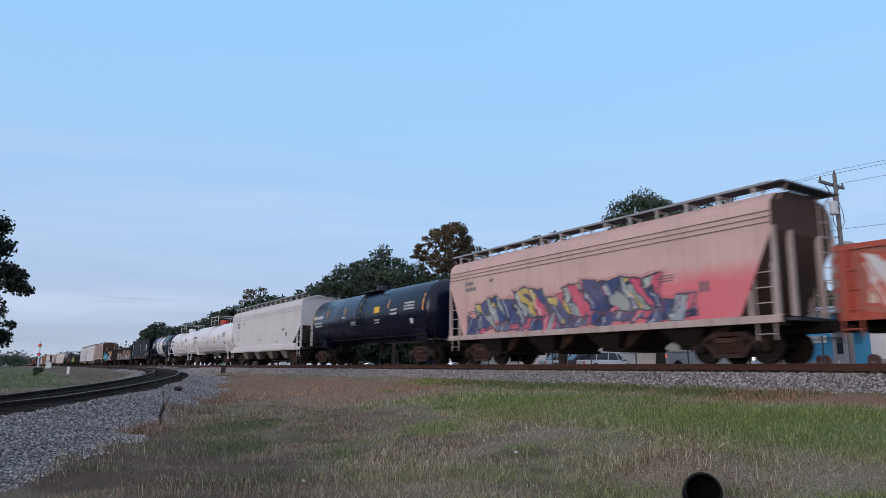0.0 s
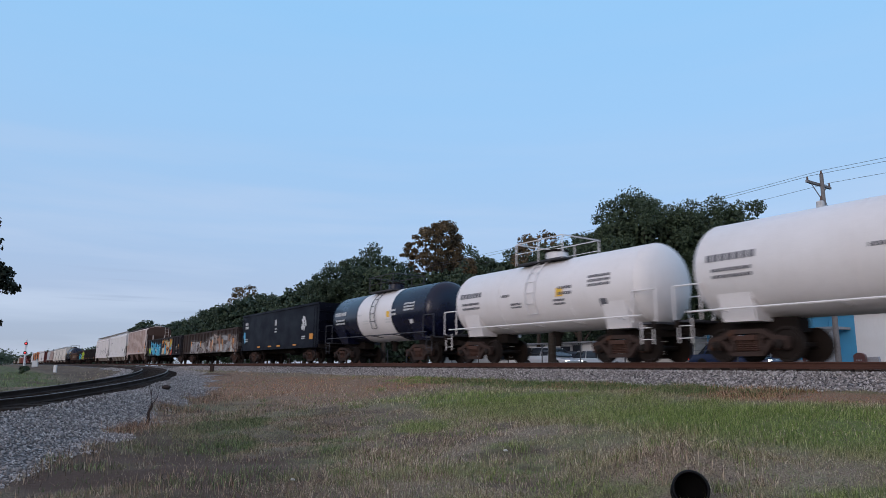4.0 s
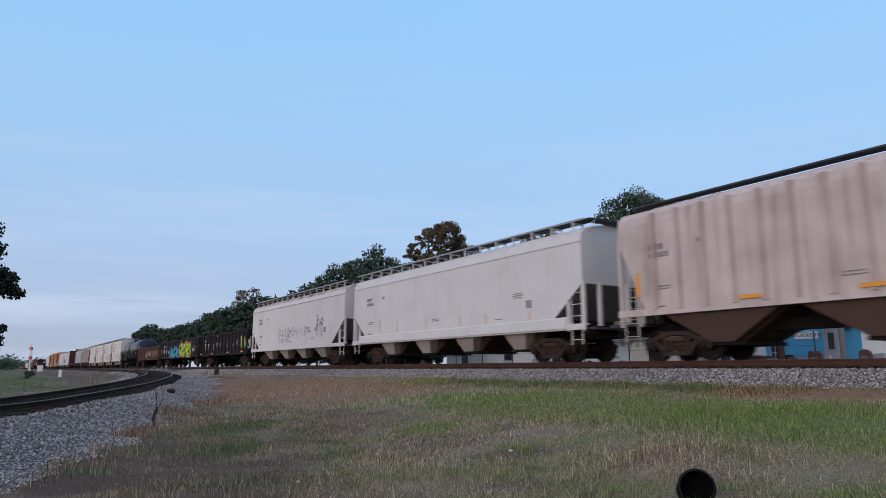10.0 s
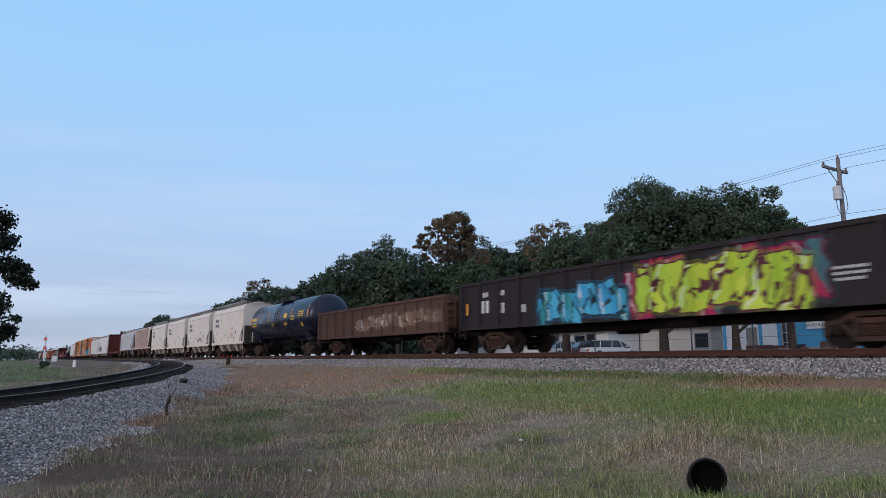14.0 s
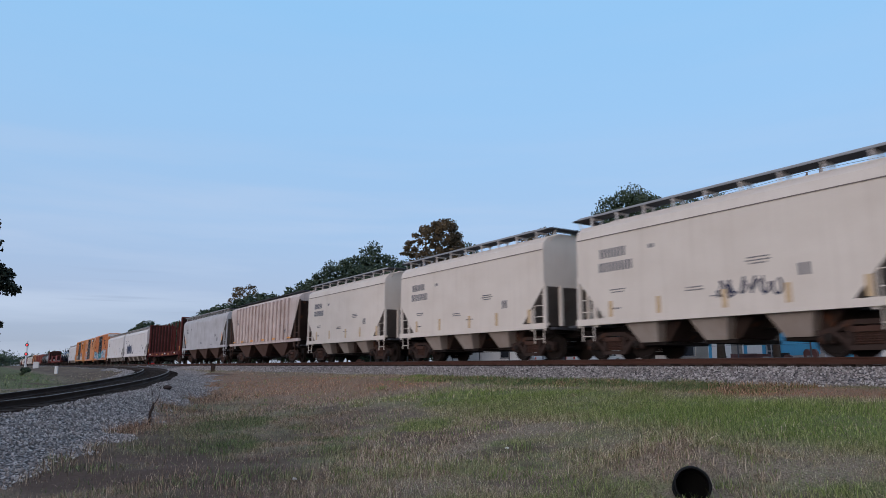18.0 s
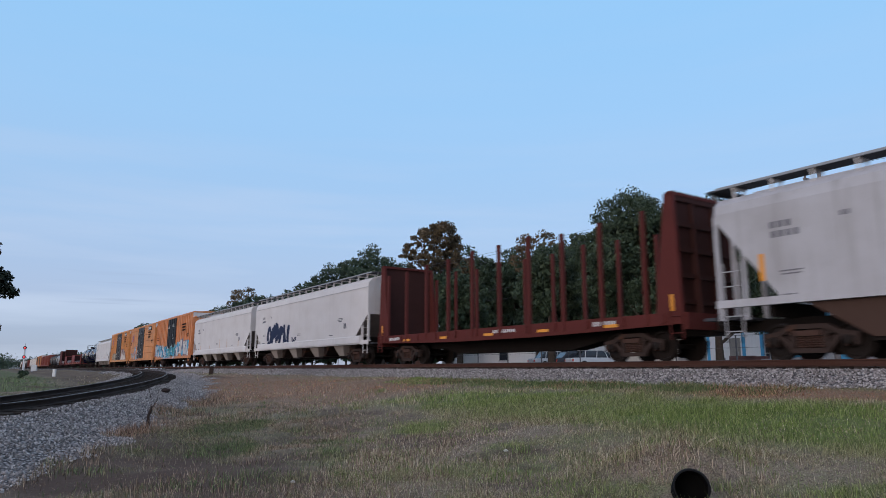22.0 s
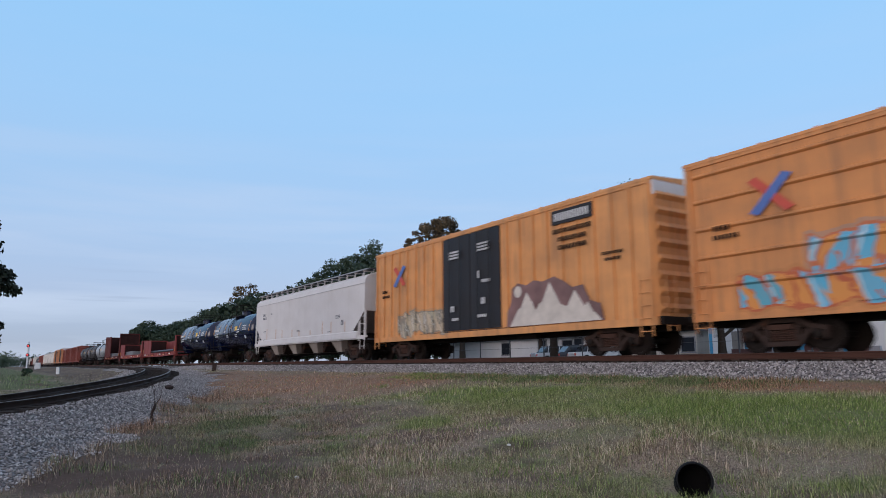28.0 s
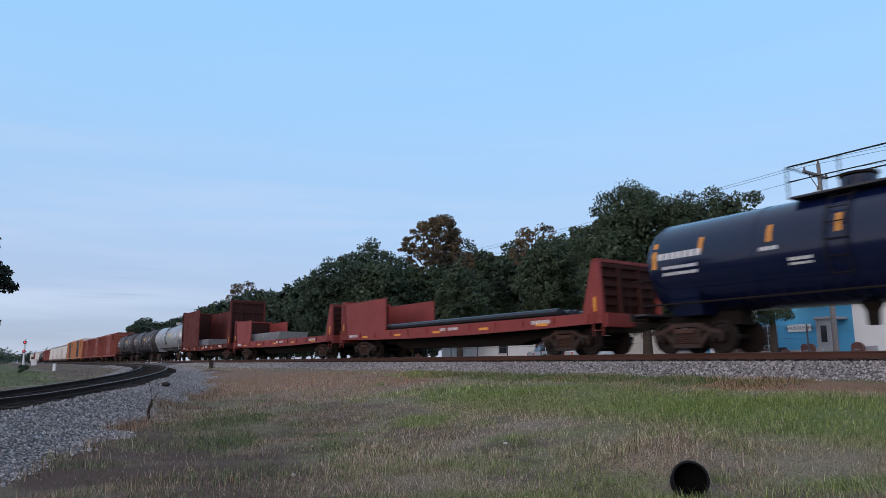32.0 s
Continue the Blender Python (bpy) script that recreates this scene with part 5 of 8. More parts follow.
def bulkhead_flat(k, label, side, wall=4.8, stakes=0, deck=1.25, low=False, load=None, panel=0.0):
    """A flat car with an upright bulkhead at each end, stakes or a low load between."""
    length = COUPLINGS[k + 1] - COUPLINGS[k]
    car = tagged(new("bulkhead_flatcar"), label, "flat car", "freight train")
    hb, w = length / 2 - 0.6, 1.42
    part("deck", boxes((-hb, hb, -w, w, deck - 0.10, deck)), M_TIE, car, "worn timber deck")
    for s in (-1, 1):
        bm = bmesh.new()
        prism(bm, [(-hb, deck + 0.02), (hb, deck + 0.02), (hb, deck - 0.32), (hb - 3.2, deck - 0.40), (2.5, deck - 0.46), (-2.5, deck - 0.46), (-hb + 3.2, deck - 0.40), (-hb, deck - 0.32)], "y", s * w - 0.05, s * w + 0.05)
        part("side_sill", bm, side, car)
        for i in range(12):
            x = -hb + 0.7 + (2 * hb - 1.4) * i / 11
            part("stake_pocket", boxes((x - 0.07, x + 0.07, s * (w + 0.05) - 0.05, s * (w + 0.05) + 0.05, deck - 0.28, deck - 0.02)), side, car)
    for s in (-1, 1):
        x = s * (hb - 0.28)
        head = part("bulkhead", boxes((x - 0.04, x + 0.04, -w, w, deck, wall)), M_HEAD, car, "red end wall darkened in colour for shade")
        for y in (-w, -0.5, 0.5, w):
            bm = bmesh.new()
            prism(bm, [(x + s * 0.04, deck), (x + s * 0.04, wall), (x + s * 0.12, wall), (x + s * 0.27, deck)] if abs(y) < 1 else [(x - s * 0.65, deck), (x - s * 0.16, wall), (x + s * 0.14, wall), (x + s * 0.27, deck)], "y", y - 0.06, y + 0.06)
            part("bulkhead_rib", bm, side if abs(y) > 1 else M_HEAD, head)
        for i in range(5):
            z = deck + 0.35 + (wall - deck - 0.5) * i / 4
            part("bulkhead_beam", boxes((min(x + s * 0.03, x + s * 0.13), max(x + s * 0.03, x + s * 0.13), -w + 0.07, w - 0.07, z - 0.07, z + 0.07)), M_HEAD, head)
        part("top_rail", boxes((x - 0.1, x + 0.14, -w - 0.06, w + 0.06, wall - 0.06, wall + 0.05)), side, head)
        ladder(car, s * (hb - 0.2), -w - 0.1, 0.5, deck + 0.2, side, 0.42)
        child("reflector", ME_TALLREFLECT, car, "orange-yellow reflective strip", pose(s * (hb - 0.35), -w - 0.07, deck + 0.3))
        part("end_sill", boxes((s * (hb + 0.02) - 0.1, s * (hb + 0.02) + 0.1, -1.45, 1.45, 0.8, deck)), side, car)
    if panel:
        part("side_panel", boxes((-hb, -hb + panel, -w - 0.06, -w + 0.02, deck, wall - 0.1)), side, car)
        part("side_panel", boxes((-hb, -hb + panel, w - 0.02, w + 0.06, deck, wall - 0.1)), side, car)
    rng = random.Random(k)
    for i in range(stakes):
        x = -hb + panel + 0.9 + (2 * hb - panel - 2.2) * i / max(1, stakes - 1)
        for y in (-w - 0.02, w + 0.02):
            part("stake", boxes((x - 0.06, x + 0.06, y - 0.06, y + 0.06, deck - 0.3, wall - 0.25 - 0.3 * rng.random())), side, car)
    bm = bmesh.new()
    prism(bm, [(-length / 2 + 0.5, deck - 0.1), (-length / 2 + 0.5, 0.66), (-hb + 4.2, 0.62), (-hb + 5.6, 0.36), (hb - 5.6, 0.36), (hb - 4.2, 0.62), (length / 2 - 0.5, 0.66), (length / 2 - 0.5, deck - 0.1)], "y", -0.38, 0.38)
    part("centre_sill", bm, M_FRAME, car, "dark fish-bellied centre sill")
    bars(car, -w - 0.054, [(-hb + 1.6, deck - 0.16, 1.0, 0.14), (1.0, deck - 0.16, 1.4, 0.12), (hb - 3.0, deck - 0.16, 1.0, 0.14)], M_MARK)
    reflectors(car, -w - 0.056, deck - 0.25, [-hb * 0.7, -hb * 0.35, 0, hb * 0.35, hb * 0.7])
    rng = random.Random(k)
    if load == "pipes":
        for layer in range(1):
            for i in range(9 - layer):
                y = -1.15 + 0.28 * (i + 0.5 * layer)
                xa = -hb + 1.2 + rng.uniform(0, 0.8)
                xb = hb - 2.2 - rng.uniform(0, 0.8)
                part("steel_pipe", rod(bmesh.new(), (xa, y, deck + 0.19 + 0.24 * layer), (xb, y, deck + 0.19 + 0.24 * layer), 0.13, 8), M_PIPE, car, "dark steel pipe lying on the deck")
    if load == "plates":
        for i in range(16):
            x = -hb + 2.6 + 0.42 * i
            bm = bmesh.new()
            prism(bm, [(x, deck), (x + 0.45, deck + 0.62), (x + 0.53, deck + 0.62), (x + 0.08, deck)], "y", -1.1, 1.1)
            part("steel_plate", bm, M_RIBGREY, car, "pale steel plate leaning on the next")
    running_gear(car, length, 2.8)
    return place(car, k)


# ---- the train, from the front ----
COUPLINGS = [-22.0, -3.8, 13.2, 29.8, 47.9, 63.7, 76.0, 88.8, 105.1, 125.0, 144.9, 161.8, 180.7, 198.8, 214.8, 234.5, 250.8, 266.4, 278.6, 290.2, 302.2, 314.0, 330.8, 348.0, 367.5, 387.2, 406.0, 424.9, 444.0, 463.2, 482.7, 495.9, 509.4, 530.4, 550.9, 569.7, 584.7, 599.7, 614.7, 631.7, 648.7, 665.7, 684.7, 703.7, 720.7, 737.7, 754.7, 771.7, 790.7, 809.7, 824.7, 839.7, 856.7, 873.7, 892.7, 911.7, 928.7, 945.7]
SPEED, SLOWING = 15.88, 0.00075
YEL, CYA, LIM, ORA, PNK, NAV, WHT, TEA = (0.55, 0.42, 0.10), (0.08, 0.42, 0.62), (0.42, 0.60, 0.06), (0.65, 0.26, 0.06), (0.60, 0.10, 0.16), (0.03, 0.06, 0.18), (0.62, 0.62, 0.62), (0.05, 0.30, 0.34)


def last_of_kind(base, k):
    """Another car like base further down the train."""
    car = copy_thing(base, Matrix.Identity(4))
    for o in car.children_recursive:
        if o.name.startswith("wheelset"):
            WHEELS.append((o, o.matrix_basis.translation.x))
    return place(car, k)


DOTS5 = (0.10, 0.30, 0.5, 0.7, 0.92)
gondola(0, "red and white gondola with flaking painted panels", sprayed("red_white_panels", (0.45, 0.07, 0.04), [(-8, 8, 1.1, 2.4, [WHT, (0.5, 0.1, 0.06), (0.6, 0.5, 0.4)], (0.4, 0.08, 0.05), 1.4, 0.3)]), 2.62, 15)
covered_hopper(1, "dusty pinkish-cream covered hopper with large sprayed lettering", sprayed("pink_cream_lettered", (0.68, 0.46, 0.41), [(-6.2, 5.2, 1.15, 1.9, [NAV, (0.10, 0.14, 0.22), NAV, (0.30, 0.36, 0.40), PNK], (0.02, 0.03, 0.07), 0.7, -0.9), (-5.6, 4.0, 1.5, 2.6, [NAV, YEL, NAV, (0.30, 0.36, 0.34), PNK], (0.02, 0.03, 0.07), 0.9, 0.6)], (-8.0, 8.0, 2.45, (0.72, 0.14, 0.18)), 0.65, 0.2, 0.18), 4.5, 4, bay_mat=M_FRAME, sill=1.1, walkway=True, end_mat=M_TANRIB, mid=3.35, slope=1.05, inset=0.95, seams=3)
tank_car(2, "glossy black tank car with orange strips and white stencils", M_TANKBLACK, 1.5, 2.58)
covered_hopper(3, "pale grey ribless covered hopper with a roof walkway", M_GREYWHITE, 4.57, 4, bay_mat=M_SLOPE, sill=1.1, end_mat=M_GREYWHITE, dots=DOTS5, bay_trim=0.28, seams=3, seam_mat=M_RIBGREY, inset=0.75, skirt=True)
tank_car(4, "white tank car with a red dome and white railings", M_WHITE, 1.42, 2.5, M_REDLID, M_DARKMARK, False, M_WHITE, inset=0.5)
tank_car(5, "white tank car with a railed top platform", M_WHITE, 1.36, 2.42, None, M_DARKMARK, False, M_WHITE)
tank_car(6, "black tank car with a broad white band", M_TANKBLACK, 1.36, 2.42, None, M_MARK, False, M_GRATE, band=True)
emblem_gondola = gondola(7, "tall plain black gondola with white marks and orange strips", M_BLACK, 3.62, 12, True, [(-6.6, 2.95, 0.7, 0.2), (-6.5, 2.65, 0.8, 0.2), (-6.6, 1.75, 0.8, 0.07), (-6.6, 1.6, 0.8, 0.07), (0.0, 2.75, 0.4, 0.42), (0.0, 2.3, 0.4, 0.10), (0.0, 2.1, 0.4, 0.08), (5.2, 1.6, 0.6, 0.08), (5.2, 1.48, 0.6, 0.08)], (-3.2, -0.8, 1.0, 4.0))
part("reflector", boxes((6.2, 6.75, -1.475, -1.46, 1.4, 1.75)), M_ORANGE, emblem_gondola, "square orange reflector")
lettered = gondola(8, "brown ribbed gondola covered in faded white lettering", sprayed("white_lettered_brown", (0.045, 0.032, 0.028), [(-6.6, 9.3, 0.85, 2.15, [(0.46, 0.44, 0.43), (0.34, 0.31, 0.30), (0.20, 0.17, 0.16), (0.40, 0.40, 0.42)], (0.10, 0.08, 0.075), 1.05, 0.0), (1.0, 9.3, 0.85, 2.3, [(0.42, 0.36, 0.33), (0.50, 0.49, 0.46), (0.36, 0.22, 0.16), (0.44, 0.46, 0.48)], (0.14, 0.11, 0.10), 1.05, 0.1)], None, 0.75, 0.75, 0.3), 2.82, 17, strips=(-5.8, -2.2, 2.0, 5.2, 8.4))
gondola(9, "dark gondola with blue and orange sprayed lettering", sprayed("blue_orange_lettered", (0.020, 0.017, 0.020), [(-7.6, -1.2, 1.0, 2.45, [CYA, (0.10, 0.46, 0.66), CYA], (0.02, 0.04, 0.09), 0.85, 0.35), (-8.6, -7.4, 1.05, 2.1, [LIM, LIM], (0.06, 0.05, 0.12), 0.9, 0.5), (-0.8, 4.8, 0.9, 2.5, [ORA, CYA, (0.66, 0.10, 0.06), YEL, ORA, (0.62, 0.55, 0.40)], (0.03, 0.02, 0.03), 1.1, -0.3)], None, 0.7, 0.2, 0.12), 2.85, 15, False, [(6.6, 1.75, 0.8, 0.08), (6.6, 1.6, 0.8, 0.08), (6.6, 1.45, 0.7, 0.08), (5.2, 1.1, 0.3, 0.06), (7.0, 1.1, 0.5, 0.06)], (), strips=(8.3, -8.9))
covered_hopper(10, "grey-tan ribbed covered hopper streaked with rust", M_TAN, 4.72, 3, 15, M_BAYBROWN, 1.42, False, M_TAN, M_DARKMARK, (0.3, 0.5, 0.7), 3.6, 0.95, inset=1.05)
covered_hopper(11, "pale grey ribless covered hopper with a roof walkway", M_GREYWHITE, 4.66, 4, bay_mat=M_BAYTAN, sill=1.15, dots=(), bay_trim=0.28, seam_mat=M_RIBGREY, skirt=True, stains=6)
scrawled = covered_hopper(12, "cream covered hopper with thin scrawled tags along its foot", paint("pinkish_cream_car_paint", (0.74, 0.68, 0.66), 0.55, 0, 0.2, (0.36, 0.28, 0.24)), 4.62, 4, bay_mat=M_BAYTAN, sill=1.15, roof_mat=paint("rust_streaked_roof", (0.62, 0.54, 0.49), 0.7, 0, 0.5, (0.34, 0.16, 0.09), 0.9, 0.5))
chalked = gondola(13, "dark ribbed gondola with a row of small chalky tags", sprayed("dusty_dark_brown", (0.020, 0.016, 0.017), [], None, 0.75, 0.5, 0.14), 2.82, 15, False, [(-5.9, 2.3, 0.9, 0.2), (-5.8, 1.95, 0.8, 0.2), (-5.7, 1.7, 0.5, 0.1), (-5.7, 1.55, 0.5, 0.1), (-4.6, 1.9, 0.4, 0.22), (-4.5, 1.6, 0.5, 0.1), (-5.5, 2.66, 0.5, 0.09), (-2.0, 2.66, 0.7, 0.09)], (-7.0, -3.0, 2.2, 6.2))
M_CHALK = plain("worn_chalk_paint", (0.34, 0.33, 0.33), 0.9, 0, 0.5, 4)
M_TANSTRIP = plain("faded_tan_strip", (0.55, 0.40, 0.24), 0.6, 0, 0.3, 8)
M_INK = plain("grey_black_spray_paint", (0.20, 0.185, 0.185), 0.8, 0, 0.5, 3)
M_NAVYSPRAY = plain("navy_spray_paint", (0.012, 0.02, 0.06), 0.5, 0, 0.3, 4)
M_LIMESPRAY = plain("dull_lime_spray_paint", (0.36, 0.42, 0.10), 0.7, 0, 0.4, 4)
for i, x in enumerate((-3.1, -1.85, -0.6, 1.8, 3.05, 4.25)):
    tag(chalked, -1.466, x - 0.32, x + 0.32, 1.45 + 0.1 * (i % 3), 2.0 + 0.12 * (i % 2), 2, 0.10, M_CHALK, 40 + i, "small chalky white tag")
for i, (x, z) in enumerate(((5.15, 2.75), (5.3, 2.45), (5.1, 2.2))):
    tag(emblem_gondola, -1.466, x - 0.32, x + 0.32, z - 0.2, z + 0.2, 2, 0.13, M_MARK, 3 + i, "worn round white emblem")
tag(emblem_gondola, -1.466, -7.3, -6.8, 1.45, 2.45, 1, 0.26, M_SKYMARK, 4, "small blue sprayed tag")
tag(scrawled, -1.524, -2.6, 3.4, 1.75, 2.45, 9, 0.05, M_INK, 5, "thin dark scrawled tag")
tag(scrawled, -1.524, 4.0, 5.6, 1.6, 2.9, 2, 0.10, M_INK, 8, "thin dark scrawled tag")
tag(scrawled, -1.524, -2.4, 0.2, 1.45, 1.7, 5, 0.035, M_INK, 9, "thin dark scrawled tag")
for i, x in enumerate((5.4, 6.6, 7.7)):
    tag(chalked, -1.466, x - 0.42, x + 0.42, 1.35, 2.3, 2, 0.15, M_LIMESPRAY if i < 2 else M_CHALK, 60 + i, "yellowish sprayed tag")
gondola(14, "dark gondola with yellow-green and light blue sprayed lettering", sprayed("green_blue_lettered", (0.026, 0.021, 0.023), [(0.1, 6.6, 1.0, 2.55, [(0.40, 0.03, 0.09), (0.30, 0.03, 0.08), (0.06, 0.16, 0.18)], (0.12, 0.02, 0.05), 0.8, 0.3), (-4.1, 0.3, 1.0, 2.15, [CYA, TEA, (0.05, 0.34, 0.60)], (0.02, 0.05, 0.07), 0.9, 0.2), (0.6, 6.1, 1.0, 2.45, [LIM, (0.55, 0.66, 0.08), LIM, (0.46, 0.58, 0.06)], (0.10, 0.03, 0.04), 1.1, -0.35)], None, 0.7, 0.2, 0.12), 2.85, 15, False, [(-7.4, 2.3, 0.4, 0.2), (-7.4, 1.8, 0.6, 0.5), (-6.3, 2.3, 0.4, 0.2), (-6.3, 1.7, 0.4, 0.4), (-5.0, 1.6, 0.4, 0.3), (7.0, 1.8, 0.9, 0.07), (7.0, 1.66, 0.9, 0.07), (7.0, 1.52, 0.7, 0.07), (8.6, 1.9, 0.6, 0.16)], (), strips=(8.1, -8.6))
gondola(15, "short rusted brown gondola with pale worn lettering", sprayed("rust_lettered", (0.10, 0.055, 0.042), [(-2.0, 7.2, 1.3, 2.0, [(0.30, 0.22, 0.17), (0.24, 0.16, 0.12)], (0.12, 0.07, 0.05), 0.85, 0.2)], None, 0.85, 0.8), 2.55, 13)
tank_car(16, "dark grey-black tank car with yellow lettering", M_TANKBLACK, 1.5, 2.58, None, M_YELLOWMARK)
for i, kk in enumerate((17, 18, 19, 20)):
    creamy = covered_hopper(kk, ("cream covered hopper with a raised roof walkway and dark stencils", "cream covered hopper with small faded blue tags", "cream covered hopper with a raised roof walkway and dark stencils", "cream covered hopper coupled to a rust-streaked one")[i], M_CREAM, 4.55, 3, bay_mat=M_BAYTAN, sill=1.18, end_mat=M_CREAM, inset=0.85)
    half = (COUPLINGS[kk + 1] - COUPLINGS[kk]) / 2 - 0.62
    for f in (0.16, 0.34, 0.55, 0.72, 0.9):
        part("reflector_strip", boxes((-half + 2 * half * f - 0.08, -half + 2 * half * f + 0.08, -1.53, -1.515, 1.25, 1.75)), M_TANSTRIP, creamy, "faded tan reflective strip")
    if kk == 18:
        tag(creamy, -1.524, half * 0.05, half * 0.42, 1.5, 2.0, 6, 0.06, M_NAVYSPRAY, 71, "small dark blue scrawled tag")
    if kk == 17:
        bars(creamy, -1.526, [(half * 0.3, 2.0, 1.0, 0.1), (half * 0.3, 1.82, 1.0, 0.1), (half * 0.3, 1.64, 1.0, 0.1)], M_FADERED, "striped_placard", "red striped placard")
covered_hopper(21, "grey-tan ribbed covered hopper streaked with rust", M_TAN, 4.6, 3, 16, M_BAYBROWN, 1.45, False, M_BAYBROWN, M_DARKMARK, (0.10, 0.235, 0.395, 0.56, 0.715, 0.905), 3.95, 1.4, inset=0.78)
covered_hopper(22, "faded pale grey smooth-sided covered hopper with brown outlet bays", M_RIBGREY, 4.48, 3, 0, M_BAYBROWN, 1.45, True, M_RIBGREY, M_DARKMARK, (), 3.7, 1.7, 0.0, seams=0)
bulkhead_flat(23, "maroon bulkhead flat car with tall stakes and no load", M_MAROON, 4.85, 10, 1.28)
navy_lettered = covered_hopper(24, "white covered hopper with dark blue sprayed lettering", M_GREYWHITE, 4.66, 4, bay_mat=M_BAYTAN, sill=1.15, dots=DOTS5, bay_trim=0.28, seam_mat=M_RIBGREY, skirt=True)
tag(navy_lettered, -1.524, -6.4, -1.9, 1.35, 2.75, 6, 0.34, M_NAVYSPRAY, 22, "thick dark blue sprayed lettering")
tag(navy_lettered, -1.524, -1.7, -0.8, 1.4, 1.75, 2, 0.09, M_NAVYSPRAY, 23, "thick dark blue sprayed lettering")
covered_hopper(25, "pale grey ribless covered hopper with faint rust spots", M_GREYWHITE, 4.65, 4, bay_mat=M_BAYTAN, sill=1.15, dots=(), bay_trim=0.28, seam_mat=M_RIBGREY, skirt=True, stains=5)
boxcar(26, "yellow boxcar with black doors and pale blue sprayed lettering", sprayed("yellow_blue_lettered", (0.72, 0.27, 0.10), [(-8.8, -0.5, 1.05, 2.45, [CYA, (0.35, 0.55, 0.68), CYA, WHT], (0.06, 0.16, 0.26), 1.2, 0.3), (0.0, 7.8, 1.05, 2.55, [WHT, (0.45, 0.55, 0.62), WHT, CYA], (0.12, 0.2, 0.3), 1.3, -0.3)], None, 0.6), sprayed("black_door_lettered", (0.010, 0.010, 0.013), [(-8.8, 7.8, 1.05, 2.2, [CYA, (0.35, 0.55, 0.68), TEA, (0.03, 0.05, 0.06)], (0.02, 0.03, 0.05), 1.0, 0.3)], None, 0.5, 0.1, 0.1), 5.45)
boxcar(27, "yellow boxcar with black doors, crossed emblem and blue lettering", sprayed("yellow_teal_lettered", (0.72, 0.29, 0.09), [(-7.5, -1.9, 1.0, 1.9, [CYA, (0.08, 0.36, 0.48), CYA, ORA], (0.45, 0.10, 0.04), 1.0, 0.4), (-5.6, -1.9, 1.9, 2.9, [CYA, ORA, CYA], (0.5, 0.14, 0.06), 1.1, -0.3)], None, 0.6), M_DOOR, 5.4, emblem=True, ridges=True)
boxcar(28, "yellow boxcar with black doors, crossed emblem and white tags", sprayed("yellow_white_lettered", (0.76, 0.335, 0.11), [(-6.6, -2.3, 1.05, 2.1, [(0.45, 0.40, 0.30), (0.25, 0.24, 0.2), (0.5, 0.42, 0.3)], (0.2, 0.2, 0.17), 0.6, 0.5)], None, 0.6), M_DOOR, 5.4, emblem=True, mural=True)
covered_hopper(29, "pale grey ribless covered hopper behind the yellow boxcars", M_GREYWHITE, 4.7, 4, bay_mat=M_BAYTAN, sill=1.2, dots=(), bay_trim=0.28, seam_mat=M_RIBGREY, skirt=True, stains=9)
tank_car(30, "glossy black tank car with orange strips and white stencils", M_TANKGLOSS, 1.42, 2.5)
tank_car(31, "glossy black tank car with a railed top platform", M_TANKGLOSS, 1.42, 2.5)
bulkhead_flat(32, "red bulkhead flat car carrying a low layer of dark pipes", M_REDFLAT, 3.0, 0, 1.25, load="pipes", panel=5.2)
bulkhead_flat(33, "red bulkhead flat car carrying leaning steel plates", M_REDFLAT, 3.0, 0, 1.25, load="plates", panel=4.2)
bulkhead_flat(34, "maroon bulkhead flat car with tall walls and steel plates", M_MAROON, 4.85, 0, 1.28, load="plates", panel=7.0)
tank_silver = tank_car(35, "silver-grey tank car with dark stains", paint("silver_tank_paint", (0.42, 0.44, 0.47), 0.35, 0.2, 0.5, (0.05, 0.05, 0.05)), 1.45, 2.52)
tank_dark = tank_car(36, "dull dark grey tank car", paint("grey_tank_paint", (0.06, 0.06, 0.07), 0.5, 0, 0.4), 1.45, 2.52)
last_of_kind(tank_dark, 37)
red_box = boxcar(38, "oxide red boxcar with weathered sides", M_REDBOX, M_REDBOX, 4.6)
last_of_kind(red_box, 39)
last_of_kind(red_box, 40)
yellow_box = boxcar(41, "faded yellow boxcar with black doors", M_YELLOWBOX, M_DOOR, 5.2)
last_of_kind(yellow_box, 42)
tail_hopper = covered_hopper(43, "pale covered hopper far back in the train", M_CREAM, 4.6, 4, bay_mat=M_BAYTAN)
for kk in (44, 45, 46, 51, 52, 55):
    last_of_kind(tail_hopper, kk)
for kk in (47, 48, 53):
    last_of_kind(red_box, kk)
for kk in (49, 50):
    last_of_kind(tank_dark, kk)
tail_gondola = gondola(54, "dark ribbed gondola far back in the train", M_GONDOLA, 2.8, 14)
last_of_kind(tail_gondola, 56)


# ---- trees ----
def leaf_material(name, dark, light):
    m, n, l, b = nodes_of(name)
    g = n.new("ShaderNodeNewGeometry")
    c = ramp(n, l, g.outputs["Random Per Island"], [(0.0, dark), (0.6, tuple((p + q) / 2 for p, q in zip(dark, light))), (1.0, light)])
    t = tex(n, l, "noise", 0.6, detail=3)
    l.new(mix(n, l, t.outputs["Fac"], shade(dark, 0.8), c), b.inputs["Base Color"])
    b.inputs["Roughness"].default_value = 0.6
    b.inputs["Specular IOR Level"].default_value = 0.25
    return m


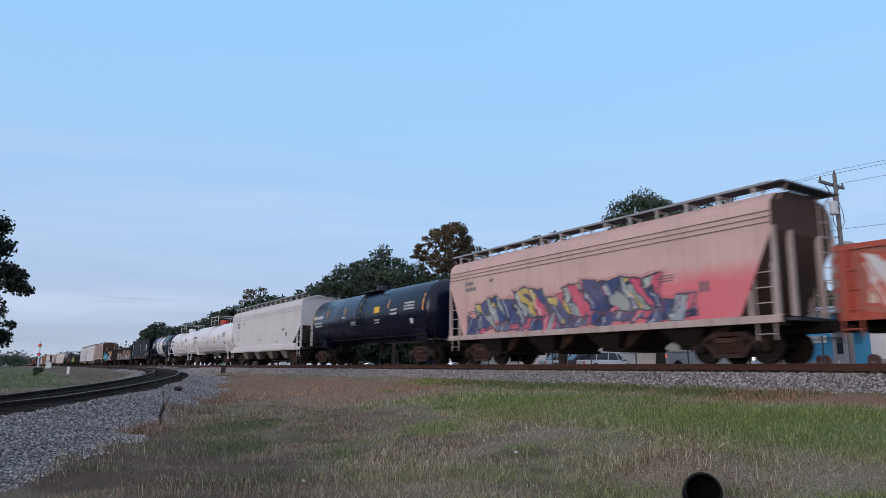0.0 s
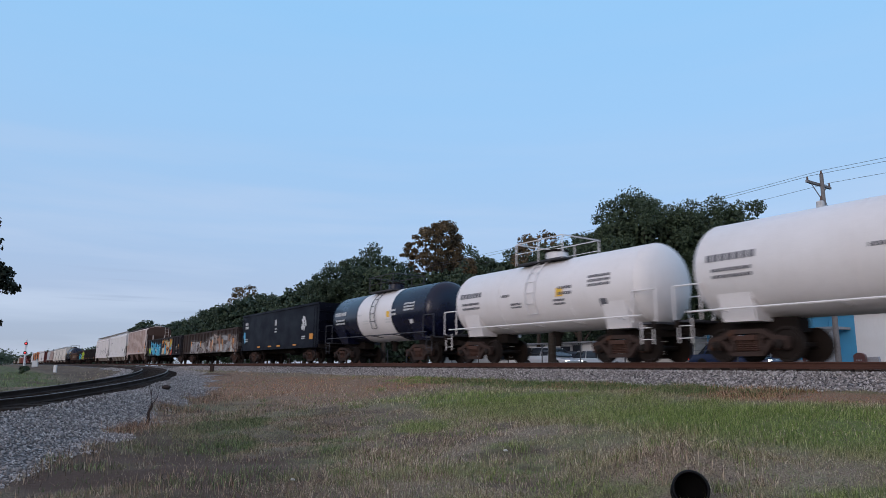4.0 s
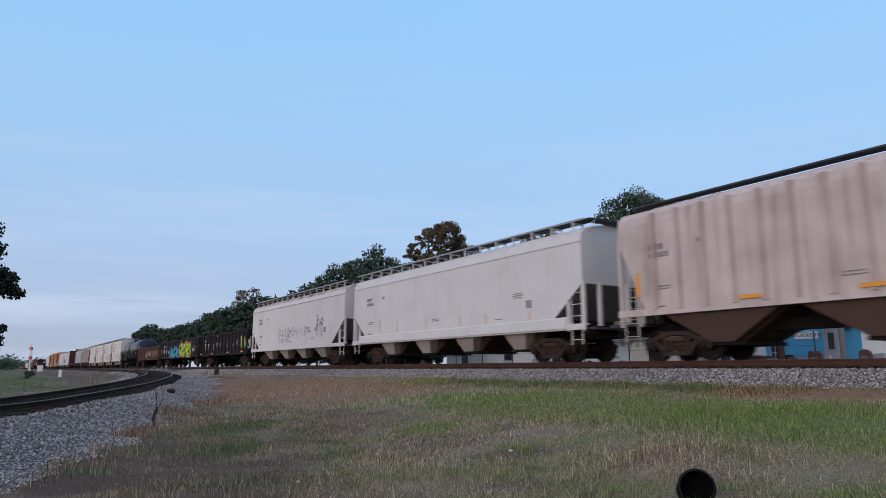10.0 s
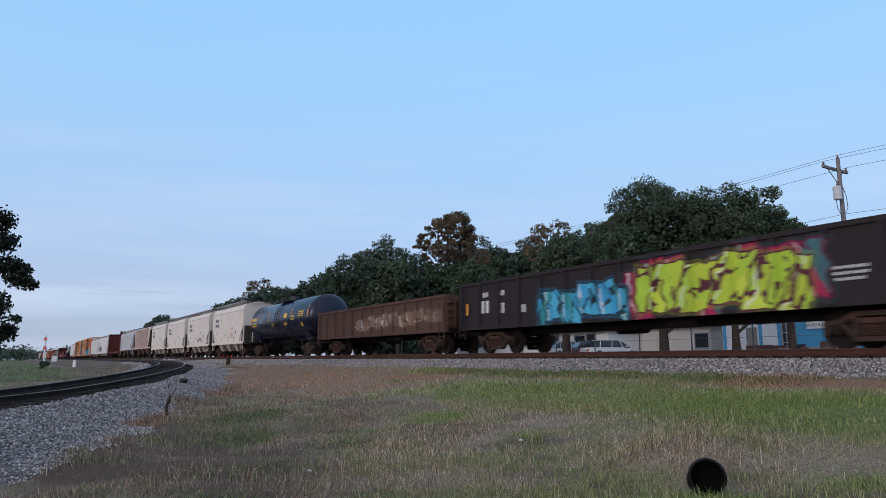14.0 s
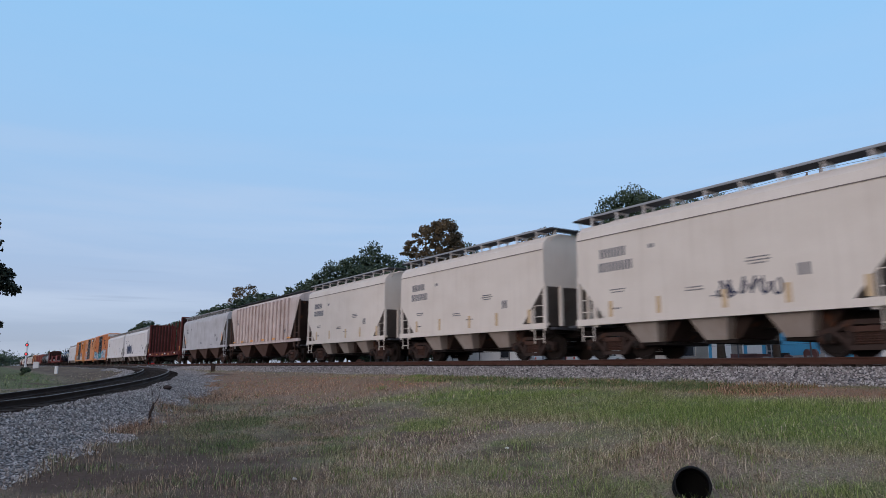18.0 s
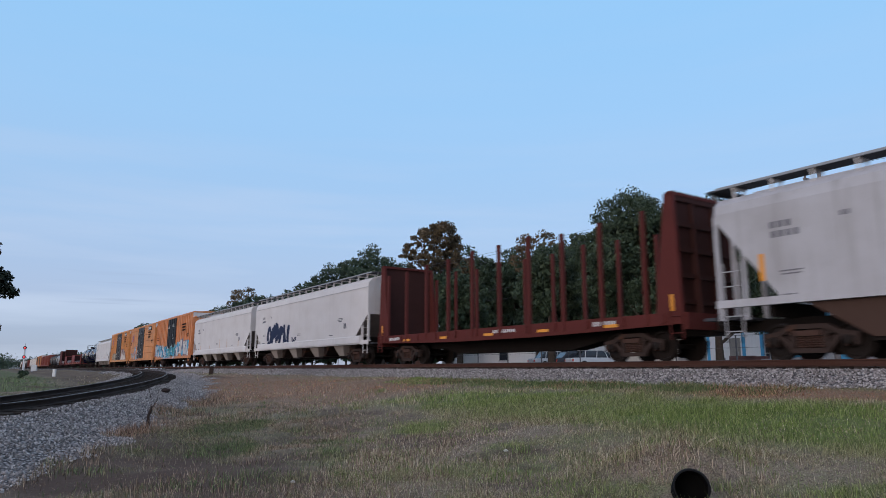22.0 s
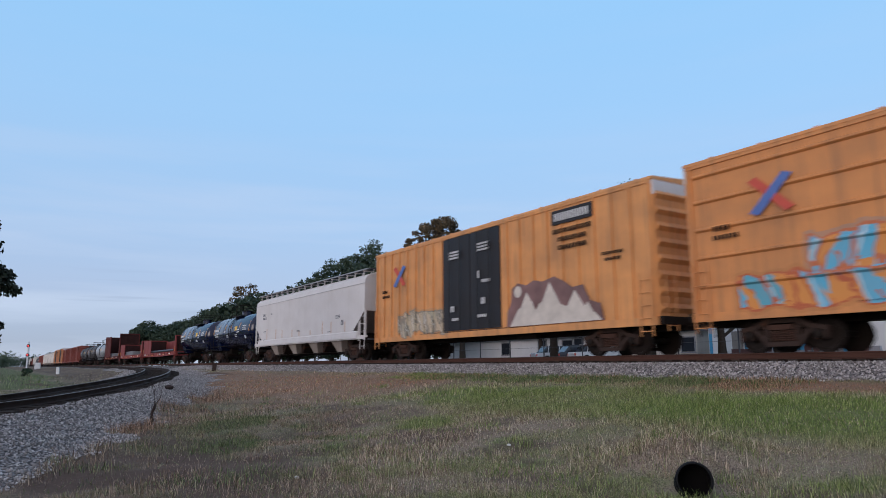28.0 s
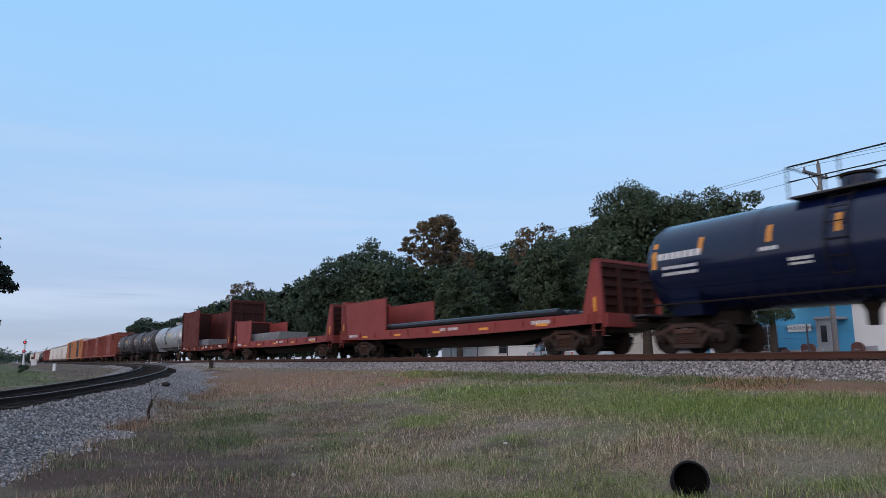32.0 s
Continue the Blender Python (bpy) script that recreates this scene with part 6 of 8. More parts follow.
M_LEAF = leaf_material("dark_green_leaves", (0.030, 0.050, 0.030), (0.135, 0.180, 0.095))
M_LEAFBLUE = leaf_material("blue_green_leaves", (0.028, 0.050, 0.034), (0.120, 0.165, 0.095))
M_LEAFBROWN = leaf_material("bronzed_leaves", (0.075, 0.055, 0.030), (0.27, 0.185, 0.10))
M_BARK = plain("grey_brown_bark", (0.07, 0.055, 0.045), 0.95, 0, 0.45, 12, 0.6)


def leaf_cloud(rng, blobs, count, size):
    """Small leaves scattered over and in a set of ellipsoids, as quads."""
    blobs = np.asarray(blobs, float)
    vol = (blobs[:, 3] * blobs[:, 4]) ** 0.9
    pick = rng.choice(len(blobs), count, p=vol / vol.sum())
    d = rng.normal(size=(count, 3))
    d /= np.linalg.norm(d, axis=1)[:, None]
    rad = 1 - 0.6 * rng.random_sample(count) ** 1.6
    rad *= 1 + 0.09 * rng.normal(size=count)
    c = blobs[pick, :3] + d * rad[:, None] * blobs[pick][:, [3, 3, 4]]
    nrm = d + rng.normal(size=(count, 3)) * 0.8
    nrm /= np.linalg.norm(nrm, axis=1)[:, None]
    u = np.cross(nrm, rng.normal(size=(count, 3)))
    u /= np.linalg.norm(u, axis=1)[:, None]
    v = np.cross(nrm, u)
    s = size * rng.uniform(0.55, 1.3, count)[:, None]
    verts = np.stack([c - u * s, c - v * s * 0.55, c + u * s, c + v * s * 0.55], 1).reshape(-1, 3)
    return verts, np.arange(count * 4).reshape(-1, 4)


def make_tree(seed, height, spread, bole, leaves, size, leaf_mat, label, trunk_r=0.22, lobes_n=12, open_crown=0.0, more=()):
    """A tapered trunk, limbs and a rounded crown: big lobes, tufts over their outer sides, small leaves on the tufts."""
    rng = np.random.RandomState(seed)
    tree = tagged(new("tree"), label, "tree", "trees beyond the line")
    ch = height - bole
    lobes, boughs = [], []
    for i in range(lobes_n):
        f = (i + 0.5) / lobes_n
        z = bole + ch * (0.20 + 0.62 * f)
        env = spread * (0.74 - 0.36 * f ** 2.5)
        a = i * 2.4 + rng.uniform(-0.5, 0.5)
        r = env * rng.uniform(0.55, 1.0)
        br = spread * rng.uniform(0.30, 0.44) * (0.8 if open_crown else 1.0)
        lobes.append((r * math.cos(a), r * math.sin(a), z, br, min(br * rng.uniform(0.75, 0.95), height - z)))
        if i % 3 == 0 or open_crown:
            z0 = bole * 0.8 + ch * 0.30 * f
            mid = (0.45 * r * math.cos(a), 0.45 * r * math.sin(a), z0 + (z - z0) * 0.5)
            boughs.append(rod(rod(bmesh.new(), (0, 0, z0), mid, trunk_r * 0.40, 6), mid, (r * math.cos(a), r * math.sin(a), z), trunk_r * 0.2, 5))
    lobes.append((0, 0, height - ch * 0.30, spread * 0.58, ch * 0.29))
    bm = lathe(bmesh.new(), [(-0.3, trunk_r * 1.5), (0.25, trunk_r * 1.1), (bole, trunk_r * 0.85), (bole + ch * 0.4, trunk_r * 0.5), (bole + ch * 0.8, trunk_r * 0.12)], "z", 9)
    smooth(part("trunk", bm, M_BARK, tree), 60)
    for bough in boughs:
        part("limb", bough, M_BARK, tree)
    tufts = []
    L = np.array(lobes)
    for bx, by, bz, br, bh in lobes:
        for _ in range(12 if open_crown else 30):
            d = rng.normal(size=3)
            d /= np.linalg.norm(d)
            k = rng.uniform(0.82, 1.08)
            p = np.array([bx + d[0] * br * k, by + d[1] * br * k, bz + d[2] * bh * k])
            deep = (((p - L[:, :3]) / L[:, [3, 3, 4]]) ** 2).sum(1).min()
            if deep < 0.5:
                continue
            tr = br * rng.uniform(0.20, 0.36)
            tufts.append((*p, tr, tr * rng.uniform(0.6, 0.85)))
    tufts += list(more)
    v, f = leaf_cloud(rng, tufts, leaves, size)
    # shaded inner leaves that close the crown
    inner = [(x, y, z, r * 0.80, h * 0.80) for x, y, z, r, h in lobes]
    n_in = int(leaves * (0.05 if open_crown else 0.16))
    v2, f2 = leaf_cloud(rng, inner, n_in, size * 2.0)
    child("crown", mesh_from("crown", np.concatenate([v, v2]), np.concatenate([f, f2 + len(v)]), leaf_mat), tree)
    return tree


def stand(tree, x, y, scale=1.0, turn=0.0, sink=0.0):
    z = float(land(np.array([x]), np.array([y]))[0][0]) - sink
    tree.matrix_basis = Matrix.LocRotScale((x, y, z), Euler((0, 0, turn)), (scale, scale, scale))
    return tree


def again(tree, x, y, scale, turn):
    z = float(land(np.array([x]), np.array([y]))[0][0])
    c = copy_thing(tree, Matrix.Identity(4))
    c.matrix_basis = Matrix.LocRotScale((x, y, z), Euler((0, 0, turn)), (scale, scale, scale))
    return c


def from_view(px, dist):
    """Ground place in the direction px of the picture's level line, at that depth."""
    return (px - 784) / 1199 * dist, dist


def past_buildings(px, dist, size):
    """Where the view goes between the low buildings and the wood, stand behind them and keep the tree's spread in the view."""
    if not (815 <= px <= 1245 and dist > 50):
        return dist, size
    r = (px - 784) / 1199
    a = (C0X + 38 * NX - r * (C0Y + 38 * NY)) / (r * UY - UX)
    far = C0Y + a * UY + 38 * NY
    return far, size * far / dist


LBL = "broad dark green tree in full leaf beyond the railway"
oak_a = stand(make_tree(1, 9.9, 4.2, 1.5, 62000, 0.070, M_LEAF, LBL, 0.26, 15), *from_view(1158, 36.5))
oak_b = stand(make_tree(23, 9.5, 3.8, 1.5, 48000, 0.070, M_LEAF, LBL, 0.22, 12), *from_view(1285, 36.2))
oak_e = stand(make_tree(13, 8.2, 2.2, 2.2, 22000, 0.072, M_LEAF, LBL, 0.18, 9), *from_view(1384, 36.5), 1.0, 1.0)
oak_c = stand(make_tree(3, 7.9, 2.5, 2.4, 11000, 0.12, M_LEAF, LBL, 0.18, 10), *from_view(1225, 54), 1.28, 2.5)
oak_d = stand(make_tree(4, 11.6, 4.6, 1.6, 26000, 0.125, M_LEAFBLUE, "large blue-green tree in full leaf by the tracks", 0.26, 15), *from_view(664, 66))
tall = stand(make_tree(5, 16.6, 4.9, 10.0, 17000, 0.12, M_LEAFBROWN, "tall tree with an open bronzed crown", 0.26, 12, 1.0), *from_view(775, 76))
tall2 = stand(make_tree(6, 12.9, 3.4, 7.4, 3000, 0.125, M_LEAFBROWN, "slender tree with a thin bronzed top", 0.2, 9, 1.0), *from_view(962, 62))
far_oak = stand(make_tree(8, 10.5, 4.4, 1.6, 9000, 0.22, M_LEAFBLUE, "blue-green tree in full leaf further along the line", 0.26, 13), *from_view(455, 99))
fork_tree = stand(make_tree(10, 7.6, 2.6, 2.3, 15000, 0.085, M_LEAF, LBL, 0.24, 10), *from_view(985, 41))
again(fork_tree, *from_view(822, 50), 0.95, 2.0)
wood_b = stand(make_tree(12, 9.7, 3.2, 1.8, 15000, 0.12, M_LEAF, LBL, 0.22, 12), *from_view(1035, 58), 1.2, 1.0)
bush = stand(make_tree(7, 4.6, 2.8, 0.2, 6500, 0.15, M_LEAFBLUE, "dense rounded shrub below the trees", 0.12, 11), *from_view(700, 66))
for px, dist, src, sc, tn in ((1090, 56, oak_c, 1.35, 2.0), (920, 66, wood_b, 1.05, 4.0), (868, 70, oak_c, 1.3, 5.0), (830, 74, oak_d, 0.95, 0.7),
                              (715, 68, oak_d, 0.84, 2.2), (590, 68, oak_d, 0.84, 3.9), (545, 78, far_oak, 0.88, 5.1), (505, 84, far_oak, 0.82, 1.3), (470, 90, far_oak, 0.88, 2.3), (428, 96, far_oak, 0.86, 2.6), (432, 104, tall2, 0.93, 0.4), (392, 104, far_oak, 0.85, 0.3),
                              (362, 116, far_oak, 0.86, 4.2), (335, 128, far_oak, 0.8, 5.5), (312, 138, far_oak, 0.82, 1.9), (290, 146, far_oak, 0.78, 2.4), (262, 150, far_oak, 0.9, 0.2), (245, 158, oak_c, 1.1, 0.8),
                              (1470, 62, oak_c, 1.0, 2.0), (1520, 60, wood_b, 0.75, 1.1), (1570, 58, oak_c, 0.95, 0.3), (1425, 58, oak_c, 0.85, 4.4), (760, 66, oak_c, 1.05, 3.3), (685, 60, oak_c, 1.1, 0.9),
                              (1140, 58, oak_d, 0.86, 2.8), (1000, 64, oak_d, 0.8, 1.2), (890, 72, wood_b, 0.98, 2.0)):
    dist, sc = past_buildings(px, dist, sc)
    again(src, *from_view(px, dist), sc * (1.05 if px < 760 else 1.18 if px < 1200 else 1.0), tn)
for px, dist, sc, tn in ((880, 68, 1.2, 1.0), (940, 66, 1.25, 2.0), (1000, 62, 1.2, 3.0), (740, 62, 1.0, 4.0), (680, 64, 1.05, 5.0), (620, 62, 0.95, 0.5), (560, 72, 1.1, 1.5), (520, 80, 1.1, 2.5), (480, 86, 1.1, 3.5), (445, 92, 1.1, 4.5), (410, 98, 1.1, 5.5), (1060, 60, 1.15, 0.2), (1120, 57, 1.15, 1.2), (1180, 56, 1.15, 2.2), (840, 70, 1.2, 0.9)):
    dist, sc = past_buildings(px, dist, sc)
    again(bush, *from_view(px, dist), sc, tn)
scrub_rng = np.random.RandomState(77)
for px, dist, r in ((54, 58, 0.42),):
    x, y = from_view(px, dist)
    shrub = tagged(new("shrub"), "low ragged green shrub in the grass by the branch", "shrub")
    shrub.matrix_basis = pose(x, y, float(land(np.array([x]), np.array([y]))[0][0]))
    lobes = [(scrub_rng.normal() * r * 0.5, scrub_rng.normal() * r * 0.5, r * scrub_rng.uniform(0.3, 1.5), r * 0.4, r * 0.35) for _ in range(9)]
    v, f = leaf_cloud(scrub_rng, lobes, 900, 0.09)
    child("foliage", mesh_from("foliage", v, f, M_LEAF), shrub)
    part("stem", rod(bmesh.new(), (0, 0, -0.1), (0.05, 0, r), 0.02, 5), M_BARK, shrub)
# the near tree whose crown reaches into the picture's edge
near_more = []
for px, py, rx, rz in ((-12, 488, 0.5, 0.42), (8, 498, 0.34, 0.25), (-2, 470, 0.3, 0.22), (-36, 465, 0.6, 0.45), (-24, 585, 0.42, 0.38), (-8, 562, 0.22, 0.16), (-52, 540, 0.6, 0.7), (-62, 600, 0.7, 0.6), (-50, 420, 0.6, 0.5), (-58, 380, 0.6, 0.5)):
    nx_, nz_ = (px - 784) / 1199 * 25 + 19.9, 1.45 + (655 - py) / 1199 * 25
    near_more += [(nx_, 0.0, nz_ - 0.5, rx, rz), (nx_ - 0.2, 0.4, nz_ - 0.45, rx * 0.8, rz * 0.7)]
# leaf colour near black: the crown's shade is put into it
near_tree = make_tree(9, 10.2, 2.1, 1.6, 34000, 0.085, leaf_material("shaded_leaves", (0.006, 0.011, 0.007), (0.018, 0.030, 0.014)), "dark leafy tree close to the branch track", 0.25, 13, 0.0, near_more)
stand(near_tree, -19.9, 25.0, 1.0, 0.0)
near_tree["group"] = "trees by the branch"


def far_wood():
    """Woods on the horizon, joined, too far to tell trees apart."""
    rng = np.random.RandomState(12)
    blobs = []
    for a, q0, q1, n, top in ((420, 14, 90, 40, 8), (650, -60, 160, 60, 11), (300, -24, -14, 10, 8), (230, -20, -13, 9, 8), (360, -30, -14, 12, 9), (520, -40, -12, 16, 10), (900, -300, 260, 70, 13), (190, 40, 90, 26, 9)):
        for i in range(n):
            x, y = spot(a + rng.uniform(-30, 30), rng.uniform(q0, q1))
            h = top * rng.uniform(0.7, 1.15)
            blobs.append((x, y, 0.8 + h * 0.5, h * 0.55, h * 0.5))
    v, f = leaf_cloud(rng, blobs, 42000, 0.75)
    v[:, 2] = np.maximum(v[:, 2], 0.5)
    tagged(new("distant_woods", mesh_from("distant_woods", v, f, M_LEAFBLUE)), "dark green woods along the horizon", "trees", kind="stuff")


far_wood()

# ---- utility poles and wires ----
M_POLE = plain("weathered_pole_timber", (0.19, 0.18, 0.18), 0.9, 0, 0.35, 10, 0.5)
M_WIRE = plain("dark_cable", (0.10, 0.10, 0.11), 0.6)
M_CAN = plain("grey_transformer_paint", (0.55, 0.56, 0.58), 0.5)
M_CERAMIC = plain("brown_insulator", (0.12, 0.07, 0.05), 0.3)


def utility_pole(a, q, full):
    x, y = spot(a, q)
    z = float(land(np.array([x]), np.array([y]))[0][0])
    pole = tagged(new("utility_pole"), "weathered wooden utility pole with a crossarm" + (", transformer and lamp" if full else ""), "utility pole", "pole line")
    pole.matrix_basis = pose(x, y, z, 0, 0, math.degrees(-TH))
    part("shaft", lathe(bmesh.new(), [(-0.5, 0.15), (10.35, 0.095)], "z", 10), M_POLE, pole)
    part("crossarm", boxes((-1.2, 1.2, 0.12, 0.24, 9.75, 9.88)), M_POLE, pole)
    for s in (-1, 1):
        part("arm_brace", rod(bmesh.new(), (s * 0.75, 0.18, 9.75), (0, 0.14, 9.1), 0.025, 5), M_POLE, pole)
    for px in (-1.1, 1.1, 0.0):
        part("insulator", lathe(bmesh.new(), [(9.88 if px else 10.35, 0.035), (9.94 if px else 10.41, 0.065), (10.0 if px else 10.47, 0.04), (10.06 if px else 10.53, 0.05)], "z", 8), M_CERAMIC, pole).location = (px, 0.18 if px else 0, 0)
    if full:
        part("transformer", lathe(bmesh.new(), [(8.05, 0.17), (8.1, 0.2), (8.72, 0.2), (8.76, 0.15)], "z", 14), M_CAN, pole, "grey can transformer").location = (-0.62, -0.12, 0)
        part("mount_bracket", boxes((-0.5, 0.0, -0.14, -0.08, 8.2, 8.26), (-0.5, 0.0, -0.14, -0.08, 8.55, 8.61)), M_CAN, pole)
        part("bushing", lathe(bmesh.new(), [(8.8, 0.03), (8.95, 0.06), (9.05, 0.03)], "z", 8), M_CERAMIC, pole).location = (-0.55, -0.15, 0)
        part("switch_box", boxes((0.45, 0.95, -0.15, 0.15, 6.3, 6.8)), M_CAN, pole)
        part("box_bracket", boxes((0.1, 0.5, -0.03, 0.03, 6.5, 6.56)), M_CAN, pole)
        lamp = part("lamp_arm", rod(rod(bmesh.new(), (0, -0.1, 5.6), (-0.7, -0.5, 6.0), 0.025), (-0.7, -0.5, 6.0), (-1.3, -0.7, 5.95), 0.025), M_CAN, pole)
        part("lamp_head", boxes((-1.75, -1.25, -0.82, -0.62, 5.88, 5.98)), M_CAN, lamp)
        bm = bmesh.new()
        pts = [(-0.55, -0.1, 8.9), (-0.75, -0.1, 8.2), (-0.7, -0.1, 7.6), (-0.3, -0.1, 7.2), (-0.1, -0.1, 7.5)]
        for p, r in zip(pts, pts[1:]):
            rod(bm, p, r, 0.018, 4)
        pts = [(0.12, 0, 9.0), (0.5, 0, 8.4), (0.55, 0, 7.8), (0.2, 0, 7.4)]
        for p, r in zip(pts, pts[1:]):
            rod(bm, p, r, 0.018, 4)
        part("drop_cable", bm, M_WIRE, pole)
        for zz in (7.0, 6.6, 6.2):
            part("cutout", rod(bmesh.new(), (-0.1, 0, zz), (-0.75, -0.1, zz - 0.15), 0.035, 6), M_CERAMIC, pole)
    return x, y, z


PQ = -17.8
ends = [utility_pole(a, PQ, i == 1) for i, a in enumerate((-42, 4.95, 52, 99, 146))]


def hang(off, h, sag, r, label):
    bm, last = bmesh.new(), None
    for (x0, y0, z0), (x1, y1, z1) in zip(ends, ends[1:]):
        for i in range(0 if last is None else 1, 13):
            f = i / 12
            x, y, z = x0 + (x1 - x0) * f + off * NX, y0 + (y1 - y0) * f + off * NY, z0 + (z1 - z0) * f + h - sag * 4 * f * (1 - f)
            ring = [bm.verts.new((x + u * NX, y + u * NY, z + v)) for u, v in ((r, 0), (0, r), (-r, 0), (0, -r))]
            if last:
                for j in range(4):
                    bm.faces.new((last[j], last[(j + 1) % 4], ring[(j + 1) % 4], ring[j]))
            last = ring
    tagged(part("overhead_wire", bm, M_WIRE), label, "power line", "pole line")


for off, h, sag, r in ((-1.1, 10.08, 0.5, 0.010), (0.0, 10.55, 0.45, 0.010), (1.1, 10.08, 0.5, 0.010), (0.1, 7.4, 0.6, 0.010), (0.15, 6.6, 0.7, 0.011)):
    hang(off, h, sag, r, "thin dark power line strung between the poles")

# ---- road and yard beyond the railway ----
M_ASPHALT = plain("worn_asphalt", (0.06, 0.06, 0.062), 0.9, 0, 0.25, 14, 0.3)
M_YARD = plain("pale_gravel_yard", (0.26, 0.24, 0.22), 0.95, 0, 0.3, 10, 0.4)


def strip(name, label, category, a0, a1, q0, q1, lift, material):
    bm = bmesh.new()
    n = 24
    rows = []
    for i in range(n + 1):
        a = a0 + (a1 - a0) * i / n
        row = []
        for q in (q0, q1):
            x, y = spot(a, q)
            row.append(bm.verts.new((x, y, float(land(np.array([x]), np.array([y]))[0][0]) + lift)))
        rows.append(row)
    for r, s in zip(rows, rows[1:]):
        bm.faces.new((r[0], r[1], s[1], s[0]))
    return tagged(part(name, bm, material), label, category, kind="structure")


strip("road", "two-lane asphalt road beside the railway", "road", -320, 420, -13.2, -20.2, 0.02, M_ASPHALT)
strip("yard", "pale gravel yard before the shops", "yard", -30, 60, -20.4, -44, 0.015, M_YARD)

M_BLUE = paint("bright_blue_wall_paint", (0.07, 0.36, 0.62), 0.6, 0, 0.12)
M_WALLWHITE = paint("white_siding_paint", (0.82, 0.82, 0.82), 0.65, 0, 0.15, (0.35, 0.33, 0.3))
M_ROOF = plain("grey_metal_roof", (0.30, 0.30, 0.31), 0.5, 0.3, 0.15)
M_GLASS = plain("dark_window_glass", (0.03, 0.035, 0.045), 0.08, 0, 0.2, 3, 0)
M_TRIM = plain("grey_trim", (0.32, 0.33, 0.35), 0.6)
M_TUBE = glow("lit_tube_lamp", (1.0, 0.97, 0.9), 6.0)
M_GRANITE_R = plain("red_brown_granite", (0.13, 0.06, 0.055), 0.3, 0, 0.4, 40, 0)
M_GRANITE_G = plain("grey_granite", (0.33, 0.33, 0.35), 0.4, 0, 0.35, 40, 0)
M_GRANITE_B = plain("black_granite", (0.03, 0.03, 0.035), 0.25, 0, 0.4, 40, 0)


def yard_a(px, q):
    """Where along the line a thing at depth q stands, seen in direction px."""
    r = (px - 784) / 1199
    return (C0X - q * NX - r * (C0Y - q * NY)) / (r * UY - UX)


def facing(name, label, category, px, q, group="", kind=""):
    """A thing whose front looks over the tracks: local x to the right, y away."""
    x, y = spot(yard_a(px, q), q)
    ob = tagged(new(name), label, category, group, kind)
    ob.matrix_basis = pose(x, y, float(land(np.array([x]), np.array([y]))[0][0]) + 0.01, 0, 0, math.degrees(math.atan2(-UY, -UX)))
    return ob


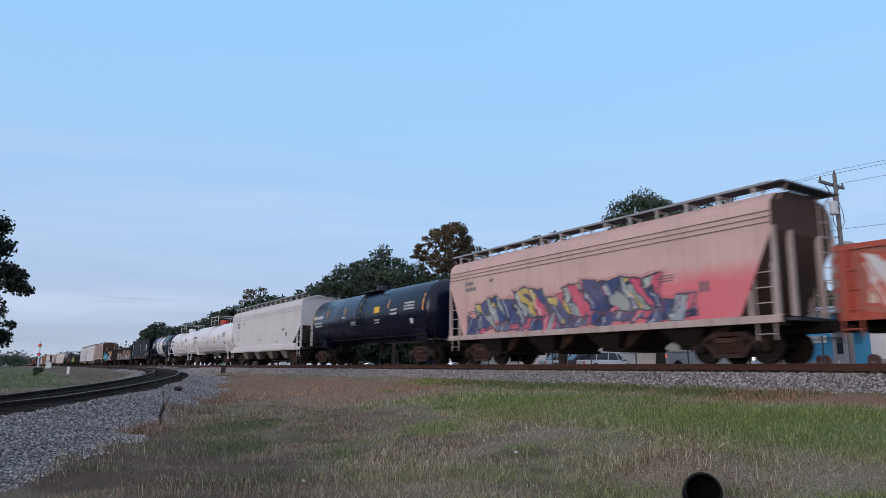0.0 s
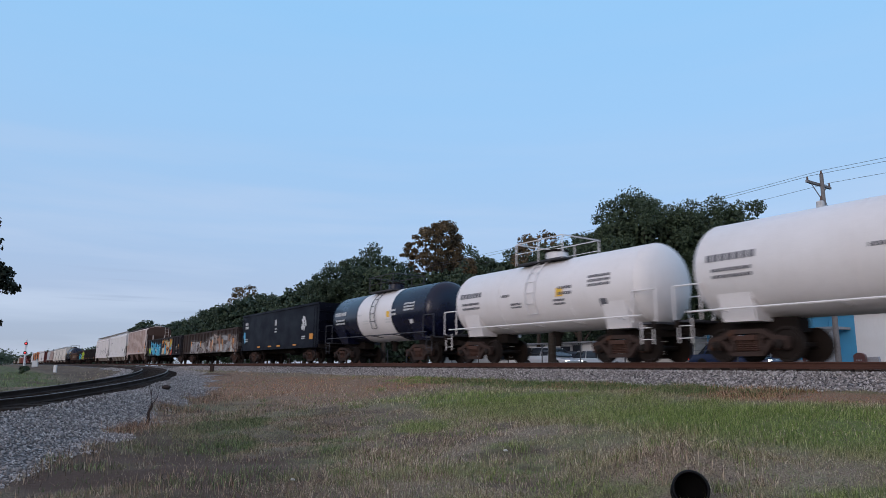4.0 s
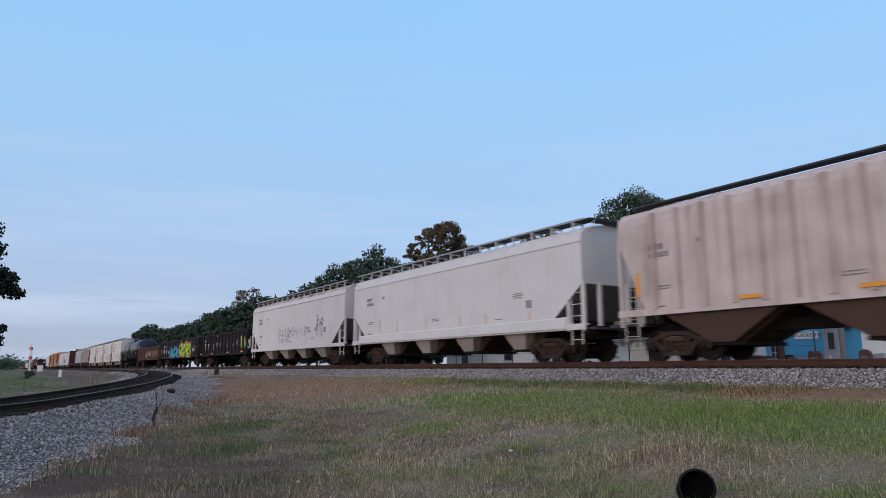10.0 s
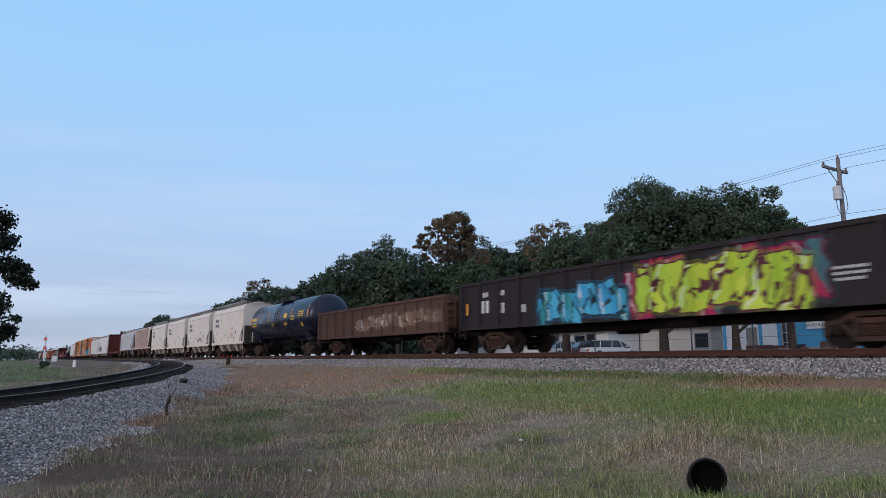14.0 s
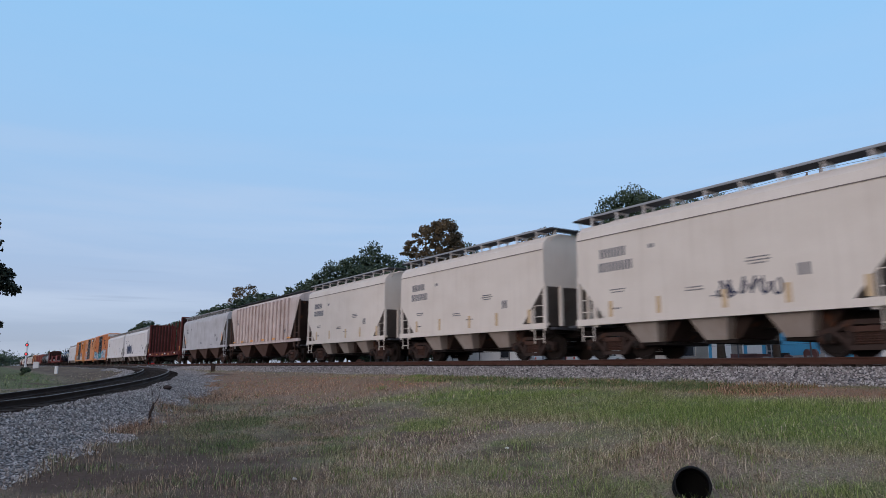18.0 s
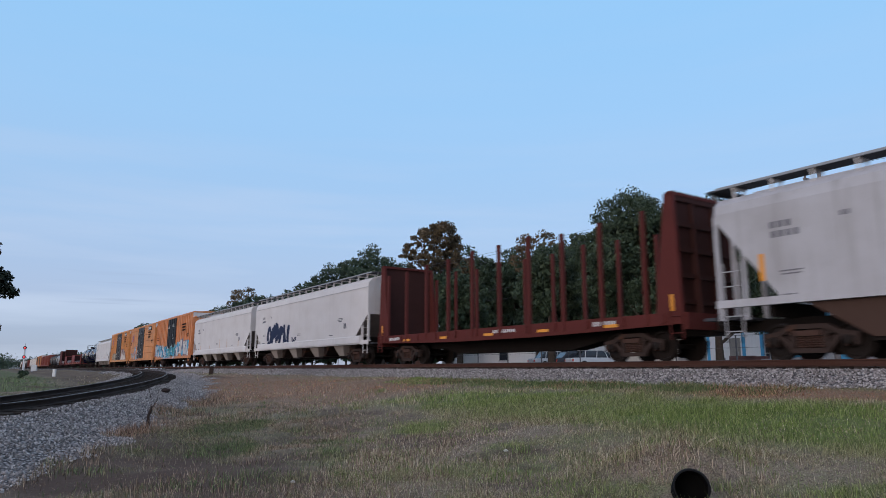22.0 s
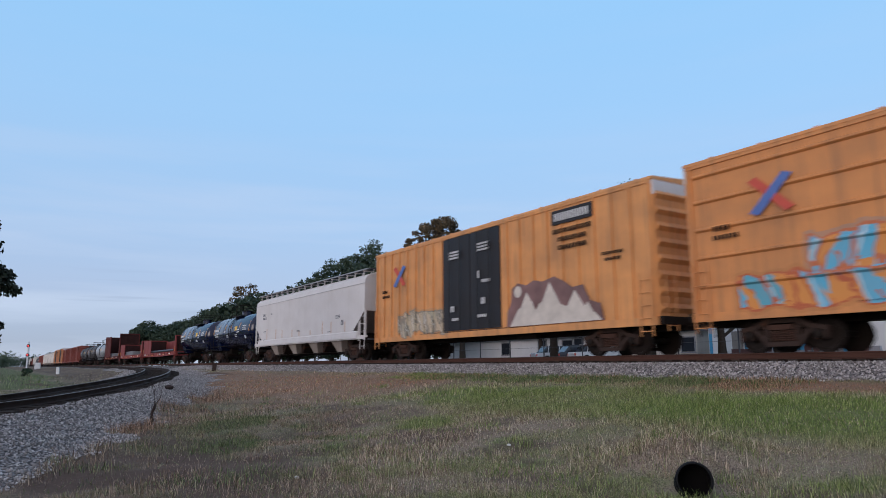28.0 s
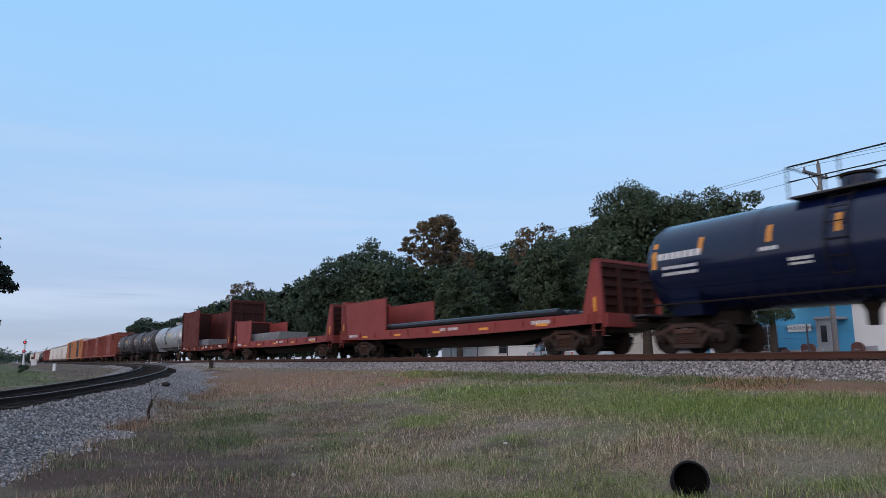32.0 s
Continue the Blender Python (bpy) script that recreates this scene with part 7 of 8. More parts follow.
def shop():
    q = -26.0
    mid = (yard_a(1262, q) + yard_a(1640, q)) / 2
    x, y = spot(mid, q)
    b = tagged(new("monument_shop"), "blue and white single-storey monument shop with a wall sign", "shop")
    b.matrix_basis = pose(x, y, float(land(np.array([x]), np.array([y]))[0][0]), 0, 0, math.degrees(math.atan2(-UY, -UX)))

    def lx(px):
        return mid - yard_a(px, q)
    x0, x1 = lx(1262), lx(1640)
    part("wall", boxes((x0, lx(1366), 0, 0.25, 0, 3.7)), M_WALLWHITE, b, "white siding wall")
    part("wall", boxes((lx(1366), lx(1483), -0.02, 0.25, 0, 3.7)), M_BLUE, b, "bright blue wall")
    part("wall", boxes((lx(1483), lx(1530), 0, 0.25, 0, 3.7)), M_BLUE, b, "bright blue wall")
    part("wall", boxes((lx(1530), x1, 0, 0.25, 0, 3.7)), M_WALLWHITE, b, "white siding wall")
    part("wall", boxes((x0, x0 + 0.25, 0.25, 9, 0, 3.7)), M_WALLWHITE, b)
    part("wall", boxes((x1 - 0.25, x1, 0.25, 9, 0, 3.7)), M_WALLWHITE, b)
    part("wall", boxes((x0, x1, 8.75, 9, 0, 3.7)), M_WALLWHITE, b)
    bm = bmesh.new()
    prism(bm, [(-0.5, 3.7), (9.5, 3.7), (9.5, 3.85), (4.5, 4.7), (-0.5, 3.85)], "x", x0 - 0.3, x1 + 0.3)
    part("roof", bm, M_ROOF, b)
    for pa in (1266, 1329, 1362):
        part("corner_strip", boxes((lx(pa) - 0.12, lx(pa) + 0.12, -0.05, 0.0, 0, 3.7)), M_BLUE, b, "blue upright strip")
    for k in range(9):
        part("siding_board", boxes((x0 + 0.3, lx(1360), -0.022, 0.0, 0.3 + 0.36 * k, 0.62 + 0.36 * k)), M_WALLWHITE, b)
    w = part("window", boxes((lx(1368), lx(1391), -0.05, 0.0, 0.5, 2.4)), M_GLASS, b, "gridded shop window")
    for k in range(4):
        xx = lx(1368) + (lx(1391) - lx(1368)) * k / 3
        part("window_frame", boxes((xx - 0.03, xx + 0.03, -0.09, -0.04, 0.45, 2.45)), M_TRIM, w)
    for zz in (0.5, 1.1, 1.75, 2.4):
        part("window_frame", boxes((lx(1368), lx(1391), -0.08, -0.045, zz - 0.03, zz + 0.03)), M_TRIM, w)
    d = part("door", boxes((lx(1304), lx(1323), -0.06, 0.0, 0.05, 2.2)), M_YARD, b, "pale tan door")
    part("door_handle", rod(bmesh.new(), (lx(1320), -0.1, 1.0), (lx(1320), -0.1, 1.25), 0.02), M_TRIM, d)
    sign = part("wall_sign", boxes((lx(1412), lx(1454), -0.09, -0.02, 1.95, 2.42)), M_WALLWHITE, b, "white wall sign with dark capitals")
    cu = bpy.data.curves.new("sign_lettering", "FONT")
    cu.body, cu.size, cu.extrude, cu.align_x, cu.align_y = "MAUSOLEUMS", 0.30, 0.01, "CENTER", "CENTER"
    text = new("sign_lettering", cu)
    dg = bpy.context.evaluated_depsgraph_get()
    me = bpy.data.meshes.new_from_object(text.evaluated_get(dg))
    bpy.data.objects.remove(text)
    me.materials.clear()
    me.materials.append(M_DARKMARK)
    child("sign_lettering", me, sign, "dark capital letters", pose((lx(1412) + lx(1454)) / 2, -0.10, 2.185, 90, 0, 0))
    part("tube_lamp", rod(bmesh.new(), (lx(1398), -0.5, 3.25), (lx(1432), -1.4, 3.5), 0.09, 8), M_TUBE, b, "lit white tube lamp under the eave")
    # grey booth at the corner
    for pa, pb in ((1486, 1489), (1509, 1512)):
        part("booth_post", boxes((lx(pa), lx(pb), -1.6, -1.4, 0, 2.6)), M_TRIM, b)
    bp = part("booth_panel", boxes((lx(1489), lx(1509), -1.55, -1.45, 0, 2.6)), M_TRIM, b, "grey booth with a small window")
    part("booth_window", boxes((lx(1494), lx(1504), -1.6, -1.54, 1.2, 2.2)), M_GLASS, bp)
    part("canopy", boxes((lx(1484), lx(1522), -1.7, 0, 2.6, 2.74)), M_TRIM, b)
    bm = bmesh.new()
    prism(bm, [(lx(1476), 0), (lx(1480), 0), (lx(1484), 2.7), (lx(1482), 2.7)], "y", -0.2, -0.05)
    part("slanted_trim", bm, M_WALLWHITE, b)
    return b


shop()


def long_building(p0, p1, q, high, label, wall_mat, doors, windows):
    mid = (yard_a(p0, q) + yard_a(p1, q)) / 2
    x, y = spot(mid, q)
    b = tagged(new("low_building"), label, "building")
    b.matrix_basis = pose(x, y, float(land(np.array([x]), np.array([y]))[0][0]), 0, 0, math.degrees(math.atan2(-UY, -UX)))
    x0, x1 = mid - yard_a(p0, q), mid - yard_a(p1, q)
    part("wall", boxes((x0, x1, 0, 0.25, 0, high)), wall_mat, b)
    part("wall", boxes((x0, x0 + 0.25, 0.25, 8, 0, high)), wall_mat, b)
    part("wall", boxes((x1 - 0.25, x1, 0.25, 8, 0, high)), wall_mat, b)
    part("wall", boxes((x0, x1, 7.75, 8, 0, high)), wall_mat, b)
    bm = bmesh.new()
    prism(bm, [(-0.5, high), (8.5, high), (8.5, high + 0.12), (4, high + 0.4), (-0.5, high + 0.12)], "x", x0 - 0.3, x1 + 0.3)
    part("roof", bm, M_ROOF, b)
    for px in doors:
        c = mid - yard_a(px, q)
        d = part("door", boxes((c - 0.5, c + 0.5, -0.06, 0.0, 0.05, 2.1)), M_GLASS, b, "dark door")
        part("door_frame", boxes((c - 0.6, c - 0.5, -0.08, 0.0, 0.0, 2.2), (c + 0.5, c + 0.6, -0.08, 0.0, 0.0, 2.2), (c - 0.6, c + 0.6, -0.08, 0.0, 2.1, 2.2)), M_TRIM, d)
    for px in windows:
        c = mid - yard_a(px, q)
        w = part("window", boxes((c - 0.6, c + 0.6, -0.05, 0.0, 0.9, 2.0)), M_GLASS, b)
        part("window_frame", boxes((c - 0.68, c - 0.6, -0.08, 0.0, 0.82, 2.08), (c + 0.6, c + 0.68, -0.08, 0.0, 0.82, 2.08), (c - 0.68, c + 0.68, -0.08, 0.0, 2.0, 2.08)), M_TRIM, w)
        part("window_sill", boxes((c - 0.72, c + 0.72, -0.12, 0.0, 0.78, 0.86)), M_TRIM, w)


long_building(790, 1060, -24, 2.25, "long low white building with dark doors", M_WALLWHITE, (965, 1030), (1010, 900))
long_building(1105, 1240, -28, 2.5, "low white storage building with plain walls", paint("cream_block_wall", (0.66, 0.63, 0.58), 0.8, 0, 0.2), (), (1225,))
long_building(628, 668, -22, 2.4, "small brick-coloured shed behind the trees", paint("brick_red_wall", (0.30, 0.14, 0.10), 0.85, 0, 0.3), (), ())
board = facing("yard_sign", "yellow and white notice board on two posts", "sign", 726, -14.5)
part("panel", boxes((-1.3, 1.3, -0.04, 0.04, 0.9, 1.75)), M_YELLOWMARK, board, "yellow panel with a white bar")
part("white_bar", boxes((-0.6, 1.1, -0.05, -0.04, 1.15, 1.5)), M_MARK, board)
for s in (-1, 1):
    part("post", boxes((s * 1.1 - 0.05, s * 1.1 + 0.05, 0.04, 0.12, 0, 1.7)), M_TRIM, board)


def headstone(px, q, w, h, shape, material, label):
    st = facing("headstone", label, "headstone", px, q, "stones on show in the yard")
    base = part("plinth", boxes((-w * 0.62, w * 0.62, -0.22, 0.22, 0, 0.18)), M_GRANITE_G if material is not M_GRANITE_G else material, st)
    pts = {"round": [(-w / 2, 0.18), (w / 2, 0.18)] + [(w / 2 * math.cos(a), h - w * 0.35 + w * 0.35 * math.sin(a)) for a in [math.pi * i / 10 for i in range(11)]],
           "heart": [(0, 0.18)] + [(w * 0.5, h * 0.62), (w * 0.5, h * 0.85), (w * 0.36, h), (w * 0.16, h), (0, h * 0.88), (-w * 0.16, h), (-w * 0.36, h), (-w * 0.5, h * 0.85), (-w * 0.5, h * 0.62)],
           "slab": [(-w / 2, 0.18), (w / 2, 0.18), (w / 2, h), (-w / 2, h)], "slant": [(-w / 2, 0.18), (w / 2, 0.18), (w * 0.42, h), (-w * 0.42, h * 0.96)]}[shape]
    part("stone", prism(bmesh.new(), pts, "y", -0.11, 0.11), material, st)
    bars(st, -0.112, [(0, h * 0.62, w * 0.5, 0.07), (0, h * 0.5, w * 0.4, 0.05)], M_TRIM, "inscription_bars")


for px, q, w, h, shp, mt, lb in ((1270, -22.6, 0.9, 0.8, "slab", M_GRANITE_G, "low grey granite block in the yard"), (1286, -22.4, 0.9, 1.0, "slab", M_GRANITE_G, "grey granite slab on a plinth"), (1302, -22.8, 0.8, 0.75, "round", M_GRANITE_G, "small rounded grey granite headstone"),
                                 (1325, -22.6, 2.6, 1.2, "slab", M_GRANITE_R, "wide red-brown granite monument"), (1352, -22.6, 2.2, 1.15, "slab", M_GRANITE_R, "wide red-brown granite monument"), (1372, -22.2, 1.3, 0.9, "slab", M_GRANITE_G, "broad grey granite headstone"),
                                 (1396, -22.2, 0.9, 1.2, "slab", M_GRANITE_B, "polished black headstone with a pale border"), (1404, -22.0, 0.7, 1.05, "round", M_GRANITE_R, "rounded red-brown granite headstone"), (1422, -22.2, 1.1, 1.0, "slant", M_GRANITE_G, "grey slanted granite headstone"),
                                 (1445, -22.0, 1.15, 1.45, "heart", M_GRANITE_R, "heart-shaped red-brown granite headstone"), (1462, -22.3, 1.0, 1.1, "slant", M_GRANITE_G, "grey slanted granite headstone"), (1534, -22.2, 0.9, 1.5, "round", M_GRANITE_R, "tall rounded brown granite headstone"),
                                 (1556, -22.6, 1.2, 1.2, "slant", M_GRANITE_G, "grey slanted granite headstone"), (1195, -22.4, 1.0, 0.6, "slab", M_GRANITE_B, "low black granite block in the yard"), (1218, -22.4, 1.0, 0.65, "slab", M_GRANITE_B, "low black granite block in the yard")):
    headstone(px, q, 0.68 * w, 0.72 * h, shp, mt, lb)


def yard_fence():
    f = tagged(new("wire_fence"), "thin wire fence on steel posts beside the road", "fence")
    pts = []
    for i in range(26):
        x, y = spot(2 + 3.2 * i, -9.6)
        z = float(land(np.array([x]), np.array([y]))[0][0])
        pts.append((x, y, z))
        part("post", rod(bmesh.new(), (x, y, z - 0.2), (x, y, z + 1.5), 0.035, 6), M_WIRE, f)
    for h in (0.4, 0.95, 1.48):
        p, q = pts[0], pts[-1]
        part("strand", rod(bmesh.new(), (p[0], p[1], p[2] + h), (q[0], q[1], q[2] + h), 0.007, 4), M_WIRE, f)


yard_fence()


# ---- road vehicles ----
M_TYRE = plain("black_tyre_rubber", (0.02, 0.02, 0.02), 0.9)
M_RIM = plain("alloy_rim", (0.45, 0.45, 0.46), 0.35, 0.8)
M_BEAM = glow("lit_headlamp", (1.0, 0.96, 0.88), 5.0)
M_TAIL = glow("lit_tail_lamp", (0.9, 0.04, 0.02), 1.5)
ROAD_CARS = []
ME_TYRE = piece("tyre", lathe(bmesh.new(), [(-0.11, 0.22), (-0.11, 0.31), (-0.07, 0.335), (0.07, 0.335), (0.11, 0.31), (0.11, 0.22)], "y", 18), M_TYRE, True)
ME_RIM = piece("rim", lathe(bmesh.new(), [(-0.10, 0.22), (-0.04, 0.10), (0.04, 0.10), (0.10, 0.22)], "y", 12), M_RIM)


def road_car(label, colour, high=1.5, length=4.7, pickup=False):
    """A family car: body, glasshouse, wheels, lamps, bumpers. It drives towards +x."""
    car = tagged(new("car"), label, "car", "traffic on the road")
    body_mat = paint("car_paint_" + label.split()[0], colour, 0.25, 0.1, 0.08)
    h, w = length / 2, 0.9
    sill, belt = 0.28, high * 0.62

    def sec(y, zb, zt):
        return [(-y, zb), (-y - 0.02, (zb + zt) / 2), (-y + 0.05, zt), (y - 0.05, zt), (y + 0.02, (zb + zt) / 2), (y, zb)]
    body = smooth(part("body", loft(bmesh.new(), [(-h, sec(0.74, 0.42, belt - 0.12)), (-h + 0.12, sec(0.86, 0.3, belt - 0.02)), (-h + 1.0, sec(w, sill, belt)), (0.7, sec(w, sill, belt)), (h - 0.9, sec(w, sill, belt - 0.14)), (h - 0.15, sec(0.84, 0.28, belt - 0.28)), (h, sec(0.72, 0.38, belt - 0.36))]), body_mat, car), 35)
    cab = [(-h + 0.55, sec(0.70, belt - 0.03, belt + 0.02)), (-h + 1.05, sec(0.66, belt - 0.03, high - 0.02)), (0.25, sec(0.66, belt - 0.03, high)), (0.75, sec(0.68, belt - 0.03, high - 0.12)), (1.35, sec(0.72, belt - 0.06, belt + 0.0))]
    if pickup:
        cab[:2] = [(-0.95, sec(0.70, belt - 0.03, belt + 0.02)), (-0.82, sec(0.66, belt - 0.03, high - 0.02))]
        # solid dark block in place of the bed's shaded hollow
        part("cargo_bed", boxes((-h + 0.14, -1.05, -0.74, 0.74, belt - 0.30, belt + 0.008)), M_TYRE, car, "dark block for the cargo bed's shaded hollow")
        for s in (-1, 1):
            part("bed_rail", boxes((-h + 0.08, -1.0, s * 0.80 - 0.06, s * 0.80 + 0.06, belt - 0.08, belt + 0.09)), body_mat, car)
        part("tailgate", boxes((-h + 0.02, -h + 0.12, -0.74, 0.74, 0.55, belt + 0.08)), body_mat, car)
    smooth(part("glasshouse", loft(bmesh.new(), cab), M_GLASS, car, "dark tinted windows"), 35)
    part("roof", boxes((-0.86 if pickup else -h + 1.0, 0.35, -0.62, 0.62, high - 0.02, high + 0.025)), body_mat, car)
    for s in (-1, 1):
        for x in ((-0.86, -0.1, 0.72) if pickup else (-h + 1.02, -0.25, 0.72)):
            part("pillar", rod(bmesh.new(), (x, s * 0.80, belt - 0.03), (x + (0.12 if x < 0 else -0.25), s * 0.67, high - 0.02), 0.035, 5), body_mat, car)
        part("headlamp", boxes((h - 0.16, h - 0.03, s * 0.62 - 0.14, s * 0.62 + 0.14, belt - 0.46, belt - 0.32)), M_BEAM, car, "lit headlamp")
        part("tail_lamp", boxes((-h + 0.0, -h + 0.08, s * 0.68 - 0.12, s * 0.68 + 0.12, belt - 0.3, belt - 0.14)), M_TAIL, car)
        part("mirror", boxes((0.85, 1.0, s * 0.98 - 0.08, s * 0.98 + 0.08, belt, belt + 0.13)), body_mat, car)
        for x in (-h + 0.92, h - 0.88):
            tyre = child("wheel", ME_TYRE, car, "", pose(x, s * 0.82, 0.335))
            child("rim", ME_RIM, tyre, "", pose(0, 0, 0))
    part("bumper", boxes((h - 0.12, h + 0.04, -0.75, 0.75, 0.3, 0.46)), body_mat, car)
    part("bumper", boxes((-h - 0.04, -h + 0.12, -0.75, 0.75, 0.34, 0.52)), body_mat, car)
    return car


def drive(car, q, a0, speed, towards):
    """Row of its trip: place along the line at the clip's start, metres a second, and whether it comes towards the camera."""
    ROAD_CARS.append((car, q, a0, speed, towards))


drive(road_car("pale silver pickup driving with lit headlamps", (0.50, 0.55, 0.62), 1.75, 5.5, True), -15.0, 10.7, 9.0, True)
drive(road_car("dark blue sedan driving along the road", (0.02, 0.035, 0.10), 1.42), -15.0, 40.8, 8.0, True)
drive(road_car("white hatchback driving with lit headlamps", (0.66, 0.67, 0.70), 1.5), -15.0, 55.1, 8.0, True)
drive(road_car("red sedan driving away along the road", (0.50, 0.02, 0.02), 1.4), -18.3, -89.4, 15.5, False)
for px, col, lb in ((992, (0.55, 0.56, 0.58), "grey parked sedan before the white building"), (1032, (0.05, 0.05, 0.06), "black parked sedan before the white building"), (1062, (0.66, 0.66, 0.66), "white parked sedan before the white building")):
    p = road_car(lb, col, 1.45, 4.5)
    x, y = spot(yard_a(px, -22), -22)
    p.matrix_basis = pose(x, y, float(land(np.array([x]), np.array([y]))[0][0]) + 0.015, 0, 0, math.degrees(math.atan2(-UY, -UX)) + 70)
    p["group"] = "parked cars"
    for o in p.children:
        if o.name.startswith(("headlamp", "tail_lamp")):
            o.data.materials[0] = M_RIM if o.name.startswith("headlamp") else M_REDLID


# ---- lineside things ----
M_SIGNAL = plain("black_signal_paint", (0.02, 0.02, 0.022), 0.6)
M_ALU = plain("aluminium_mast", (0.72, 0.72, 0.73), 0.5, 0.0, 0.1)
M_REDLIGHT = glow("lit_red_lens", (1.0, 0.06, 0.07), 1.6)
M_POSTWHITE = paint("white_marker_paint", (0.75, 0.75, 0.74), 0.6, 0, 0.2)


def ground_at(x, y):
    return float(land(np.array([x]), np.array([y]))[0][0])


def block_signal(px, dist):
    x, y = from_view(px, dist)
    sg = tagged(new("block_signal"), "lineside colour-light signal showing red on a silver mast", "railway signal")
    sg.matrix_basis = pose(x, y, ground_at(x, y), 0, 0, 20)
    part("mast", lathe(bmesh.new(), [(0, 0.25), (0.1, 0.16), (6.2, 0.13)], "z", 10), M_ALU, sg)
    part("ladder_rails", rod(rod(bmesh.new(), (-0.2, 0.5, 0), (-0.2, 0.25, 5.2), 0.03, 5), (0.2, 0.5, 0), (0.2, 0.25, 5.2), 0.03, 5), M_ALU, sg)
    for z in (5.3, 3.3):
        disc = part("backboard", lathe(bmesh.new(), [(-0.12, 0.36), (-0.06, 0.36)], "y", 20), M_SIGNAL, sg)
        disc.location = (0, -0.1, z)
        part("lens", lathe(bmesh.new(), [(-0.24, 0.10), (-0.20, 0.16), (-0.12, 0.17)], "y", 14), M_REDLIGHT, disc, "glowing red lens")
        hood = bmesh.new()
        for i in range(8):
            a0, a1 = math.pi * i / 8, math.pi * (i + 1) / 8
            prism(hood, [(r * math.cos(a), r * math.sin(a)) for r, a in ((0.19, a0), (0.21, a0), (0.21, a1), (0.19, a1))], "y", -0.42, -0.12)
        part("hood", hood, M_SIGNAL, disc)
    case = tagged(new("relay_case"), "small white equipment case by the signal", "equipment case")
    case.matrix_basis = pose(x + 6.0, y - 6, ground_at(x + 6.0, y - 6), 0, 0, 20)
    part("cabinet", boxes((-0.5, 0.5, -0.4, 0.4, 0.1, 1.3)), M_POSTWHITE, case)
    part("lid", boxes((-0.55, 0.55, -0.45, 0.45, 1.3, 1.36)), M_POSTWHITE, case)
    part("foot", boxes((-0.45, 0.45, -0.35, 0.35, -0.1, 0.1)), M_TRIM, case)


block_signal(51, 150)


def marker_post(px, dist, h):
    x, y = from_view(px, dist)
    mp = tagged(new("marker_post"), "short white post beside the branch track", "marker post")
    mp.matrix_basis = pose(x, y, ground_at(x, y))
    part("shaft", boxes((-0.13, 0.13, -0.08, 0.08, -0.2, h)), M_POSTWHITE, mp)
    part("cap", boxes((-0.14, 0.14, -0.09, 0.09, h, h + 0.03)), M_TRIM, mp)


marker_post(107, 66, 0.72)


def on_ground(side, drop):
    """Where the line from the eye, with that much side and drop to a metre ahead, meets the ground."""
    d = np.arange(4.0, 80.0, 0.02)
    low = land(side * d, d)[0] - (EYE_Z + drop * d)
    k = int(np.argmax(low > 0))
    return side * d[k], d[k]


M_STEEL = plain("rusted_scrap", (0.035, 0.020, 0.016), 0.9, 0.1, 0.5, 12, 0.6)


def snag(side, drop):
    """A broken, leaning old stake."""
    x, y = on_ground(side, drop)
    st = tagged(new("broken_stake"), "dark rusty leaning stake in dry grass", "stake")
    st.matrix_basis = pose(x, y, ground_at(x, y), 0, 8, 0)
    bm = lathe(bmesh.new(), [(-0.15, 0.040), (0.12, 0.040), (0.3, 0.032), (0.42, 0.036), (0.52, 0.014)], "z", 7)
    for v in bm.verts:
        v.co.x += 0.02 * math.sin(v.co.z * 17)
    part("shaft", bm, M_STEEL, st)
    part("twig", rod(rod(rod(rod(bmesh.new(), (0.0, 0, 0.45), (0.10, 0.02, 0.66), 0.007, 4), (0.0, 0, 0.5), (-0.07, 0, 0.82), 0.006, 4), (0.10, 0.02, 0.66), (0.08, 0.03, 0.92), 0.005, 4), (-0.05, 0, 0.7), (-0.16, 0, 0.95), 0.005, 4), M_STEEL, st)


snag(-0.4235, -0.086)


def lump(name, label, side, drop, r, material, lift=0.6):
    x, y = on_ground(side, drop)
    px = 1000 * side
    bm = bmesh.new()
    bmesh.ops.create_icosphere(bm, subdivisions=2, radius=r)
    for v in bm.verts:
        v.co *= 1 + 0.25 * noise.noise(v.co * (2.2 / r) + Vector((px, 0, 0)))
        v.co.z *= 0.62
    ob = tagged(part(name, bm, material), label, "stone" if "stone" in name else "debris")
    ob.matrix_basis = pose(x, y, ground_at(x, y) + r * 0.62 * lift, 0, 0, px)


lump("timber_chunk", "dark lump of old timber on the ballast", -0.3991, -0.034, 0.16, M_STEEL, 0.8)
M_PALE = plain("pale_stone", (0.6, 0.58, 0.55), 0.8)
lump("white_stone", "small pale stone in the grass", 0.0975, -0.117, 0.034, M_PALE)
lump("white_stone", "small pale stone in the grass", -0.2084, -0.160, 0.030, M_PALE)
lump("white_stone", "small pale stone on bare soil", -0.444, -0.1, 0.03, M_PALE)
stub = tagged(new("track_marker"), "short dark steel stub at the edge of the ballast", "marker post")
sx, sy = from_view(383, 50)
stub.matrix_basis = pose(sx, sy, ground_at(sx, sy))
part("post", boxes((-0.13, 0.13, -0.1, 0.1, -0.1, 0.52)), M_STEEL, stub)
part("cap", boxes((-0.17, 0.17, -0.13, 0.13, 0.52, 0.58)), M_STEEL, stub)


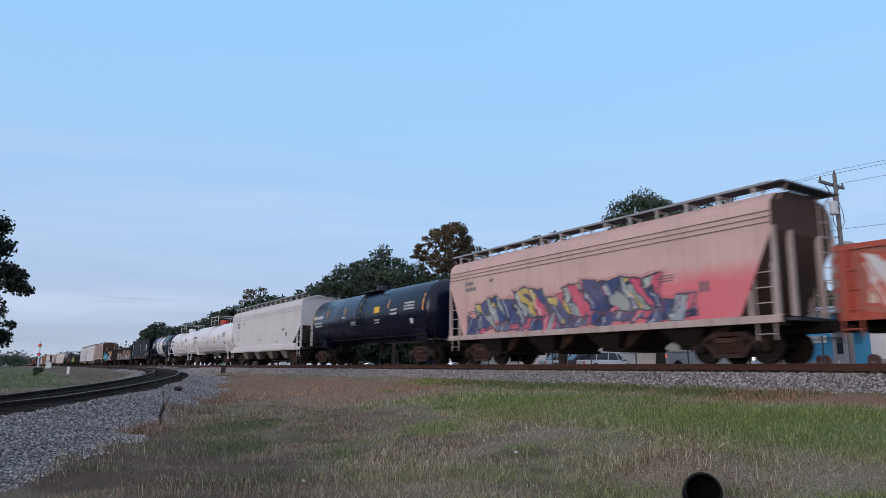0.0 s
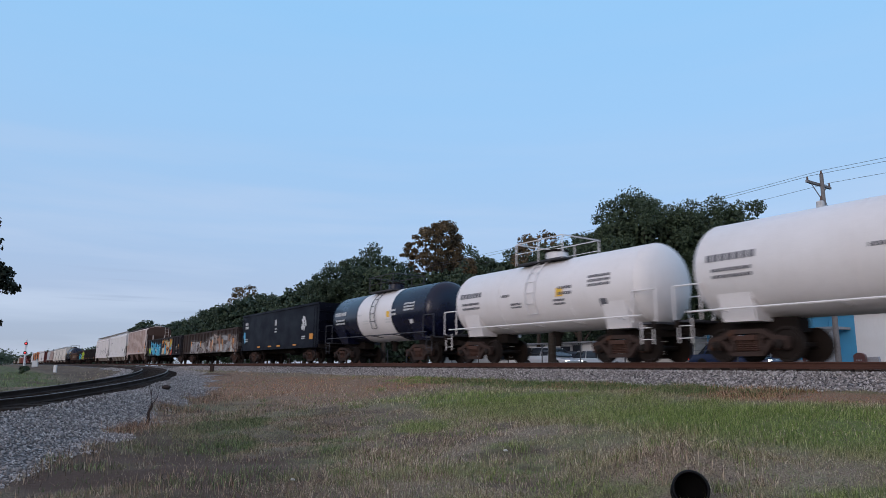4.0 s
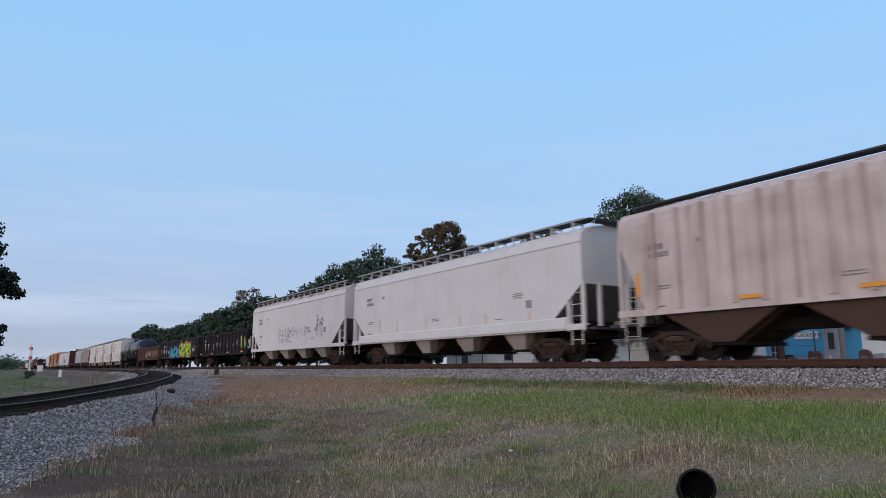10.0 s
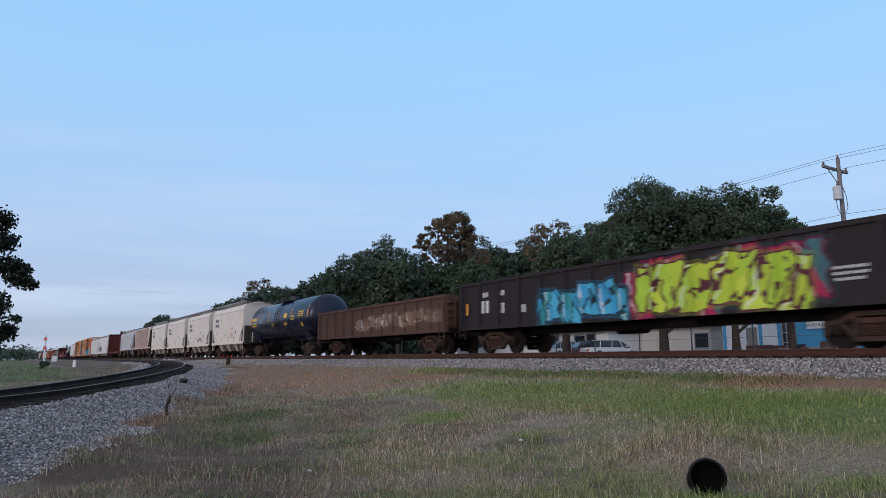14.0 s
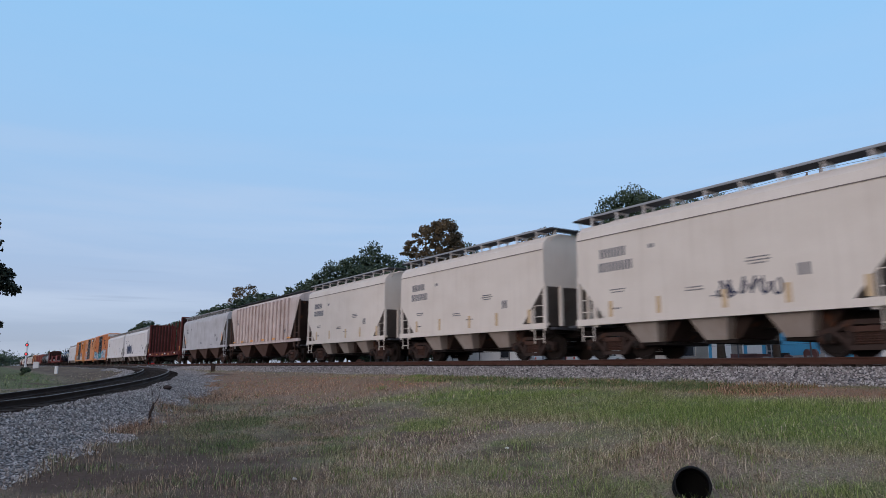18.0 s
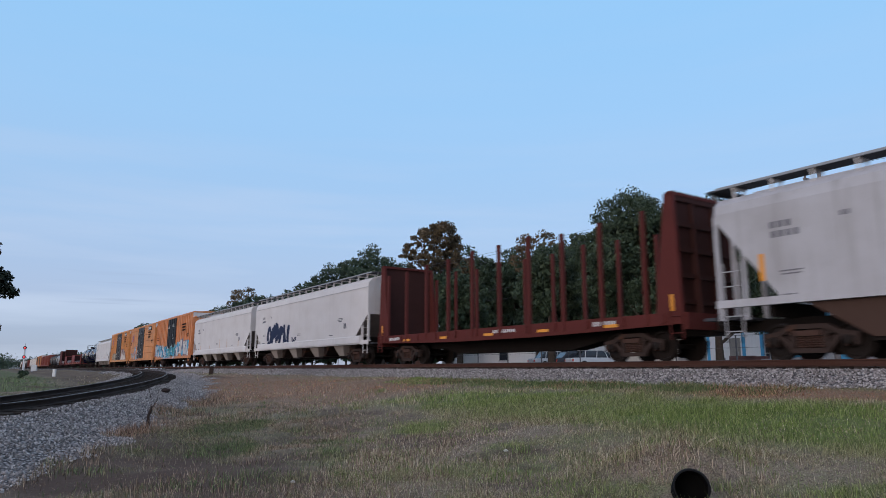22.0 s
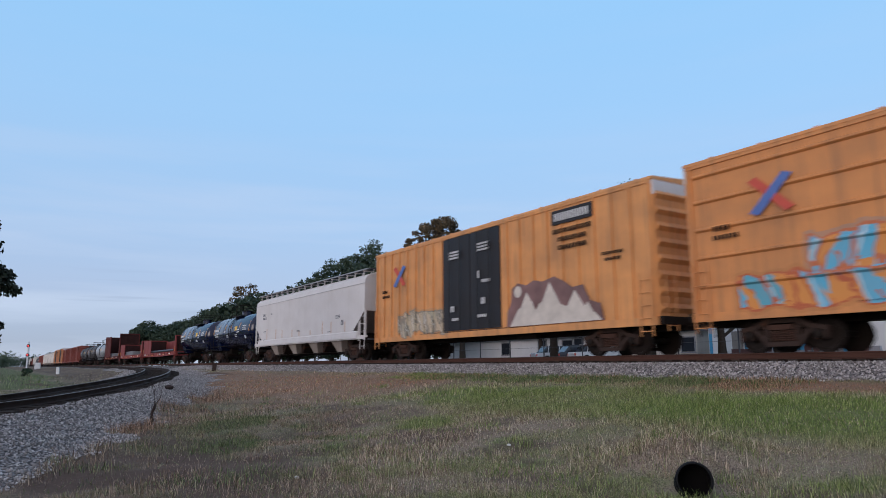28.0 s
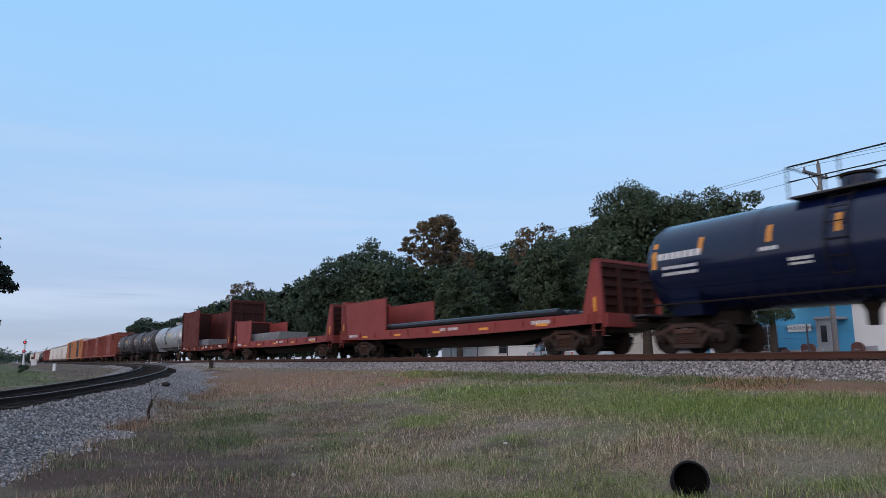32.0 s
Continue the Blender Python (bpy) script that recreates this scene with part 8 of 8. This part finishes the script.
def culvert():
    """End of a corrugated black plastic drain pipe."""
    pipe = tagged(new("drain_pipe"), "black corrugated plastic drain pipe end in the grass", "drain pipe")
    pipe.matrix_basis = pose(2.38, 6.55, 0.365, -13, 0, -17) @ Matrix.Scale(0.94, 4)
    m = plain("black_pipe_plastic", (0.006, 0.006, 0.007), 0.6, 0, 0.3, 8)
    bm = bmesh.new()
    out = []
    for i in range(46):
        y = 0.95 * i / 45
        out.append((y, 0.170 + 0.014 * (1 if (i // 2) % 2 else 0)))
    n = 40
    rings = []
    for y, r in out + [(y, 0.158) for y, r in out[::-1]]:
        rings.append([bm.verts.new((r * math.cos(2 * math.pi * i / n), y, r * math.sin(2 * math.pi * i / n))) for i in range(n)])
    for u, w in zip(rings, rings[1:] + rings[:1]):
        for i in range(n):
            bm.faces.new((u[i], u[(i + 1) % n], w[(i + 1) % n], w[i]))
    part("pipe_wall", bm, m, pipe)
    # added black plug that stands in for the shade inside the pipe
    part("silt", lathe(bmesh.new(), [(0.28, 0.160), (0.93, 0.160)], "y", 24), plain("pipe_inside_shade", (0.004, 0.004, 0.004), 0.95), pipe, "black plug added for the pipe's dark inside")


culvert()

# ---- grass and loose stones, too many to count ----
def blade_material():
    m, n, l, b = nodes_of("grass_blades")
    g = n.new("ShaderNodeNewGeometry")
    at = n.new("ShaderNodeAttribute")
    at.attribute_name = "green"
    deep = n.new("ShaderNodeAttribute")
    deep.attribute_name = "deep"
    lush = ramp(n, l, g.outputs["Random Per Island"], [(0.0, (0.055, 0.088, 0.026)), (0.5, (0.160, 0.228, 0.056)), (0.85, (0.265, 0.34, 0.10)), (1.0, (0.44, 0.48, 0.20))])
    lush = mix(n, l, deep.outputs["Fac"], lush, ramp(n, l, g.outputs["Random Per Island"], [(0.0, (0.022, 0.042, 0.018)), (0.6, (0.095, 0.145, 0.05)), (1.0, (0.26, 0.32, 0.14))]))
    dry = ramp(n, l, g.outputs["Random Per Island"], [(0.0, (0.05, 0.032, 0.025)), (0.5, (0.30, 0.212, 0.152)), (0.8, (0.57, 0.45, 0.33)), (1.0, (0.82, 0.70, 0.545))])
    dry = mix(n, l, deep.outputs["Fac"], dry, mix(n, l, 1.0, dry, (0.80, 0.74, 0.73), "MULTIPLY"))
    ap = n.new("ShaderNodeAttribute")
    ap.attribute_name = "parched"
    dry = mix(n, l, ap.outputs["Fac"], dry, mix(n, l, 1.0, dry, (0.98, 0.56, 0.38), "MULTIPLY"))
    l.new(mix(n, l, at.outputs["Fac"], dry, lush), b.inputs["Base Color"])
    b.inputs["Roughness"].default_value = 0.7
    b.inputs["Specular IOR Level"].default_value = 0.2
    return m


M_BLADE = blade_material()


def blades(rng, x, y, height, green, width, plain_blade=False):
    z, stone, oil = lie(x, y)
    keep = (stone < 0.55) & (oil < 0.5) & ~((np.abs(x - 2.5) < 0.28) & (y > 6.5) & (y < 7.3))
    x, y, z, height, green, width = (v[keep] for v in (x, y, z, height, green, width))
    n = len(x)
    t = rng.uniform(0, 2 * math.pi, n)
    lean = np.where(rng.random_sample(n) < 0.18, rng.uniform(0.9, 2.2, n), rng.uniform(0.05, 0.6, n)) * height
    lt = rng.uniform(0, 2 * math.pi, n)
    wx, wy = np.cos(t) * width, np.sin(t) * width
    lx, ly = np.cos(lt) * lean, np.sin(lt) * lean
    z = z - 0.02
    v = np.stack([np.stack([x - wx, y - wy, z], -1), np.stack([x + wx, y + wy, z], -1),
                  np.stack([x + lx * 0.35 + wx * 0.7, y + ly * 0.35 + wy * 0.7, z + height * 0.6], -1), np.stack([x + lx * 0.35 - wx * 0.7, y + ly * 0.35 - wy * 0.7, z + height * 0.6], -1),
                  np.stack([x + lx, y + ly, z + height], -1)], 1).reshape(-1, 3)
    if plain_blade:
        v = v.reshape(n, 5, 3)[:, [0, 1, 4]].reshape(-1, 3)
        return v, np.arange(n * 3).reshape(-1, 3), np.repeat(green, 3), keep
    k = np.arange(n)[:, None] * 5
    f = np.concatenate([k + [0, 1, 2], k + [0, 2, 3], k + [3, 2, 4]], 0)
    return v, f, np.repeat(green, 5), keep


def make_grass():
    rng = np.random.RandomState(21)
    vs, fs, gs, ds, base = [], [], [], [], 0

    def add(v, f, g, k, r=None):
        nonlocal base
        ds.append(np.zeros(len(v)) if r is None else np.repeat(r[k], len(v) // max(1, k.sum())))
        vs.append(v)
        fs.append(f + base)
        gs.append(g)
        base += len(v)
    # the turf, thinning with distance
    for lo, hi, count, hgt, wid in ((3.2, 9, 300000, 0.040, 0.0030), (9, 17, 360000, 0.045, 0.0055), (17, 34, 190000, 0.055, 0.010), (34, 60, 24000, 0.09, 0.02)):
        d = lo + (hi - lo) * rng.random_sample(count) ** 0.8
        ang = rng.uniform(-0.66, 0.66, count)
        x, y = d * np.tan(ang), d
        a, q = along(x, y)
        p = vnoise(a, q, 1.4, 21) * 0.5 + vnoise(a, q, 0.45, 22) * 0.5
        g = greenness(a, q)
        g = np.where(rng.random_sample(count) < 0.08, 1 - g, g) + rng.normal(size=count) * 0.10
        thin = np.maximum(np.clip((p - 0.2) * 4, 0.5, 1), ovals(a, q, STRAW_SPOTS)) * (1 - 0.9 * bareness(a, q))
        keep = (q > 3.3) & (rng.random_sample(count) < thin)
        h = hgt * rng.gamma(4, 0.25, count) * (0.45 + 1.1 * p) * (1 + 0.5 * np.clip(g, 0, 1)) * (1 - 0.45 * np.clip(dryness(a, q), 0, 1))
        add(*blades(rng, x[keep], y[keep], h[keep], np.clip(g[keep], 0, 1), np.full(keep.sum(), wid), True), dryness(a, q)[keep])
    # tufts: tall dry stalks and green weeds
    for i in range(420):
        d = 4.2 + 20 * rng.random_sample() ** 1.3
        ang = rng.uniform(-0.62, 0.62)
        x0, y0 = d * math.tan(ang), d
        a, q = along(x0, y0)
        if q < 4:
            continue
        g = float(greenness(np.array(a), np.array(q)))
        green = rng.random_sample() < 0.45 + 0.35 * g
        n = rng.randint(35, 110)
        r = rng.uniform(0.08, 0.28)
        x, y = x0 + rng.normal(size=n) * r, y0 + rng.normal(size=n) * r
        h = (rng.uniform(0.07, 0.15) if green else rng.uniform(0.08, 0.17)) * rng.uniform(0.5, 1.2, n)
        add(*blades(rng, x, y, h, np.full(n, 0.9 if green else 0.04), np.full(n, 0.004 if green else 0.0028)))
    # low weeds along the foot of the ballast
    for i in range(520):
        a0, q0 = rng.uniform(-5.0, 11.0), 3.45 + 1.5 * rng.random_sample() ** 1.3
        x0, y0 = spot(a0, q0)
        n = rng.randint(20, 50)
        x, y = x0 + rng.normal(size=n) * 0.16, y0 + rng.normal(size=n) * 0.16
        green = rng.random_sample() < (0.8 if a0 > -3.0 else 0.25)
        add(*blades(rng, x, y, rng.uniform(0.07, 0.15) * rng.uniform(0.5, 1.2, n), np.full(n, 0.95 if green else 0.1), np.full(n, 0.009), True), np.full(n, 0.0 if green else 0.5))
    # the long green blades at the camera's feet and the dry fringe of the ballast
    for px, dist, n, hh, gg, r in ((640, 5.6, 130, 0.34, 0.95, 0.16), (600, 5.9, 70, 0.26, 0.9, 0.15), (1226, 6.12, 420, 0.30, 0.9, 0.20), (1290, 5.7, 520, 0.24, 0.9, 0.5), (1150, 5.9, 460, 0.24, 0.9, 0.4), (1420, 6.0, 460, 0.22, 0.85, 0.5), (430, 8.2, 220, 0.22, 0.9, 0.4), (470, 9.0, 160, 0.2, 0.9, 0.4),
                                  (205, 13.6, 420, 0.42, 0.0, 0.32), (240, 14.6, 420, 0.44, 0.0, 0.34), (262, 16.5, 300, 0.40, 0.0, 0.4), (345, 23, 500, 0.5, 0.0, 0.6), (320, 20, 420, 0.44, 0.0, 0.5), (372, 27, 420, 0.5, 0.0, 0.8), (140, 11.2, 420, 0.36, 0.05, 0.5), (80, 9.6, 300, 0.30, 0.1, 0.45), (430, 24, 500, 0.4, 0.0, 1.0), (560, 25, 500, 0.36, 0.0, 1.4),
                                  (1205, 7.4, 120, 0.3, 0.05, 0.35), (760, 9.5, 160, 0.24, 0.05, 0.5), (1120, 9, 200, 0.24, 0.1, 0.7), (720, 18, 200, 0.34, 0.05, 0.9)):
        x0, y0 = from_view(px, dist)
        x, y = x0 + rng.normal(size=n) * r, y0 + rng.normal(size=n) * r
        add(*blades(rng, x, y, 0.62 * hh * rng.uniform(0.4, 1.15, n), np.clip(gg + rng.normal(size=n) * 0.08, 0, 1), np.full(n, 0.0045)), np.full(n, 0.3 if gg < 0.04 else 0.0))
    pv = np.concatenate(vs)
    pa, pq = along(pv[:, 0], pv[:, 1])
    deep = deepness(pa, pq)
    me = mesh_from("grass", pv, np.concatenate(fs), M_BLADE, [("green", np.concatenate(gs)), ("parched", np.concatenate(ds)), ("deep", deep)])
    tagged(new("grass", me), "short patchy grass, green in places and dry elsewhere", "grass", kind="stuff")


make_grass()


def stone_material():
    m, n, l, b = nodes_of("crushed_ballast")
    g = n.new("ShaderNodeNewGeometry")
    c = ramp(n, l, g.outputs["Random Per Island"], [(0.0, (0.06, 0.054, 0.052)), (0.3, (0.25, 0.23, 0.222)), (0.65, (0.49, 0.455, 0.435)), (1.0, (0.86, 0.81, 0.78))])
    t = tex(n, l, "noise", 30, detail=3)
    l.new(mix(n, l, t.outputs["Fac"], c, (0.2, 0.17, 0.16)), b.inputs["Base Color"])
    b.inputs["Roughness"].default_value = 0.9
    return m


M_BALLAST = stone_material()


def make_ballast():
    rng = np.random.RandomState(33)
    # along the near shoulder of the main line, and all over the branch's bed
    n1, n2 = 54000, 66000
    a = -24 + 80 * rng.random_sample(n1) ** 1.5
    q = rng.uniform(1.0, 3.7, n1)
    x1, y1 = C0X + a * UX - q * NX, C0Y + a * UY - q * NY
    s = -46 + 70 * rng.random_sample(n2) ** 0.9
    bx, by, bh, bz = branch(s)
    off = np.where(rng.random_sample(n2) < 0.12, rng.uniform(-2.3, -1.3, n2), rng.uniform(1.3, 4.9, n2))
    x2, y2 = bx + off * np.cos(bh), by - off * np.sin(bh)
    x, y = np.concatenate([x1, x2]), np.concatenate([y1, y2])
    z, stone = land(x, y)
    keep = (stone > 0.12) & (y > 1)
    x, y, z = x[keep], y[keep], z[keep]
    n = len(x)
    base = np.array([[1, 0, 0], [0, 1, 0], [-1, 0, 0], [0, -1, 0], [0, 0, 1], [0, 0, -1]], float)
    tri = np.array([[0, 1, 4], [1, 2, 4], [2, 3, 4], [3, 0, 4], [1, 0, 5], [2, 1, 5], [3, 2, 5], [0, 3, 5]])
    r = rng.uniform(0.016, 0.038, n) * np.where(along(x, y)[1] > 4.2, 0.78, 1.0)
    v = base[None] * (r[:, None, None] * rng.uniform(0.6, 1.35, (n, 6, 1)))
    v = v + rng.normal(size=(n, 6, 3)) * r[:, None, None] * 0.25
    t = rng.uniform(0, 2 * math.pi, n)
    u = rng.uniform(-0.8, 0.8, n)
    c, sn = np.cos(t)[:, None], np.sin(t)[:, None]
    vx, vy, vz = v[..., 0] * c - v[..., 1] * sn, v[..., 0] * sn + v[..., 1] * c, v[..., 2]
    c, sn = np.cos(u)[:, None], np.sin(u)[:, None]
    vx, vz = vx * c - vz * sn, vx * sn + vz * c
    v = np.stack([vx + x[:, None], vy + y[:, None], vz + z[:, None] + (r * 0.35)[:, None]], -1).reshape(-1, 3)
    f = (np.arange(n)[:, None, None] * 6 + tri[None]).reshape(-1, 3)
    tagged(new("ballast_stones", mesh_from("ballast_stones", v, f, M_BALLAST)), "loose grey crushed stone on the track beds", "ballast", kind="stuff")


make_ballast()




def motions():
    """The whole train rolls towards the camera and past it; cars drive on the road behind."""
    turn = math.degrees(math.atan2(-UY, -UX))
    for car, s0 in CARS:
        rows = []
        for t in (0, 4, 8, 12, 16, 20, 24, 28, 32):
            s = s0 - SPEED * t + SLOWING * t * t
            rows.append((t, pose(*spot(s, 0), BODY_Z, 0, 0, turn)))
        walk(car, rows)
    for car, q, a0, speed, towards in ROAD_CARS:
        rows = []
        for t in (0, 8, 16, 24, 32):
            x, y = spot(a0 - speed * t if towards else a0 + speed * t, q)
            rows.append((t, pose(x, y, 1.49, 0, 0, turn if towards else turn + 180)))
        walk(car, rows)
    # every axle turns with the ground it covers: the first of each pair is keyed, the rest turn with it
    first = {}
    for wheel, x in WHEELS:
        if x not in first:
            walk(wheel, [(k / FPS, pose(x, 0, 0.457, 0, math.degrees(SPEED / 0.457 * k / FPS) % 360, 0)) for k in range(32 * FPS + 1)])
            first[x] = wheel.animation_data
        else:
            wheel.rotation_mode = "QUATERNION"
            keys = wheel.animation_data_create()
            keys.action = first[x].action
            keys.action_slot = first[x].action_slot


motions()
